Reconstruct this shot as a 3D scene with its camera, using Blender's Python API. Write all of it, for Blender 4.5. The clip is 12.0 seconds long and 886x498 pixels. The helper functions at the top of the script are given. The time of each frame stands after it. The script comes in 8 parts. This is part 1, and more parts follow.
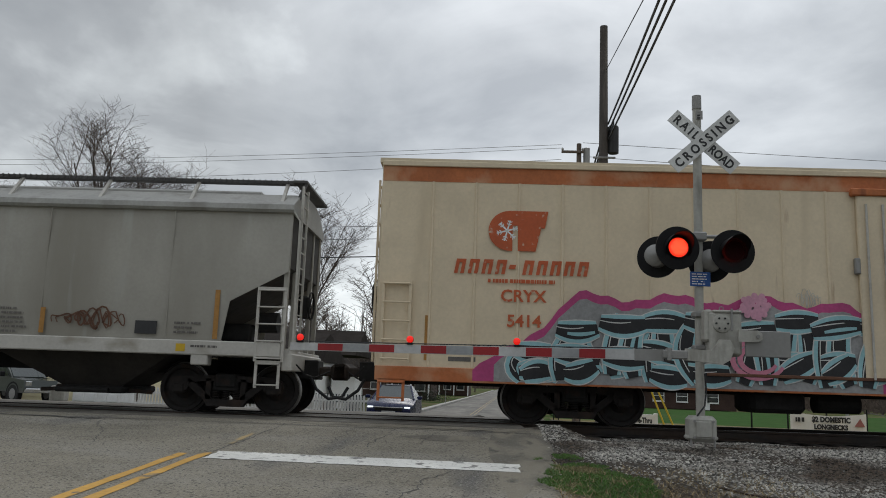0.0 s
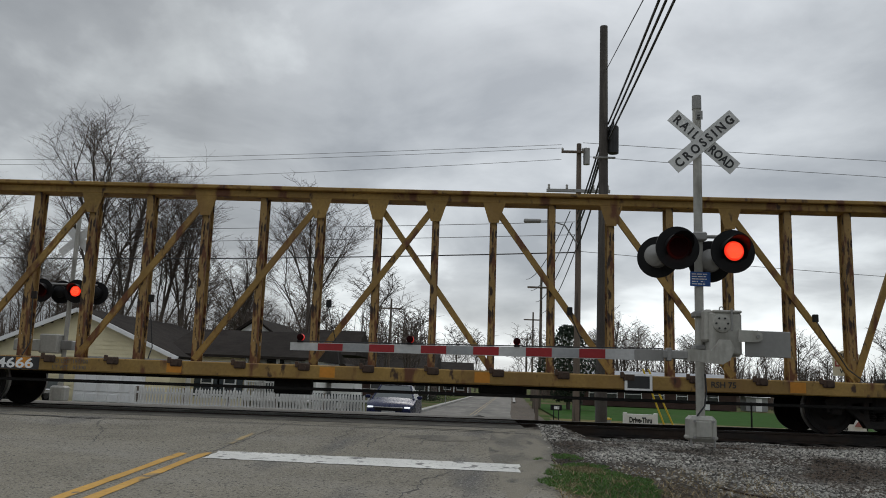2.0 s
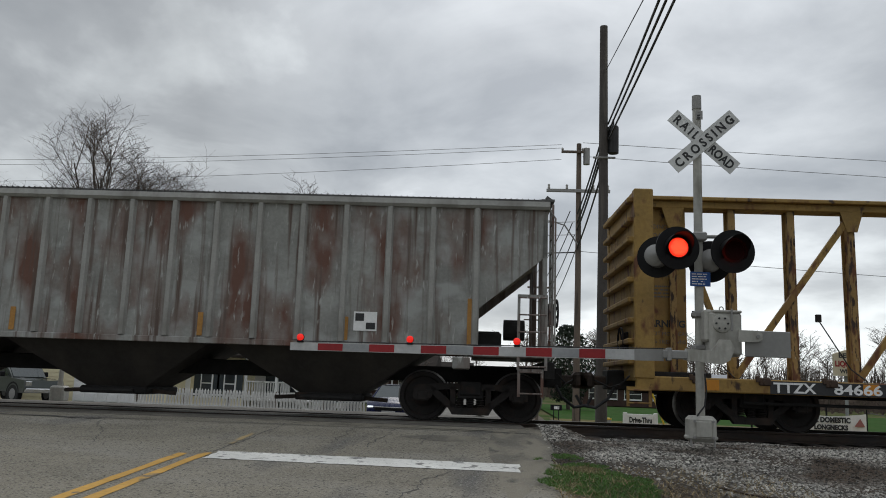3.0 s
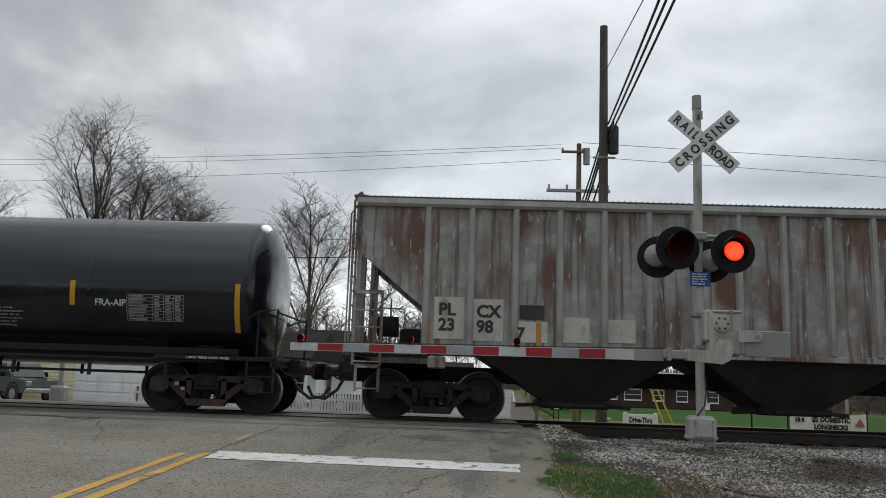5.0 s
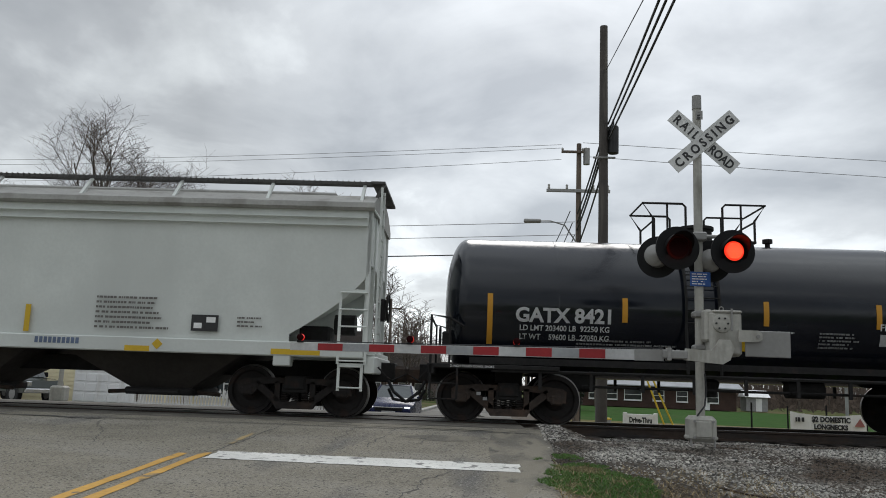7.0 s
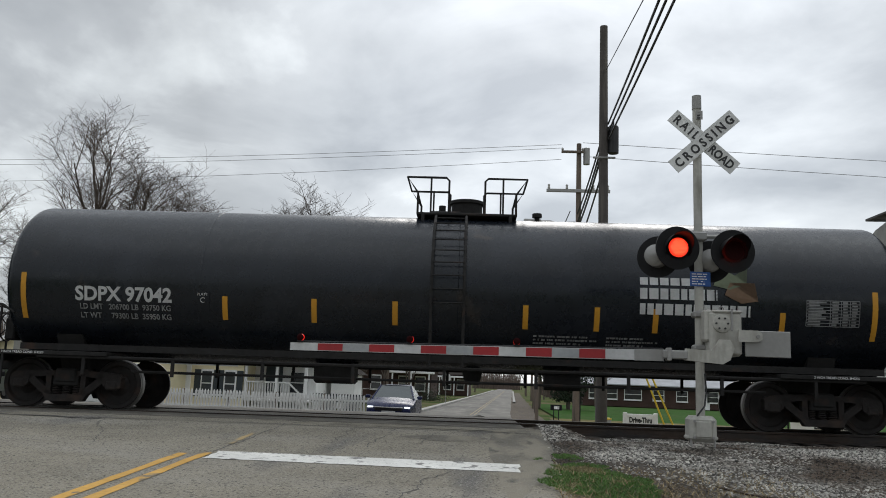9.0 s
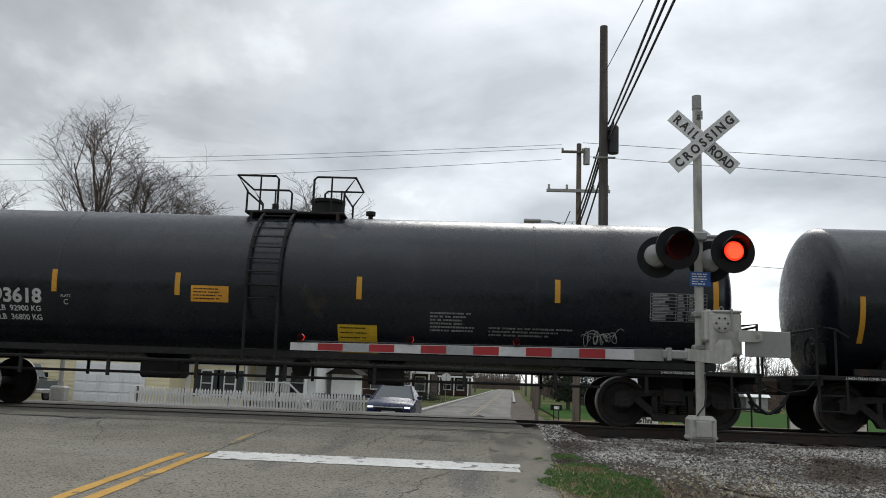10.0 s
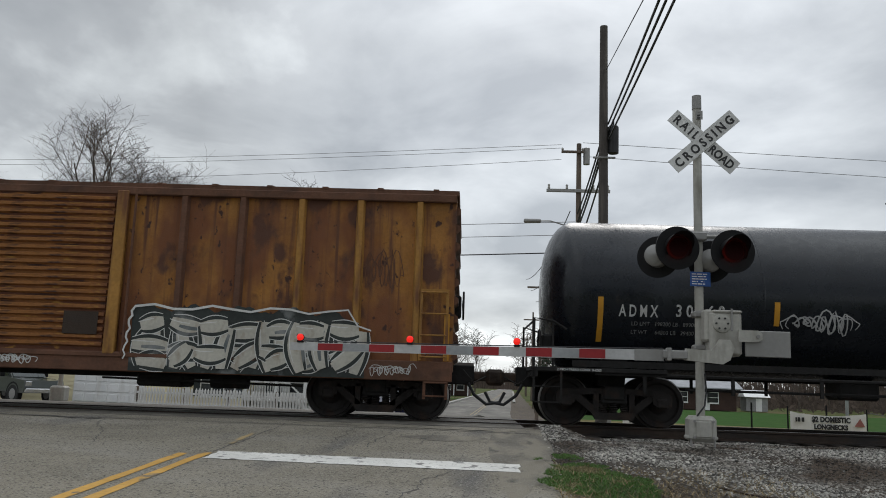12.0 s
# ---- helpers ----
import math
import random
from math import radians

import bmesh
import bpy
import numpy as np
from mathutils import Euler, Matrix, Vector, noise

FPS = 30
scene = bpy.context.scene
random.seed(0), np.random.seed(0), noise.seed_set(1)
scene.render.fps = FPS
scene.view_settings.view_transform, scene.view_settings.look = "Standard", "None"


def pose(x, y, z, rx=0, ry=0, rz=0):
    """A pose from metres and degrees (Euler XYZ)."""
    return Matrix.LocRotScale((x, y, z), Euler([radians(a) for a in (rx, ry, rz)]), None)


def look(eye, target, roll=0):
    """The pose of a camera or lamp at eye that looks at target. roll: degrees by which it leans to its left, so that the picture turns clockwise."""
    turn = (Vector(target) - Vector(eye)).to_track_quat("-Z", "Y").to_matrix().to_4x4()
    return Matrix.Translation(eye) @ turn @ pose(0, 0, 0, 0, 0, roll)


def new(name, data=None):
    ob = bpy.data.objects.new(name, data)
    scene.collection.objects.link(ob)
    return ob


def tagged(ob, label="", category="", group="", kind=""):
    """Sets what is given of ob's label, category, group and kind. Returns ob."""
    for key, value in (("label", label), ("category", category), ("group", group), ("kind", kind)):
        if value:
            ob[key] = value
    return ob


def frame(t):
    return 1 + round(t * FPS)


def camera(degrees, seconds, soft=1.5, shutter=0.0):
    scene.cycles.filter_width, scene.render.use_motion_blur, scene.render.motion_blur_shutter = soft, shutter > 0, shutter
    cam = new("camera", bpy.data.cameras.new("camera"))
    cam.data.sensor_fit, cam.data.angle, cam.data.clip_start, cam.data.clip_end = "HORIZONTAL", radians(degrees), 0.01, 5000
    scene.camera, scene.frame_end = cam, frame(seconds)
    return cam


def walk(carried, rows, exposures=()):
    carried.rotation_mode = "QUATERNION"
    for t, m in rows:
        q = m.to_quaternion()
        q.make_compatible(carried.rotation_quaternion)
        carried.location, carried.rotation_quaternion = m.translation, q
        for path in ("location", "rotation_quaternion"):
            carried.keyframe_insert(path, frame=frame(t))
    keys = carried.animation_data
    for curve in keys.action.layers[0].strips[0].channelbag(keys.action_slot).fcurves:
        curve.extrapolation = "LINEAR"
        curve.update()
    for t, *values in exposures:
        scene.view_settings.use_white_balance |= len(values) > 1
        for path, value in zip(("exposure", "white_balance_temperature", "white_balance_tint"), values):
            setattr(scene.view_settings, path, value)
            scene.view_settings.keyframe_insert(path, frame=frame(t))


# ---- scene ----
cam = camera(58.0, 12.0, soft=0.95)
EYE = (0.0, -16.2, 0.727)
yaw, pitch, lean = radians(4.3), radians(9.4), 2.3
AHEAD = Vector((-math.sin(yaw) * math.cos(pitch), math.cos(yaw) * math.cos(pitch), math.sin(pitch)))
HOLD = look(EYE, Vector(EYE) + AHEAD, lean)
walk(cam, [(0.0, HOLD), (12.0, HOLD)], exposures=[(0.0, -0.1), (1.0, -0.12), (1.6, -0.24), (2.5, -0.26), (3.2, -0.1), (5.2, 0.04), (7.2, 0.1), (9.5, 0.22), (10.5, 0.16), (11.4, 0.1), (12.0, 0.02)])

# ---- sky and sun: a closed overcast ----
world = bpy.data.worlds.new("overcast")
scene.world = world
world.use_nodes = True
wn, wl = world.node_tree.nodes, world.node_tree.links
wn.clear()
w_out, w_bg = wn.new("ShaderNodeOutputWorld"), wn.new("ShaderNodeBackground")
w_sky = wn.new("ShaderNodeTexSky")
w_sky.sky_type, w_sky.sun_disc = "NISHITA", False
w_sky.sun_elevation, w_sky.sun_rotation = radians(41), radians(5)
w_dim = wn.new("ShaderNodeMix")
w_dim.data_type, w_dim.blend_type = "RGBA", "MULTIPLY"
w_dim.inputs[0].default_value = 1.0
w_dim.inputs[7].default_value = (0.1, 0.1, 0.1, 1)
wl.new(w_sky.outputs[0], w_dim.inputs[6])
w_co = wn.new("ShaderNodeTexCoord")
w_sep = wn.new("ShaderNodeSeparateXYZ")
wl.new(w_co.outputs["Generated"], w_sep.inputs[0])
w_up = wn.new("ShaderNodeMath")
w_up.operation = "MAXIMUM"
w_up.inputs[1].default_value = 0.0
wl.new(w_sep.outputs[2], w_up.inputs[0])
w_add = wn.new("ShaderNodeMath")
w_add.operation = "ADD"
w_add.inputs[1].default_value = 0.3
wl.new(w_up.outputs[0], w_add.inputs[0])
w_div = wn.new("ShaderNodeVectorMath")
w_div.operation = "DIVIDE"
w_comb = wn.new("ShaderNodeCombineXYZ")
for i in range(3):
    wl.new(w_add.outputs[0], w_comb.inputs[i])
wl.new(w_co.outputs["Generated"], w_div.inputs[0])
wl.new(w_comb.outputs[0], w_div.inputs[1])


def cloud_noise(scale, detail, seed, rough=0.55):
    m = wn.new("ShaderNodeMapping")
    m.inputs["Location"].default_value = seed
    n = wn.new("ShaderNodeTexNoise")
    n.inputs["Scale"].default_value, n.inputs["Detail"].default_value, n.inputs["Roughness"].default_value = scale, detail, rough
    n.inputs["Distortion"].default_value = 0.35
    wl.new(w_div.outputs[0], m.inputs["Vector"])
    wl.new(m.outputs[0], n.inputs["Vector"])
    return n


cl_a, cl_b = cloud_noise(0.8, 7.0, (5.6, 4.2, 0.0), 0.5), cloud_noise(2.2, 8.0, (0.7, 8.2, 0.0), 0.55)
w_mix = wn.new("ShaderNodeMix")
w_mix.inputs[0].default_value = 0.3
wl.new(cl_a.outputs[0], w_mix.inputs[2])
wl.new(cl_b.outputs[0], w_mix.inputs[3])
w_ramp = wn.new("ShaderNodeValToRGB")
w_ramp.color_ramp.elements[0].position, w_ramp.color_ramp.elements[0].color = 0.39, (0.31, 0.335, 0.362, 1)
w_ramp.color_ramp.elements[1].position, w_ramp.color_ramp.elements[1].color = 0.6, (1.08, 1.14, 1.16, 1)
mid = w_ramp.color_ramp.elements.new(0.5)
mid.color = (0.55, 0.58, 0.605, 1)
wl.new(w_mix.outputs[0], w_ramp.inputs[0])
w_all = wn.new("ShaderNodeMix")
w_all.data_type = "RGBA"
w_all.inputs[0].default_value = 0.93
wl.new(w_dim.outputs[2], w_all.inputs[6])
wl.new(w_ramp.outputs[0], w_all.inputs[7])
# the veiled sun brightens the cloud round it
w_dot = wn.new("ShaderNodeVectorMath")
w_dot.operation = "DOT_PRODUCT"
w_dot.inputs[1].default_value = (0.12, 0.92, 0.37)
wl.new(w_co.outputs["Generated"], w_dot.inputs[0])
w_lobe = wn.new("ShaderNodeMapRange")
w_lobe.inputs[1].default_value, w_lobe.inputs[2].default_value = 0.88, 1.0
w_lobe.inputs[3].default_value, w_lobe.inputs[4].default_value = 0.84, 1.54
wl.new(w_dot.outputs["Value"], w_lobe.inputs[0])
w_veil = wn.new("ShaderNodeMix")
w_veil.data_type, w_veil.blend_type = "RGBA", "MULTIPLY"
w_veil.inputs[0].default_value = 1.0
wl.new(w_all.outputs[2], w_veil.inputs[6])
wl.new(w_lobe.outputs[0], w_veil.inputs[7])
# an overcast is brightest overhead
w_zen = wn.new("ShaderNodeMapRange")
w_zen.inputs[1].default_value, w_zen.inputs[2].default_value = 0.4, 1.0
w_zen.inputs[3].default_value, w_zen.inputs[4].default_value = 1.0, 2.6
wl.new(w_up.outputs[0], w_zen.inputs[0])
w_top = wn.new("ShaderNodeMix")
w_top.data_type, w_top.blend_type = "RGBA", "MULTIPLY"
w_top.inputs[0].default_value = 1.0
wl.new(w_veil.outputs[2], w_top.inputs[6])
wl.new(w_zen.outputs[0], w_top.inputs[7])
wl.new(w_top.outputs[2], w_bg.inputs[0])
w_bg.inputs[1].default_value = 1.0
wl.new(w_bg.outputs[0], w_out.inputs[0])

sun = new("sun", bpy.data.lights.new("sun", "SUN"))
sun.data.energy, sun.data.angle, sun.data.color = 0.7, radians(25), (1.0, 0.97, 0.93)
sun.matrix_world = look((0, 0, 30), (-3, -34, 0))
tagged(sun, kind="structure")


# ---- materials ----
def surf(name, base, rough=0.6, metal=0.0, layers=(), bump=0.0, bscale=40.0, vary=0.14, vscale=1.3, spec=0.5, coat=0.0, island=0.0):
    """A worn surface: base colour varied at two scales, then layers of (colour, scale xyz, low, high)."""
    m = bpy.data.materials.new(name)
    m.use_nodes = True
    n, l = m.node_tree.nodes, m.node_tree.links
    p = n["Principled BSDF"]
    p.inputs["Roughness"].default_value, p.inputs["Metallic"].default_value = rough, metal
    p.inputs["Specular IOR Level"].default_value, p.inputs["Coat Weight"].default_value = spec, coat
    co = n.new("ShaderNodeTexCoord")

    def grain(scale, detail=6.0):
        t = n.new("ShaderNodeTexNoise")
        t.inputs["Scale"].default_value, t.inputs["Detail"].default_value = 1.0, detail
        mp = n.new("ShaderNodeMapping")
        mp.inputs["Scale"].default_value = scale
        mp.inputs["Location"].default_value = (len(n) * 3.7, len(n) * 1.3, 0)
        l.new(co.outputs["Object"], mp.inputs["Vector"])
        l.new(mp.outputs[0], t.inputs["Vector"])
        return t.outputs[0]

    def mixed(kind, fac, a, b):
        x = n.new("ShaderNodeMix")
        x.data_type, x.blend_type = "RGBA", kind
        for i, s in ((0, fac), (6, a), (7, b)):
            if isinstance(s, (int, float)):
                x.inputs[i].default_value = s
            elif isinstance(s, tuple):
                x.inputs[i].default_value = (*s[:3], 1)
            else:
                l.new(s, x.inputs[i])
        return x.outputs[2]

    def ramp(src, lo, hi, a=0.0, b=1.0):
        r = n.new("ShaderNodeMapRange")
        r.inputs[1].default_value, r.inputs[2].default_value, r.inputs[3].default_value, r.inputs[4].default_value = lo, hi, a, b
        l.new(src, r.inputs[0])
        return r.outputs[0]

    col = mixed("MULTIPLY", 1.0, base, ramp(grain((vscale,) * 3), 0.3, 0.7, 1 - vary, 1 + vary))
    col = mixed("MULTIPLY", 1.0, col, ramp(grain((vscale * 14,) * 3, 3), 0.3, 0.7, 1 - vary * 0.6, 1 + vary * 0.6))
    for colour, scale, lo, hi in layers:
        col = mixed("MIX", ramp(grain(scale), lo, hi), col, colour)
    if island:
        g = n.new("ShaderNodeNewGeometry")
        col = mixed("MULTIPLY", 1.0, col, ramp(g.outputs["Random Per Island"], 0, 1, 1 - island, 1 + island))
    l.new(col, p.inputs["Base Color"])
    l.new(ramp(grain((vscale * 5,) * 3), 0.3, 0.7, max(rough - 0.08, 0.02), min(rough + 0.08, 1)), p.inputs["Roughness"])
    if bump:
        b = n.new("ShaderNodeBump")
        b.inputs["Strength"].default_value, b.inputs["Distance"].default_value = bump, 0.02
        l.new(grain((bscale,) * 3), b.inputs["Height"])
        l.new(b.outputs[0], p.inputs["Normal"])
    return m


def glow(name, colour, strength):
    m = surf(name, colour, 0.3, vary=0.03)
    p = m.node_tree.nodes["Principled BSDF"]
    p.inputs["Emission Color"].default_value, p.inputs["Emission Strength"].default_value = (*colour, 1), strength
    return m


RUST, DIRT = (0.13, 0.05, 0.022), (0.06, 0.05, 0.042)
M_asphalt = surf("asphalt", (0.245, 0.222, 0.175), 0.85, layers=(((0.3, 0.28, 0.24), (0.35, 0.9, 1), 0.5, 0.75), ((0.125, 0.12, 0.115), (1.1, 0.25, 1), 0.58, 0.72), ((0.36, 0.34, 0.3), (45, 45, 45), 0.54, 0.68), ((0.07, 0.066, 0.06), (33, 33, 33), 0.56, 0.64)), bump=0.9, bscale=90, vary=0.16, spec=0.25)
M_farroad = surf("worn_asphalt", (0.19, 0.178, 0.158), 0.8, layers=(((0.13, 0.124, 0.112), (0.6, 0.12, 1), 0.45, 0.65), ((0.25, 0.24, 0.215), (1.6, 0.4, 1), 0.55, 0.7)), bump=0.3, spec=0.15)
M_yellow_faded = surf("faded_yellow_paint", (0.34, 0.25, 0.12), 0.85, layers=(((0.2, 0.18, 0.14), (4, 2, 4), 0.45, 0.6),), vary=0.2)
M_crack = surf("crack_seal", (0.07, 0.067, 0.063), 0.8, vary=0.3)
M_patch = surf("dark_asphalt", (0.125, 0.116, 0.1), 0.8, layers=(((0.2, 0.185, 0.155), (2.5, 2.5, 2), 0.5, 0.66),), bump=0.6, bscale=60, spec=0.25)
M_damp = surf("damp_asphalt", (0.16, 0.147, 0.122), 0.8, layers=(((0.245, 0.222, 0.175), (2.2, 1.1, 2), 0.42, 0.56), ((0.1, 0.094, 0.082), (5, 2, 4), 0.58, 0.7), ((0.33, 0.32, 0.3), (45, 45, 45), 0.58, 0.75)), bump=0.9, bscale=90, spec=0.25)
M_white_line = surf("worn_white_paint", (0.66, 0.65, 0.61), 0.8, layers=(((0.19, 0.185, 0.175), (5, 5, 5), 0.585, 0.64), ((0.2, 0.19, 0.18), (24, 24, 24), 0.62, 0.7)), bump=0.2)
M_yellow_line = surf("worn_yellow_paint", (0.52, 0.29, 0.055), 0.8, layers=(((0.17, 0.14, 0.09), (5, 3, 4), 0.6, 0.68),), bump=0.2)
M_gravel = surf("gravel_bed", (0.075, 0.064, 0.052), 0.95, layers=(((0.058, 0.044, 0.033), (0.7, 0.7, 0.7), 0.48, 0.62), ((0.16, 0.155, 0.15), (28, 28, 28), 0.52, 0.66)), bump=1.0, bscale=45, vary=0.3, spec=0.05)
M_stone = surf("ballast_stone", (0.32, 0.305, 0.275), 0.9, layers=(((0.08, 0.06, 0.045), (0.6, 0.6, 0.6), 0.47, 0.6),), vary=0.25, island=0.9, bump=0.3)
M_soil = surf("bare_soil", (0.07, 0.052, 0.037), 0.95, layers=(((0.11, 0.085, 0.052), (3, 3, 3), 0.5, 0.65),), bump=0.8, bscale=30, vary=0.3)
M_grass = surf("field_grass", (0.05, 0.085, 0.022), 0.95, layers=(((0.13, 0.108, 0.06), (0.12, 0.3, 1), 0.42, 0.58), ((0.085, 0.1, 0.04), (0.9, 0.9, 1), 0.5, 0.7)), bump=0.6, bscale=14, vary=0.25, spec=0.02)
M_blade = surf("grass_blades", (0.075, 0.165, 0.03), 0.8, island=0.45, layers=(((0.22, 0.19, 0.09), (2.2, 2.2, 2.2), 0.56, 0.66),))
M_dry = surf("dry_grass", (0.25, 0.19, 0.1), 0.85, island=0.4)
M_concrete = surf("concrete", (0.4, 0.385, 0.36), 0.9, layers=(((0.25, 0.24, 0.22), (1.2, 1.2, 1.2), 0.52, 0.7),), bump=0.3)
M_rail = surf("rusty_rail", (0.042, 0.028, 0.02), 0.75, 0.2, layers=(((0.03, 0.026, 0.024), (1, 4, 4), 0.5, 0.65),), bump=0.3)
M_railtop = surf("polished_rail_head", (0.16, 0.155, 0.15), 0.45, 0.9)
M_tie = surf("creosoted_tie", (0.035, 0.028, 0.023), 0.9, bump=0.6, bscale=25, vary=0.3)
M_galv = surf("galvanised_steel", (0.29, 0.285, 0.275), 0.5, 0.25, layers=(((0.24, 0.235, 0.225), (2, 2, 0.5), 0.5, 0.7),), vary=0.1)
M_alu = surf("silver_painted_metal", (0.4, 0.39, 0.355), 0.55, 0.1, layers=(((0.22, 0.21, 0.18), (4, 4, 1.2), 0.58, 0.75),), bump=0.1)
M_signwhite = surf("reflective_white_sheet", (0.66, 0.66, 0.65), 0.45, layers=(((0.5, 0.5, 0.48), (3, 3, 3), 0.55, 0.8),))
M_black = surf("black_paint", (0.009, 0.009, 0.01), 0.6, vary=0.3, spec=0.2)
M_letter_black = surf("black_lettering", (0.03, 0.03, 0.032), 0.6, vary=0.2)
M_letter_white = surf("white_lettering", (0.85, 0.85, 0.84), 0.6, vary=0.1)
M_letter_dim = surf("faded_white_lettering", (0.42, 0.42, 0.42), 0.7, vary=0.2)
M_letter_rust = surf("faded_orange_lettering", (0.5, 0.1, 0.03), 0.6, vary=0.12, layers=(((0.6, 0.45, 0.34), (9, 9, 9), 0.62, 0.72),))
M_letter_dark = surf("faded_dark_lettering", (0.13, 0.12, 0.11), 0.7, vary=0.25)
M_red_refl = surf("red_reflective_tape", (0.3, 0.014, 0.018), 0.45)
M_white_refl = surf("white_reflective_tape", (0.5, 0.5, 0.5), 0.45)
M_silver_refl = surf("silver_reflective_tape", (0.3, 0.31, 0.32), 0.45)
M_bluesign = surf("blue_sign", (0.02, 0.09, 0.33), 0.5)
M_redglass = surf("red_lens_off", (0.02, 0.0015, 0.002), 0.6, spec=0.06)
M_lit = glow("red_lens_lit", (1.0, 0.035, 0.012), 1.05)
M_lit_small = glow("small_red_lens_lit", (0.9, 0.02, 0.012), 0.6)
M_lit_dot = glow("red_lens_lit_diodes", (1.0, 0.16, 0.06), 2.2)
M_wood_pole = surf("weathered_pole_wood", (0.16, 0.125, 0.1), 0.9, layers=(((0.08, 0.065, 0.055), (6, 6, 0.5), 0.5, 0.65),), bump=0.6, bscale=18)
M_wood_dark = surf("dark_pole_wood", (0.075, 0.066, 0.06), 0.9, layers=(((0.13, 0.115, 0.1), (6, 6, 0.4), 0.55, 0.7),), bump=0.6, bscale=18)
M_cable = surf("black_cable", (0.02, 0.02, 0.022), 0.6)
M_cablegrey = surf("bare_wire", (0.16, 0.16, 0.165), 0.6)
M_bark = surf("bare_bark", (0.105, 0.085, 0.07), 0.95, vary=0.3, bump=0.5, bscale=12)
M_twig = surf("winter_twigs", (0.11, 0.082, 0.068), 0.95, vary=0.3, island=0.3)
M_cedar = surf("evergreen_needles", (0.022, 0.035, 0.018), 0.9, island=0.4)
M_siding = surf("cream_vinyl_siding", (0.82, 0.73, 0.48), 0.6, vary=0.05)
M_whitewall = surf("white_painted_wood", (0.86, 0.86, 0.85), 0.6, layers=(((0.72, 0.71, 0.68), (2, 2, 0.6), 0.58, 0.75),), vary=0.06)
M_shingle = surf("dark_roof_shingles", (0.03, 0.025, 0.022), 0.95, bump=0.6, bscale=12, vary=0.25, spec=0.1)
M_glass = surf("window_glass", (0.03, 0.035, 0.04), 0.06, spec=0.8)
M_shutter = surf("dark_shutter", (0.03, 0.04, 0.045), 0.6)
M_brick = surf("brown_brick", (0.06, 0.034, 0.027), 0.9, bump=0.4, vary=0.2)
M_fence = surf("weathered_white_pickets", (0.75, 0.75, 0.73), 0.75, layers=(((0.42, 0.4, 0.37), (4, 4, 1), 0.52, 0.7),))
M_carglass = surf("tinted_car_glass", (0.03, 0.04, 0.04), 0.05, spec=0.9, vary=0.05)
M_bluecar = surf("dark_blue_car_paint", (0.006, 0.01, 0.05), 0.28, 0.0, spec=0.3, coat=0.0, vary=0.05)
M_truckpaint = surf("grey_green_car_paint", (0.05, 0.058, 0.052), 0.35, 0.2, coat=0.8, vary=0.06)
M_tyre = surf("tyre_rubber", (0.02, 0.02, 0.02), 0.85)
M_chrome = surf("chrome", (0.6, 0.6, 0.6), 0.15, 1.0)
M_headlight = glow("headlamp", (0.9, 0.95, 1.0), 0.9)
M_banner = surf("white_vinyl_banner", (0.85, 0.84, 0.81), 0.6, vary=0.06)
M_guy = surf("yellow_guy_guard", (0.6, 0.42, 0.03), 0.6)
# train
M_wheel = surf("wheel_steel", (0.014, 0.011, 0.01), 0.8, 0.0, layers=(((0.04, 0.02, 0.012), (4, 4, 4), 0.55, 0.8),), vary=0.3)
M_tread = surf("polished_wheel_rim", (0.3, 0.29, 0.28), 0.4, 0.8)
M_truck = surf("grimy_cast_steel", (0.016, 0.013, 0.012), 0.9, layers=(((0.04, 0.024, 0.016), (3, 3, 3), 0.52, 0.72),), bump=0.5, vary=0.3)
M_truckbrown = surf("rusty_cast_steel", (0.04, 0.029, 0.023), 0.85, layers=(((0.08, 0.047, 0.031), (3, 3, 3), 0.5, 0.72),), bump=0.5, vary=0.3)
M_under = surf("underframe_black", (0.011, 0.01, 0.0095), 0.85, layers=(((0.05, 0.024, 0.014), (2, 2, 2), 0.62, 0.8),), bump=0.3, vary=0.3)
M_tank = surf("black_tank_paint", (0.0055, 0.0075, 0.0125), 0.17, layers=(((0.015, 0.018, 0.025), (0.5, 2, 2), 0.52, 0.75),), vary=0.12, bump=0.03, bscale=3, spec=0.52)
M_tankold = surf("dusty_black_tank_paint", (0.007, 0.0095, 0.014), 0.28, layers=(((0.019, 0.023, 0.031), (0.7, 1, 0.5), 0.56, 0.8), ((0.06, 0.045, 0.035), (1.2, 3, 0.6), 0.66, 0.8)), vary=0.2, bump=0.03, bscale=3, spec=0.42)
M_reflector = surf("amber_reflective_strip", (0.55, 0.26, 0.02), 0.5, vary=0.08)
M_reflector_old = surf("faded_amber_strip", (0.4, 0.2, 0.05), 0.7, vary=0.2)
M_placard = surf("yellow_decal", (0.62, 0.4, 0.02), 0.55, vary=0.08)
M_hopgrey = surf("grey_hopper_paint", (0.365, 0.348, 0.308), 0.6, layers=(((0.27, 0.252, 0.213), (0.7, 1, 0.15), 0.45, 0.72), ((0.42, 0.415, 0.39), (3, 3, 0.3), 0.6, 0.8)), vary=0.07, bump=0.08, bscale=2)
M_hopsill = surf("pale_grey_sill_paint", (0.5, 0.48, 0.44), 0.6, layers=(((0.3, 0.27, 0.22), (1.5, 1, 3), 0.55, 0.75),), vary=0.1)
M_hoplight = surf("light_grey_hopper_paint", (0.62, 0.645, 0.615), 0.55, layers=(((0.54, 0.56, 0.535), (0.5, 1, 0.2), 0.5, 0.75),), vary=0.05, bump=0.06, bscale=2)
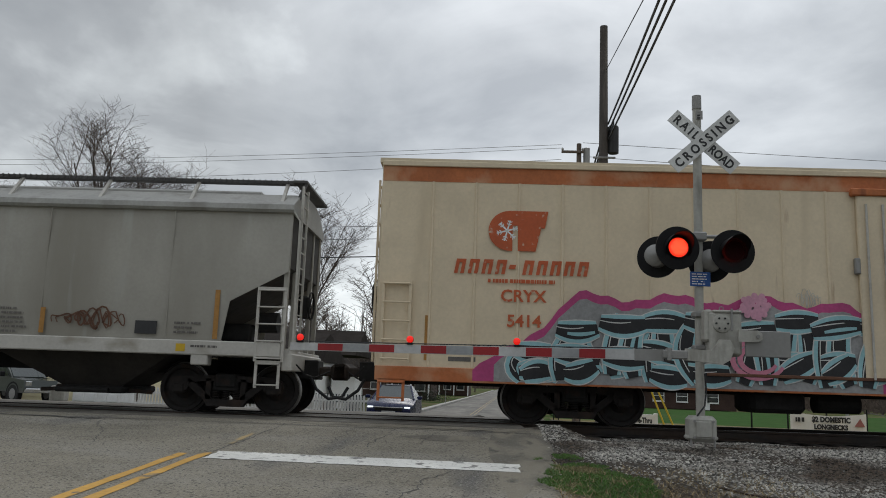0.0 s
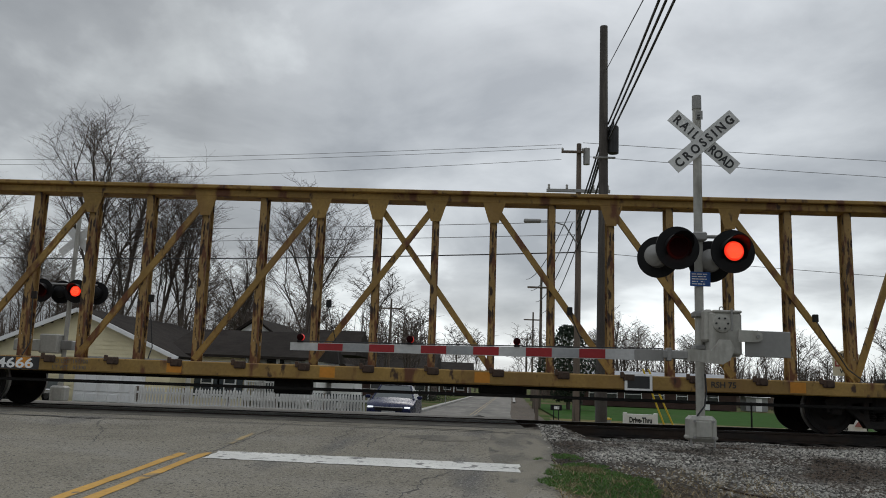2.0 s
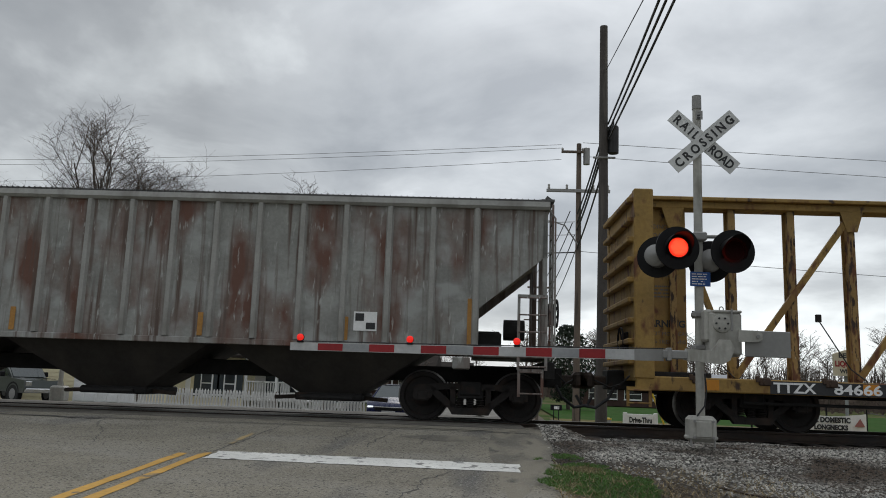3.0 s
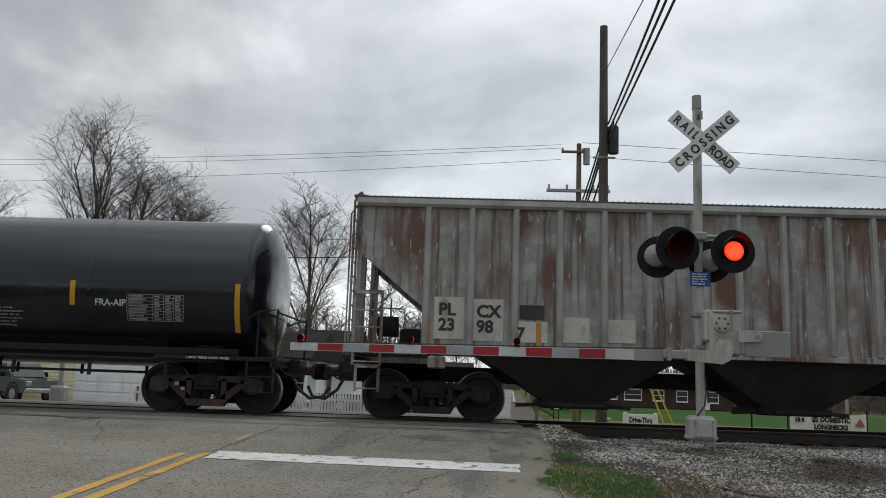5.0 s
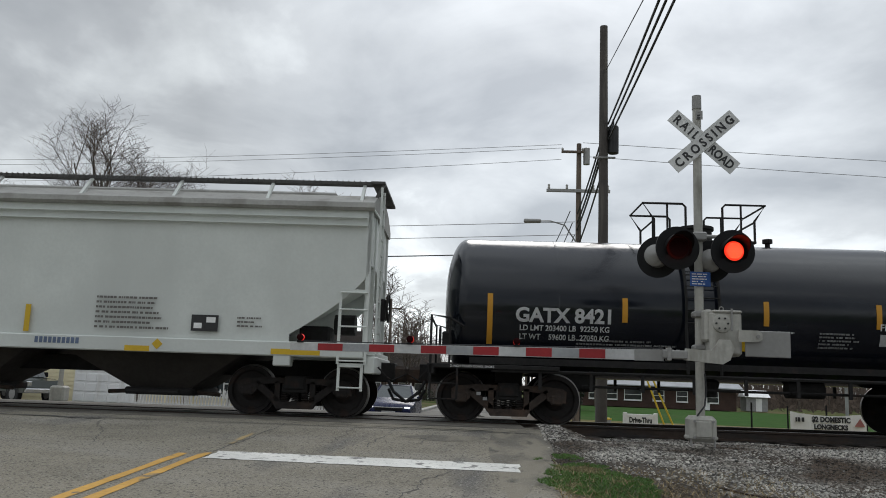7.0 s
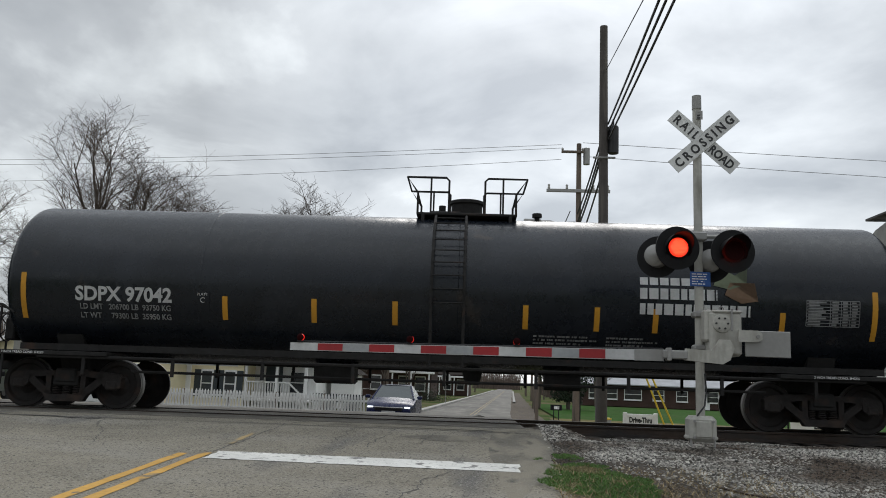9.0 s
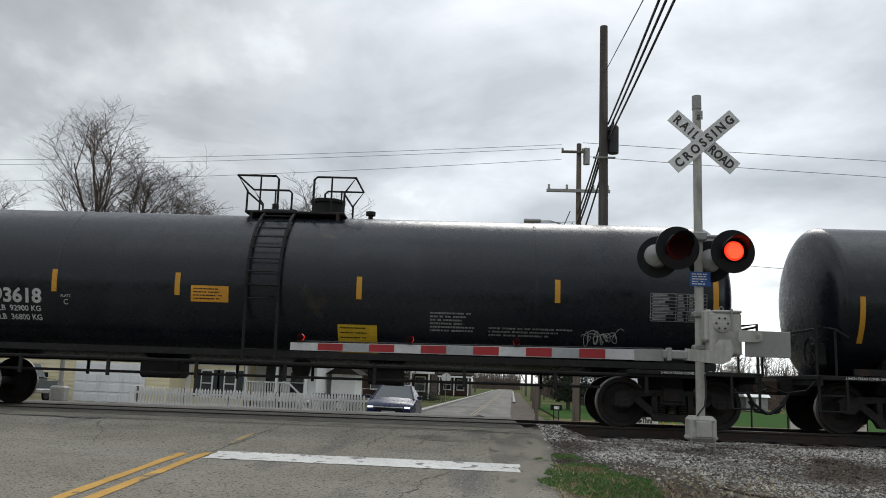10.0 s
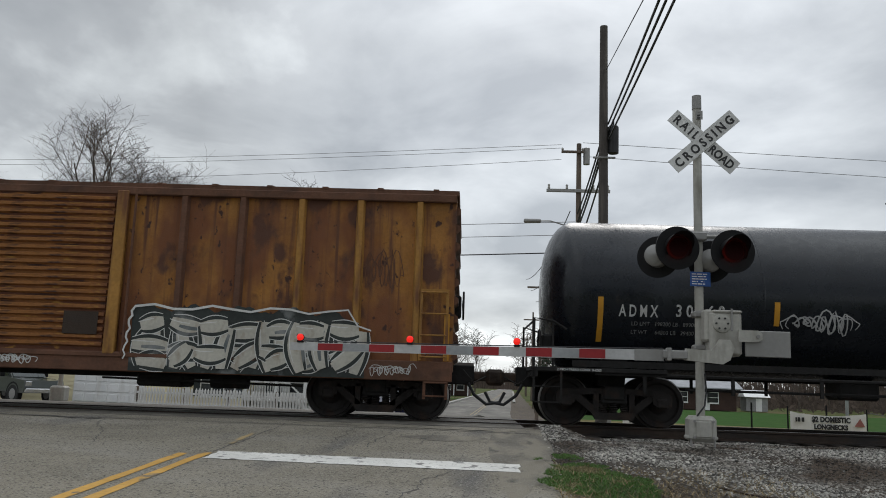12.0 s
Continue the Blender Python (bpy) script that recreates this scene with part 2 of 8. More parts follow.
M_hopold = surf("weathered_grey_hopper_paint", (0.28, 0.28, 0.262), 0.8, layers=(((0.36, 0.365, 0.352), (1.6, 1, 2.6), 0.5, 0.64), ((0.15, 0.075, 0.055), (1.5, 1, 0.7), 0.47, 0.66), ((0.12, 0.085, 0.07), (8, 3, 0.35), 0.52, 0.66), ((0.42, 0.42, 0.4), (14, 3, 3), 0.6, 0.7)), vary=0.16, bump=0.15)
# near-black brown for all discharge bays and the smooth-sided hopper's end sheets
M_bay = surf("near_black_hopper_sheet", (0.035, 0.03, 0.026), 0.85, layers=(((0.055, 0.046, 0.038), (1.5, 1, 0.5), 0.5, 0.75),), vary=0.2)
M_roofgrey = surf("grimy_roof_paint", (0.34, 0.335, 0.315), 0.7, layers=(((0.2, 0.19, 0.17), (2, 2, 1), 0.52, 0.75),), vary=0.12)
M_grating = surf("walkway_grating", (0.1, 0.097, 0.094), 0.7, 0.4, vary=0.2)
M_cream = surf("cream_refrigerator_car_paint", (0.7, 0.585, 0.42), 0.55, layers=(((0.6, 0.49, 0.34), (2.2, 1, 0.3), 0.56, 0.8), ((0.34, 0.22, 0.13), (5, 2, 0.7), 0.68, 0.8)), vary=0.07, bump=0.08, bscale=3)
M_orange = surf("faded_orange_band", (0.46, 0.14, 0.045), 0.65, layers=(((0.56, 0.3, 0.17), (1.6, 1, 1.5), 0.52, 0.68), ((0.2, 0.06, 0.025), (4, 3, 1), 0.66, 0.8)), vary=0.15)
M_yellowcar = surf("rusting_yellow_paint", (0.3, 0.185, 0.05), 0.7, layers=(((0.23, 0.13, 0.04), (1.2, 1, 0.7), 0.48, 0.7), (RUST, (3, 3, 1.4), 0.56, 0.65), ((0.05, 0.026, 0.016), (6, 6, 3), 0.61, 0.7)), vary=0.2, bump=0.15)
M_yellowpost = surf("rusted_yellow_post", (0.3, 0.19, 0.07), 0.75, layers=((RUST, (9, 9, 2.6), 0.51, 0.59), ((0.035, 0.02, 0.014), (12, 12, 4), 0.55, 0.62), ((0.45, 0.42, 0.36), (16, 16, 7), 0.68, 0.72)), vary=0.18)
M_brown = surf("weathered_mustard_boxcar_paint", (0.31, 0.135, 0.027), 0.75, layers=(((0.17, 0.06, 0.02), (1.1, 1, 0.6), 0.42, 0.58), ((0.12, 0.045, 0.02), (8, 3, 0.35), 0.52, 0.66), ((0.09, 0.035, 0.018), (2.2, 2, 1.4), 0.54, 0.64), ((0.05, 0.02, 0.013), (7, 5, 5), 0.64, 0.7)), vary=0.18, bump=0.2)
M_doorrust = surf("peeling_rusted_door_paint", (0.25, 0.1, 0.025), 0.8, layers=(((0.12, 0.042, 0.02), (0.6, 1, 2.4), 0.44, 0.56), ((0.055, 0.022, 0.015), (1.2, 2, 7), 0.54, 0.62), ((0.36, 0.18, 0.04), (2.5, 2, 6), 0.6, 0.68)), vary=0.2, bump=0.25)
M_brownrib = surf("mustard_boxcar_rib", (0.34, 0.17, 0.036), 0.75, layers=(((0.15, 0.06, 0.025), (5, 5, 0.8), 0.5, 0.66),), vary=0.2)
M_rustsill = surf("rusted_sill", (0.13, 0.06, 0.035), 0.85, layers=(((0.07, 0.035, 0.022), (2, 2, 3), 0.5, 0.7),), vary=0.2, bump=0.2)
M_patch_white = surf("weathered_white_patch", (0.5, 0.48, 0.42), 0.75, layers=(((0.3, 0.24, 0.18), (4, 3, 2), 0.55, 0.72),), vary=0.15)
M_pink = surf("pink_spray_paint", (0.46, 0.06, 0.2), 0.6, vary=0.15)
M_skyblue = surf("pale_blue_spray_paint", (0.28, 0.5, 0.54), 0.6, vary=0.12)
M_spraygrey = surf("grey_spray_paint", (0.3, 0.3, 0.3), 0.65, vary=0.2)
M_sprayblack = surf("black_spray_paint", (0.016, 0.016, 0.018), 0.6, vary=0.3)
M_spraywhite = surf("white_spray_paint", (0.6, 0.6, 0.58), 0.65, vary=0.15)
M_darkgreen = surf("dark_green_spray_paint", (0.025, 0.032, 0.03), 0.65, layers=(((0.16, 0.17, 0.17), (1.6, 1.6, 1.6), 0.54, 0.62),), vary=0.3)
M_slate = surf("slate_spray_paint", (0.13, 0.145, 0.15), 0.7, layers=(((0.24, 0.25, 0.25), (2, 2, 2), 0.5, 0.62),), vary=0.2)


# ---- building blocks ----
class Geo:
    """Collects solid pieces for one mesh."""

    def __init__(self):
        self.v, self.f = [], []

    def add(self, vs, fs):
        k = len(self.v)
        self.v += [tuple(p) for p in vs]
        self.f += [tuple(i + k for i in q) for q in fs]
        return self

    def box(self, x0, x1, y0, y1, z0, z1):
        vs = [(x, y, z) for z in (z0, z1) for y in (y0, y1) for x in (x0, x1)]
        return self.add(vs, [(0, 2, 3, 1), (4, 5, 7, 6), (0, 1, 5, 4), (2, 6, 7, 3), (0, 4, 6, 2), (1, 3, 7, 5)])

    def cbox(self, x0, x1, y0, y1, z0, z1, c=0.02):
        """A box with chamfered edges."""
        bm = bmesh.new()
        bmesh.ops.create_cube(bm, size=1.0, matrix=Matrix.LocRotScale(((x0 + x1) / 2, (y0 + y1) / 2, (z0 + z1) / 2), None, (x1 - x0, y1 - y0, z1 - z0)))
        bmesh.ops.bevel(bm, geom=bm.edges[:], offset=c, segments=1, affect="EDGES")
        bm.verts.index_update()
        self.add([p.co[:] for p in bm.verts], [[p.index for p in q.verts] for q in bm.faces])
        bm.free()
        return self

    def tube(self, pts, r, seg=6, r2=None, caps=True):
        pts = [Vector(p) for p in pts]
        n, vs, fs = len(pts), [], []
        for i, p in enumerate(pts):
            d = (pts[min(i + 1, n - 1)] - pts[max(i - 1, 0)]).normalized()
            a = d.orthogonal().normalized() if i == 0 else (a - d * a.dot(d)).normalized()
            b = d.cross(a)
            rr = r if r2 is None else r + (r2 - r) * i / max(n - 1, 1)
            for k in range(seg):
                w = 2 * math.pi * k / seg
                vs.append(p + (a * math.cos(w) + b * math.sin(w)) * rr)
        for i in range(n - 1):
            for k in range(seg):
                k2 = (k + 1) % seg
                fs.append((i * seg + k, i * seg + k2, (i + 1) * seg + k2, (i + 1) * seg + k))
        if caps:
            fs += [tuple(range(seg))[::-1], tuple(range((n - 1) * seg, n * seg))]
        return self.add(vs, fs)

    def cyl(self, p, q, r, seg=12, r2=None):
        return self.tube([p, q], r, seg, r2)

    def prism(self, pts, lo, hi, axis="y"):
        """An outline (first, second coordinate of the other two axes in order) drawn out from lo to hi along the axis."""
        area = sum(a[0] * b[1] - b[0] * a[1] for a, b in zip(pts, pts[1:] + pts[:1]))
        if (area < 0) != (axis == "y"):
            pts = pts[::-1]
        put = {"x": lambda p, h: (h, p[0], p[1]), "y": lambda p, h: (p[0], h, p[1]), "z": lambda p, h: (p[0], p[1], h)}[axis]
        n = len(pts)
        vs = [put(p, lo) for p in pts] + [put(p, hi) for p in pts]
        fs = [tuple(range(n))[::-1], tuple(range(n, 2 * n))] + [(i, (i + 1) % n, n + (i + 1) % n, n + i) for i in range(n)]
        return self.add(vs, fs)

    def beam(self, p, q, w, lo, hi):
        """A straight bar of width w in the xz plane, from y lo to hi."""
        d = Vector((q[0] - p[0], q[1] - p[1])).normalized()
        n = Vector((-d.y, d.x)) * w / 2
        return self.prism([(p[0] + n.x, p[1] + n.y), (p[0] - n.x, p[1] - n.y), (q[0] - n.x, q[1] - n.y), (q[0] + n.x, q[1] + n.y)], lo, hi)

    def lathe(self, prof, seg=32, axis="x", at=(0, 0, 0)):
        """Revolves (along, radius) pairs."""
        vs, fs, n = [], [], len(prof)
        for k in range(seg):
            w = 2 * math.pi * k / seg
            c, s = math.cos(w), math.sin(w)
            for h, r in prof:
                p = {"x": (h, r * c, r * s), "y": (r * s, h, r * c), "z": (r * c, r * s, h)}[axis]
                vs.append((p[0] + at[0], p[1] + at[1], p[2] + at[2]))
        for k in range(seg):
            k2 = (k + 1) % seg
            for i in range(n - 1):
                fs.append((k * n + i, k2 * n + i, k2 * n + i + 1, k * n + i + 1))
        return self.add(vs, fs)

    def ribbon(self, pts, w, y, t=0.003):
        """A painted stroke of width w on an upright plane at y, facing -y."""
        n, up, dn = len(pts), [], []
        for i in range(n):
            a, b = pts[max(i - 1, 0)], pts[min(i + 1, n - 1)]
            dx, dz = b[0] - a[0], b[1] - a[1]
            m = math.hypot(dx, dz) or 1
            ww = w * (0.6 + 0.4 * math.sin(math.pi * (i + 0.5) / n)) / 2
            up.append((pts[i][0] - dz / m * ww, y, pts[i][1] + dx / m * ww))
            dn.append((pts[i][0] + dz / m * ww, y, pts[i][1] - dx / m * ww))
        return self.add(up + dn, [(n + i, n + i + 1, i + 1, i) for i in range(n - 1)])

    def mesh(self, name, smooth=0):
        me = bpy.data.meshes.new(name)
        me.from_pydata(self.v, [], self.f)
        me.validate()
        bm = bmesh.new()
        bm.from_mesh(me)
        if len(self.f) < 30000:
            bmesh.ops.recalc_face_normals(bm, faces=bm.faces[:])
        bm.to_mesh(me)
        bm.free()
        if smooth:
            me.shade_smooth()
            me.set_sharp_from_angle(angle=radians(smooth))
        return me


def part(name, geo, material, parent, label="", smooth=0, at=None):
    """Links a Geo (or a finished mesh) as one mesh object under a thing or a part."""
    me = geo.mesh(name, smooth) if isinstance(geo, Geo) else geo
    if material and not me.materials:
        me.materials.append(material)
    ob = new(name, me)
    ob.parent = parent
    if at is not None:
        ob.matrix_basis = at
    return tagged(ob, label)


def thing(name, label, category, group="", kind="", at=None):
    ob = new(name)
    ob.empty_display_size = 0.2
    if at is not None:
        ob.matrix_basis = at
    return tagged(ob, label, category, group, kind)


def solid(name, geo, material, label, category, kind="", group="", smooth=0, at=None):
    """A thing that is one mesh."""
    ob = part(name, geo, material, None, "", smooth, at)
    return tagged(ob, label, category, group, kind)


def words(text, size, material, parent, at, name="lettering", bold=0.0, wide=1.0, align="LEFT", label=""):
    """Lettering that faces -y, its baseline starting at a place; at may be a pose."""
    cu = bpy.data.curves.new(name, "FONT")
    cu.body, cu.size, cu.offset, cu.align_x, cu.extrude = text, size, bold, align, 0.0015
    cu.resolution_u = 3
    tmp = bpy.data.objects.new(name, cu)
    me = bpy.data.meshes.new_from_object(tmp)
    bpy.data.objects.remove(tmp)
    m = at if isinstance(at, Matrix) else Matrix.Translation(at) @ pose(0, 0, 0, 90, 0, 0)
    me.transform(m @ Matrix.Diagonal((wide, 1, 1, 1)))
    me.materials.clear()
    me.materials.append(material)
    return part(name, me, material, parent, label)


def fitted(ob, width):
    """Stretches lettering along x to a known width."""
    xs = [v.co.x for v in ob.data.vertices]
    lo, hi = min(xs), max(xs)
    for v in ob.data.vertices:
        v.co.x = lo + (v.co.x - lo) * width / (hi - lo)
    return ob


def bars(parent, material, x, y, z, w, n, h=0.03, pitch=0.07, seed=1, name="small_print"):
    """Lines of print too small to read, as broken plain bars."""
    rnd, g = random.Random(seed), Geo()
    for i in range(n):
        a, end = x, x + w * rnd.uniform(0.65, 1.0)
        while a < end:
            b = min(a + rnd.uniform(0.02, 0.075), end)
            g.box(a, b, y - 0.002, y + 0.001, z - i * pitch, z - i * pitch + h)
            a = b + (0.012 if rnd.random() < 0.8 else 0.04)
    return tagged(part(name, g, material, parent), kind="stuff")


def lerp(table, u):
    for (a, p), (b, q) in zip(table, table[1:]):
        if u <= b:
            return p + (q - p) * max(0.0, (u - a) / (b - a))
    return table[-1][1]


# ---- the ground ----
# the track crosses the view at a slight angle and climbs gently to the east; the train runs in this frame
BEARING, GRADE = radians(2.353), 0.0069
TRACK = Matrix.Translation((EYE[0], EYE[1], 0)) @ Matrix.Rotation(BEARING, 4, "Z") @ Matrix.Rotation(-math.atan(GRADE), 4, "Y") @ Matrix.Translation((-EYE[0], -EYE[1], 0))


def askew(x, y):
    """How far the track's line lies from the x axis at x, fading out away from the track."""
    return (0.0411 * max(-60.0, min(60.0, x)) + 0.014) * max(0.0, min(1.0, (9.0 - abs(y)) / 5.5))


SLOPE = [(-400, -0.9), (-20, -0.75), (-12, -0.56), (-9, -0.41), (-6.5, -0.265), (-3.2, -0.04), (3.0, -0.04), (6, -0.3), (10, -0.78), (15, -0.95), (40, -1.0), (120, -1.15), (2500, -1.6)]


def gz(x, y):
    """Height of the land; the track bed dips beside the paved crossing."""
    yt = y - askew(x, y)
    z = lerp(SLOPE, yt) + GRADE * max(-60.0, min(60.0, x)) * max(0.0, min(1.0, (9.0 - abs(y)) / 5.5))
    if x > 1.1 and abs(yt) < 4.3:
        z -= 0.19 * min(1.0, (x - 1.1) / 0.5) * min(1.0, (4.3 - abs(yt)) / 1.6)
    if x < -13 and abs(yt) < 3.0:
        z -= 0.19 * min(1.0, (-13 - x) / 0.5) * min(1.0, (3.0 - abs(yt)) / 0.7)
    return z


def along_track(g):
    """Shears the edge of a sheet so that it follows the track."""
    g.v = [(x, y + askew(x, y), z) for x, y, z in g.v]
    return g


def sheet(xs, ys, lift, zf=gz, jit=0.0):
    g = Geo()
    vs = [(x, y, zf(x, y) + lift + (random.uniform(-jit, jit) if jit else 0)) for y in ys for x in xs]
    n = len(xs)
    fs = [(j * n + i, j * n + i + 1, (j + 1) * n + i + 1, (j + 1) * n + i) for j in range(len(ys) - 1) for i in range(n - 1)]
    return g.add(vs, fs)


def span(a, b, n):
    return [a + (b - a) * i / (n - 1) for i in range(n)]


wide_x = [-2500, -600, -200, -80] + span(-40, -14, 8) + [-13.5, -13] + span(-12, 1, 8) + [1.1, 1.35, 1.6] + span(2.5, 40, 14) + [80, 200, 600, 2500]
wide_y = [-400, -120, -50] + span(-25, -3.2, 16) + [-3.0, -2.6, -2.3, 0, 2.3, 2.6, 3.0] + span(3.6, 20, 12) + [25, 32, 40, 60, 90, 120, 250, 600, 2500]
tagged(solid("ground", sheet(wide_x, wide_y, -0.06), M_grass, "grassy flat land with tan winter patches", "ground"), kind="structure")


def road_mid(y):
    return -3.6 if y < -3 else (-3.6 + 1.95 * min(1, (y + 3) / 11) + 0.0168 * max(0, y - 8))


near_road = sheet(span(-13.0, 0.75, 40), span(-60, -20, 6)[:-1] + span(-20, -2.0, 40), 0.02, lambda x, y: gz(x, y + askew(x, y)))
tagged(solid("road", along_track(near_road), M_asphalt, "worn grey asphalt road up to the crossing", "road"), kind="structure")
fg = Geo()
far_y = span(1.9, 30, 24) + [45, 60, 80, 120, 200, 420]
for j, y in enumerate(far_y):
    m = road_mid(y)
    left, right = (-13.0 if y < 7 else m - 2.7), m + 2.1
    if 7 <= y < 9:
        left = m - 2.7 - (9 - y) * 2
    for x in (left, m, right):
        fg.v.append((x, y, gz(x, y + askew(x, y)) + 0.025))
for j in range(len(far_y) - 1):
    for i in range(2):
        a = j * 3 + i
        fg.f.append((a, a + 1, a + 4, a + 3))
tagged(solid("road_far", along_track(fg), M_farroad, "straight grey street running off beyond the crossing", "road"), kind="structure")
tagged(solid("driveway", sheet(span(-40, -4.6, 8), span(5.5, 21.6, 10), 0.015), M_farroad, "pale paved yard before the house", "driveway"), kind="structure")

# track: two rails on ties, paved crossing planks, rubber flangeway
RAILS = [-0.755, 0.755]
for y in RAILS:
    rail = tagged(new("rail"), "rusty steel rail with a polished head", "rail", "rails of the track", "structure")
    prof = [(-0.07, -0.185), (0.07, -0.185), (0.07, -0.165), (0.012, -0.14), (0.012, -0.045), (0.036, -0.035), (0.036, -0.004), (-0.036, -0.004), (-0.036, -0.035), (-0.012, -0.045), (-0.012, -0.14), (-0.07, -0.165)]
    rail.matrix_basis = TRACK
    part("rail_web", Geo().prism([(y + a, b) for a, b in prof], -260, 260, "x"), M_rail, rail)
    part("rail_head", Geo().prism([(y - 0.03, -0.004), (y + 0.03, -0.004), (y + 0.024, 0.002), (y - 0.024, 0.002)], -260, 260, "x"), M_railtop, rail)
track_bed = thing("track_bed", "wooden ties and paved crossing of the track", "track", kind="structure", at=TRACK)
tie_mesh = Geo().cbox(-0.115, 0.115, -1.3, 1.3, -0.17, 0.0, 0.012).mesh("tie")
tie_mesh.materials.append(M_tie)
for i in range(80):
    x = 1.4 + i * 0.5 if i < 50 else -13.6 - (i - 50) * 0.5
    part("tie", tie_mesh, None, track_bed, at=pose(x, 0, -0.185, 0, 0, (i * 37 % 7 - 3) * 0.25))
for y0, y1 in ((-2.2, -0.86), (-0.66, 0.66), (0.86, 2.1)):
    part("crossing_panel", sheet(span(-13, 1.05, 24), [y0, y0 + 0.05, (y0 + y1) / 2, y1 - 0.05, y1], 0.0, lambda x, y, a=y0, b=y1: -0.018 - (0.12 if min(y - a, b - y) < 0.001 else 0)), M_patch, track_bed, "dark asphalt between the rails")
for y0, y1 in ((-0.86, -0.8), (-0.71, -0.66), (0.66, 0.71), (0.8, 0.86)):
    part("flangeway", Geo().box(-13, 1.05, y0, y1, -0.19, -0.05), M_tie, track_bed)

# paint on the road
def draped(x0, x1, y0, y1, lift, nx, ny, ragged=0.0, seed=3):
    rnd, g = random.Random(seed), Geo()
    xs, ys = span(x0, x1, nx), span(y0, y1, ny)
    vs = [(x + (rnd.uniform(-ragged, ragged) if i in (0, nx - 1) else 0), y + (rnd.uniform(-ragged, ragged) if j in (0, ny - 1) else 0), gz(x, y) + lift) for j, y in enumerate(ys) for i, x in enumerate(xs)]
    return g.add(vs, [(j * nx + i, j * nx + i + 1, (j + 1) * nx + i + 1, (j + 1) * nx + i) for j in range(ny - 1) for i in range(nx - 1)])


tagged(solid("stop_line", draped(-3.42, 0.27, -6.8, -6.24, 0.026, 60, 5, 0.02), M_white_line, "worn white stop line painted on asphalt", "road marking"), kind="structure")
for k, (x, y1) in enumerate(((-3.78, -6.5), (-3.52, -6.4))):
    tagged(solid("yellow_line", draped(x - 0.06, x + 0.06, -40, y1, 0.026, 3, 120, 0.008, k), M_yellow_line, "worn yellow centre line painted on asphalt", "road marking", group="double yellow line"), kind="structure")
tagged(solid("yellow_line", draped(-3.56, -3.48, -5.6, -4.5, 0.025, 3, 12, 0.012, 9), M_yellow_faded, "faded remnant of the yellow centre line", "road marking", group="double yellow line"), kind="structure")
fy = Geo()
for dx in (-0.13, 0.07):
    for y in range(12, 200, 4):
        fy.add([(road_mid(y) + dx, y, gz(-5, y) + 0.03), (road_mid(y) + dx + 0.07, y, gz(-5, y) + 0.03), (road_mid(y + 4) + dx + 0.07, y + 4, gz(-5, y + 4) + 0.03), (road_mid(y + 4) + dx, y + 4, gz(-5, y + 4) + 0.03)], [(0, 1, 2, 3)])
tagged(solid("yellow_line_far", fy, M_yellow_faded, "yellow centre line of the far street", "road marking"), kind="structure")


def crack(x0, y0, x1, y1, w, seed, wob=0.06):
    rnd, g, n = random.Random(seed), Geo(), 26
    pts, off = [], 0.0
    for i in range(n + 1):
        off = off * 0.75 + rnd.uniform(-wob, wob)
        u, d = i / n, Vector((x1 - x0, y1 - y0)).normalized()
        pts.append((x0 + (x1 - x0) * u - d.y * off, y0 + (y1 - y0) * u + d.x * off))
    for i, (x, y) in enumerate(pts):
        a, b = pts[max(i - 1, 0)], pts[min(i + 1, n)]
        d = Vector((b[0] - a[0], b[1] - a[1])).normalized()
        h = w * rnd.uniform(0.35, 1.0) / 2
        for s in (-1, 1):
            g.v.append((x - d.y * h * s, y + d.x * h * s, gz(x, y) + 0.024))
    g.f = [(2 * i, 2 * i + 1, 2 * i + 3, 2 * i + 2) for i in range(n)]
    return g


CRACKS = [(-13, -2.3, 1.0, -2.25, 0.09, 0.03), (-13, -3.55, 0.6, -3.3, 0.06, 0.05), (-8.6, -3.4, -6.3, -3.6, 0.09, 0.04), (-3.5, -6.3, -3.3, -2.3, 0.035, 0.07), (-2.3, -5.2, -2.2, -3.4, 0.03, 0.08), (-1.7, -5.4, -1.6, -3.3, 0.03, 0.08),
          (-1.1, -5.0, -0.9, -3.6, 0.025, 0.08), (-5.2, -6.0, -6.3, -3.6, 0.03, 0.1), (-2.6, -4.6, 0.5, -4.4, 0.03, 0.08), (-4.4, -4.4, -4.0, -3.0, 0.03, 0.08), (-7.5, -5.0, -5.0, -4.6, 0.03, 0.1), (-1.0, -9.0, -0.6, -6.9, 0.03, 0.1), (-6.5, -9.0, -6.0, -6.5, 0.025, 0.1)]
for k, (a, b, c, d, w, wob) in enumerate(CRACKS):
    tagged(solid("pavement_crack", crack(a, b, c, d, w * (1.3 if k < 3 else 0.6), k, wob * 0.45), M_crack, "dark crack in the asphalt", "crack"), kind="structure")


def blot(cx, cy, rx, ry, lift, material, name, label, seed, n=40, rough=0.22, squeeze=0.0):
    rnd, g = random.Random(seed), Geo()
    ph = [rnd.uniform(0, 6.28) for _ in range(5)]
    rings = 6
    for r in range(rings + 1):
        for k in range(n):
            w = 2 * math.pi * k / n
            e = 1 + rough * sum(math.sin((j + 2) * w + ph[j]) / (j + 1.3) for j in range(5)) + rnd.uniform(-0.05, 0.05)
            x, y = cx + rx * e * r / rings * math.cos(w), cy + ry * e * r / rings * math.sin(w)
            g.v.append((x, y, gz(x, y) + lift))
    for r in range(rings):
        for k in range(n):
            g.f.append((r * n + k, r * n + (k + 1) % n, (r + 1) * n + (k + 1) % n, (r + 1) * n + k))
    return tagged(solid(name, g, material, label, "ground patch"), kind="structure")


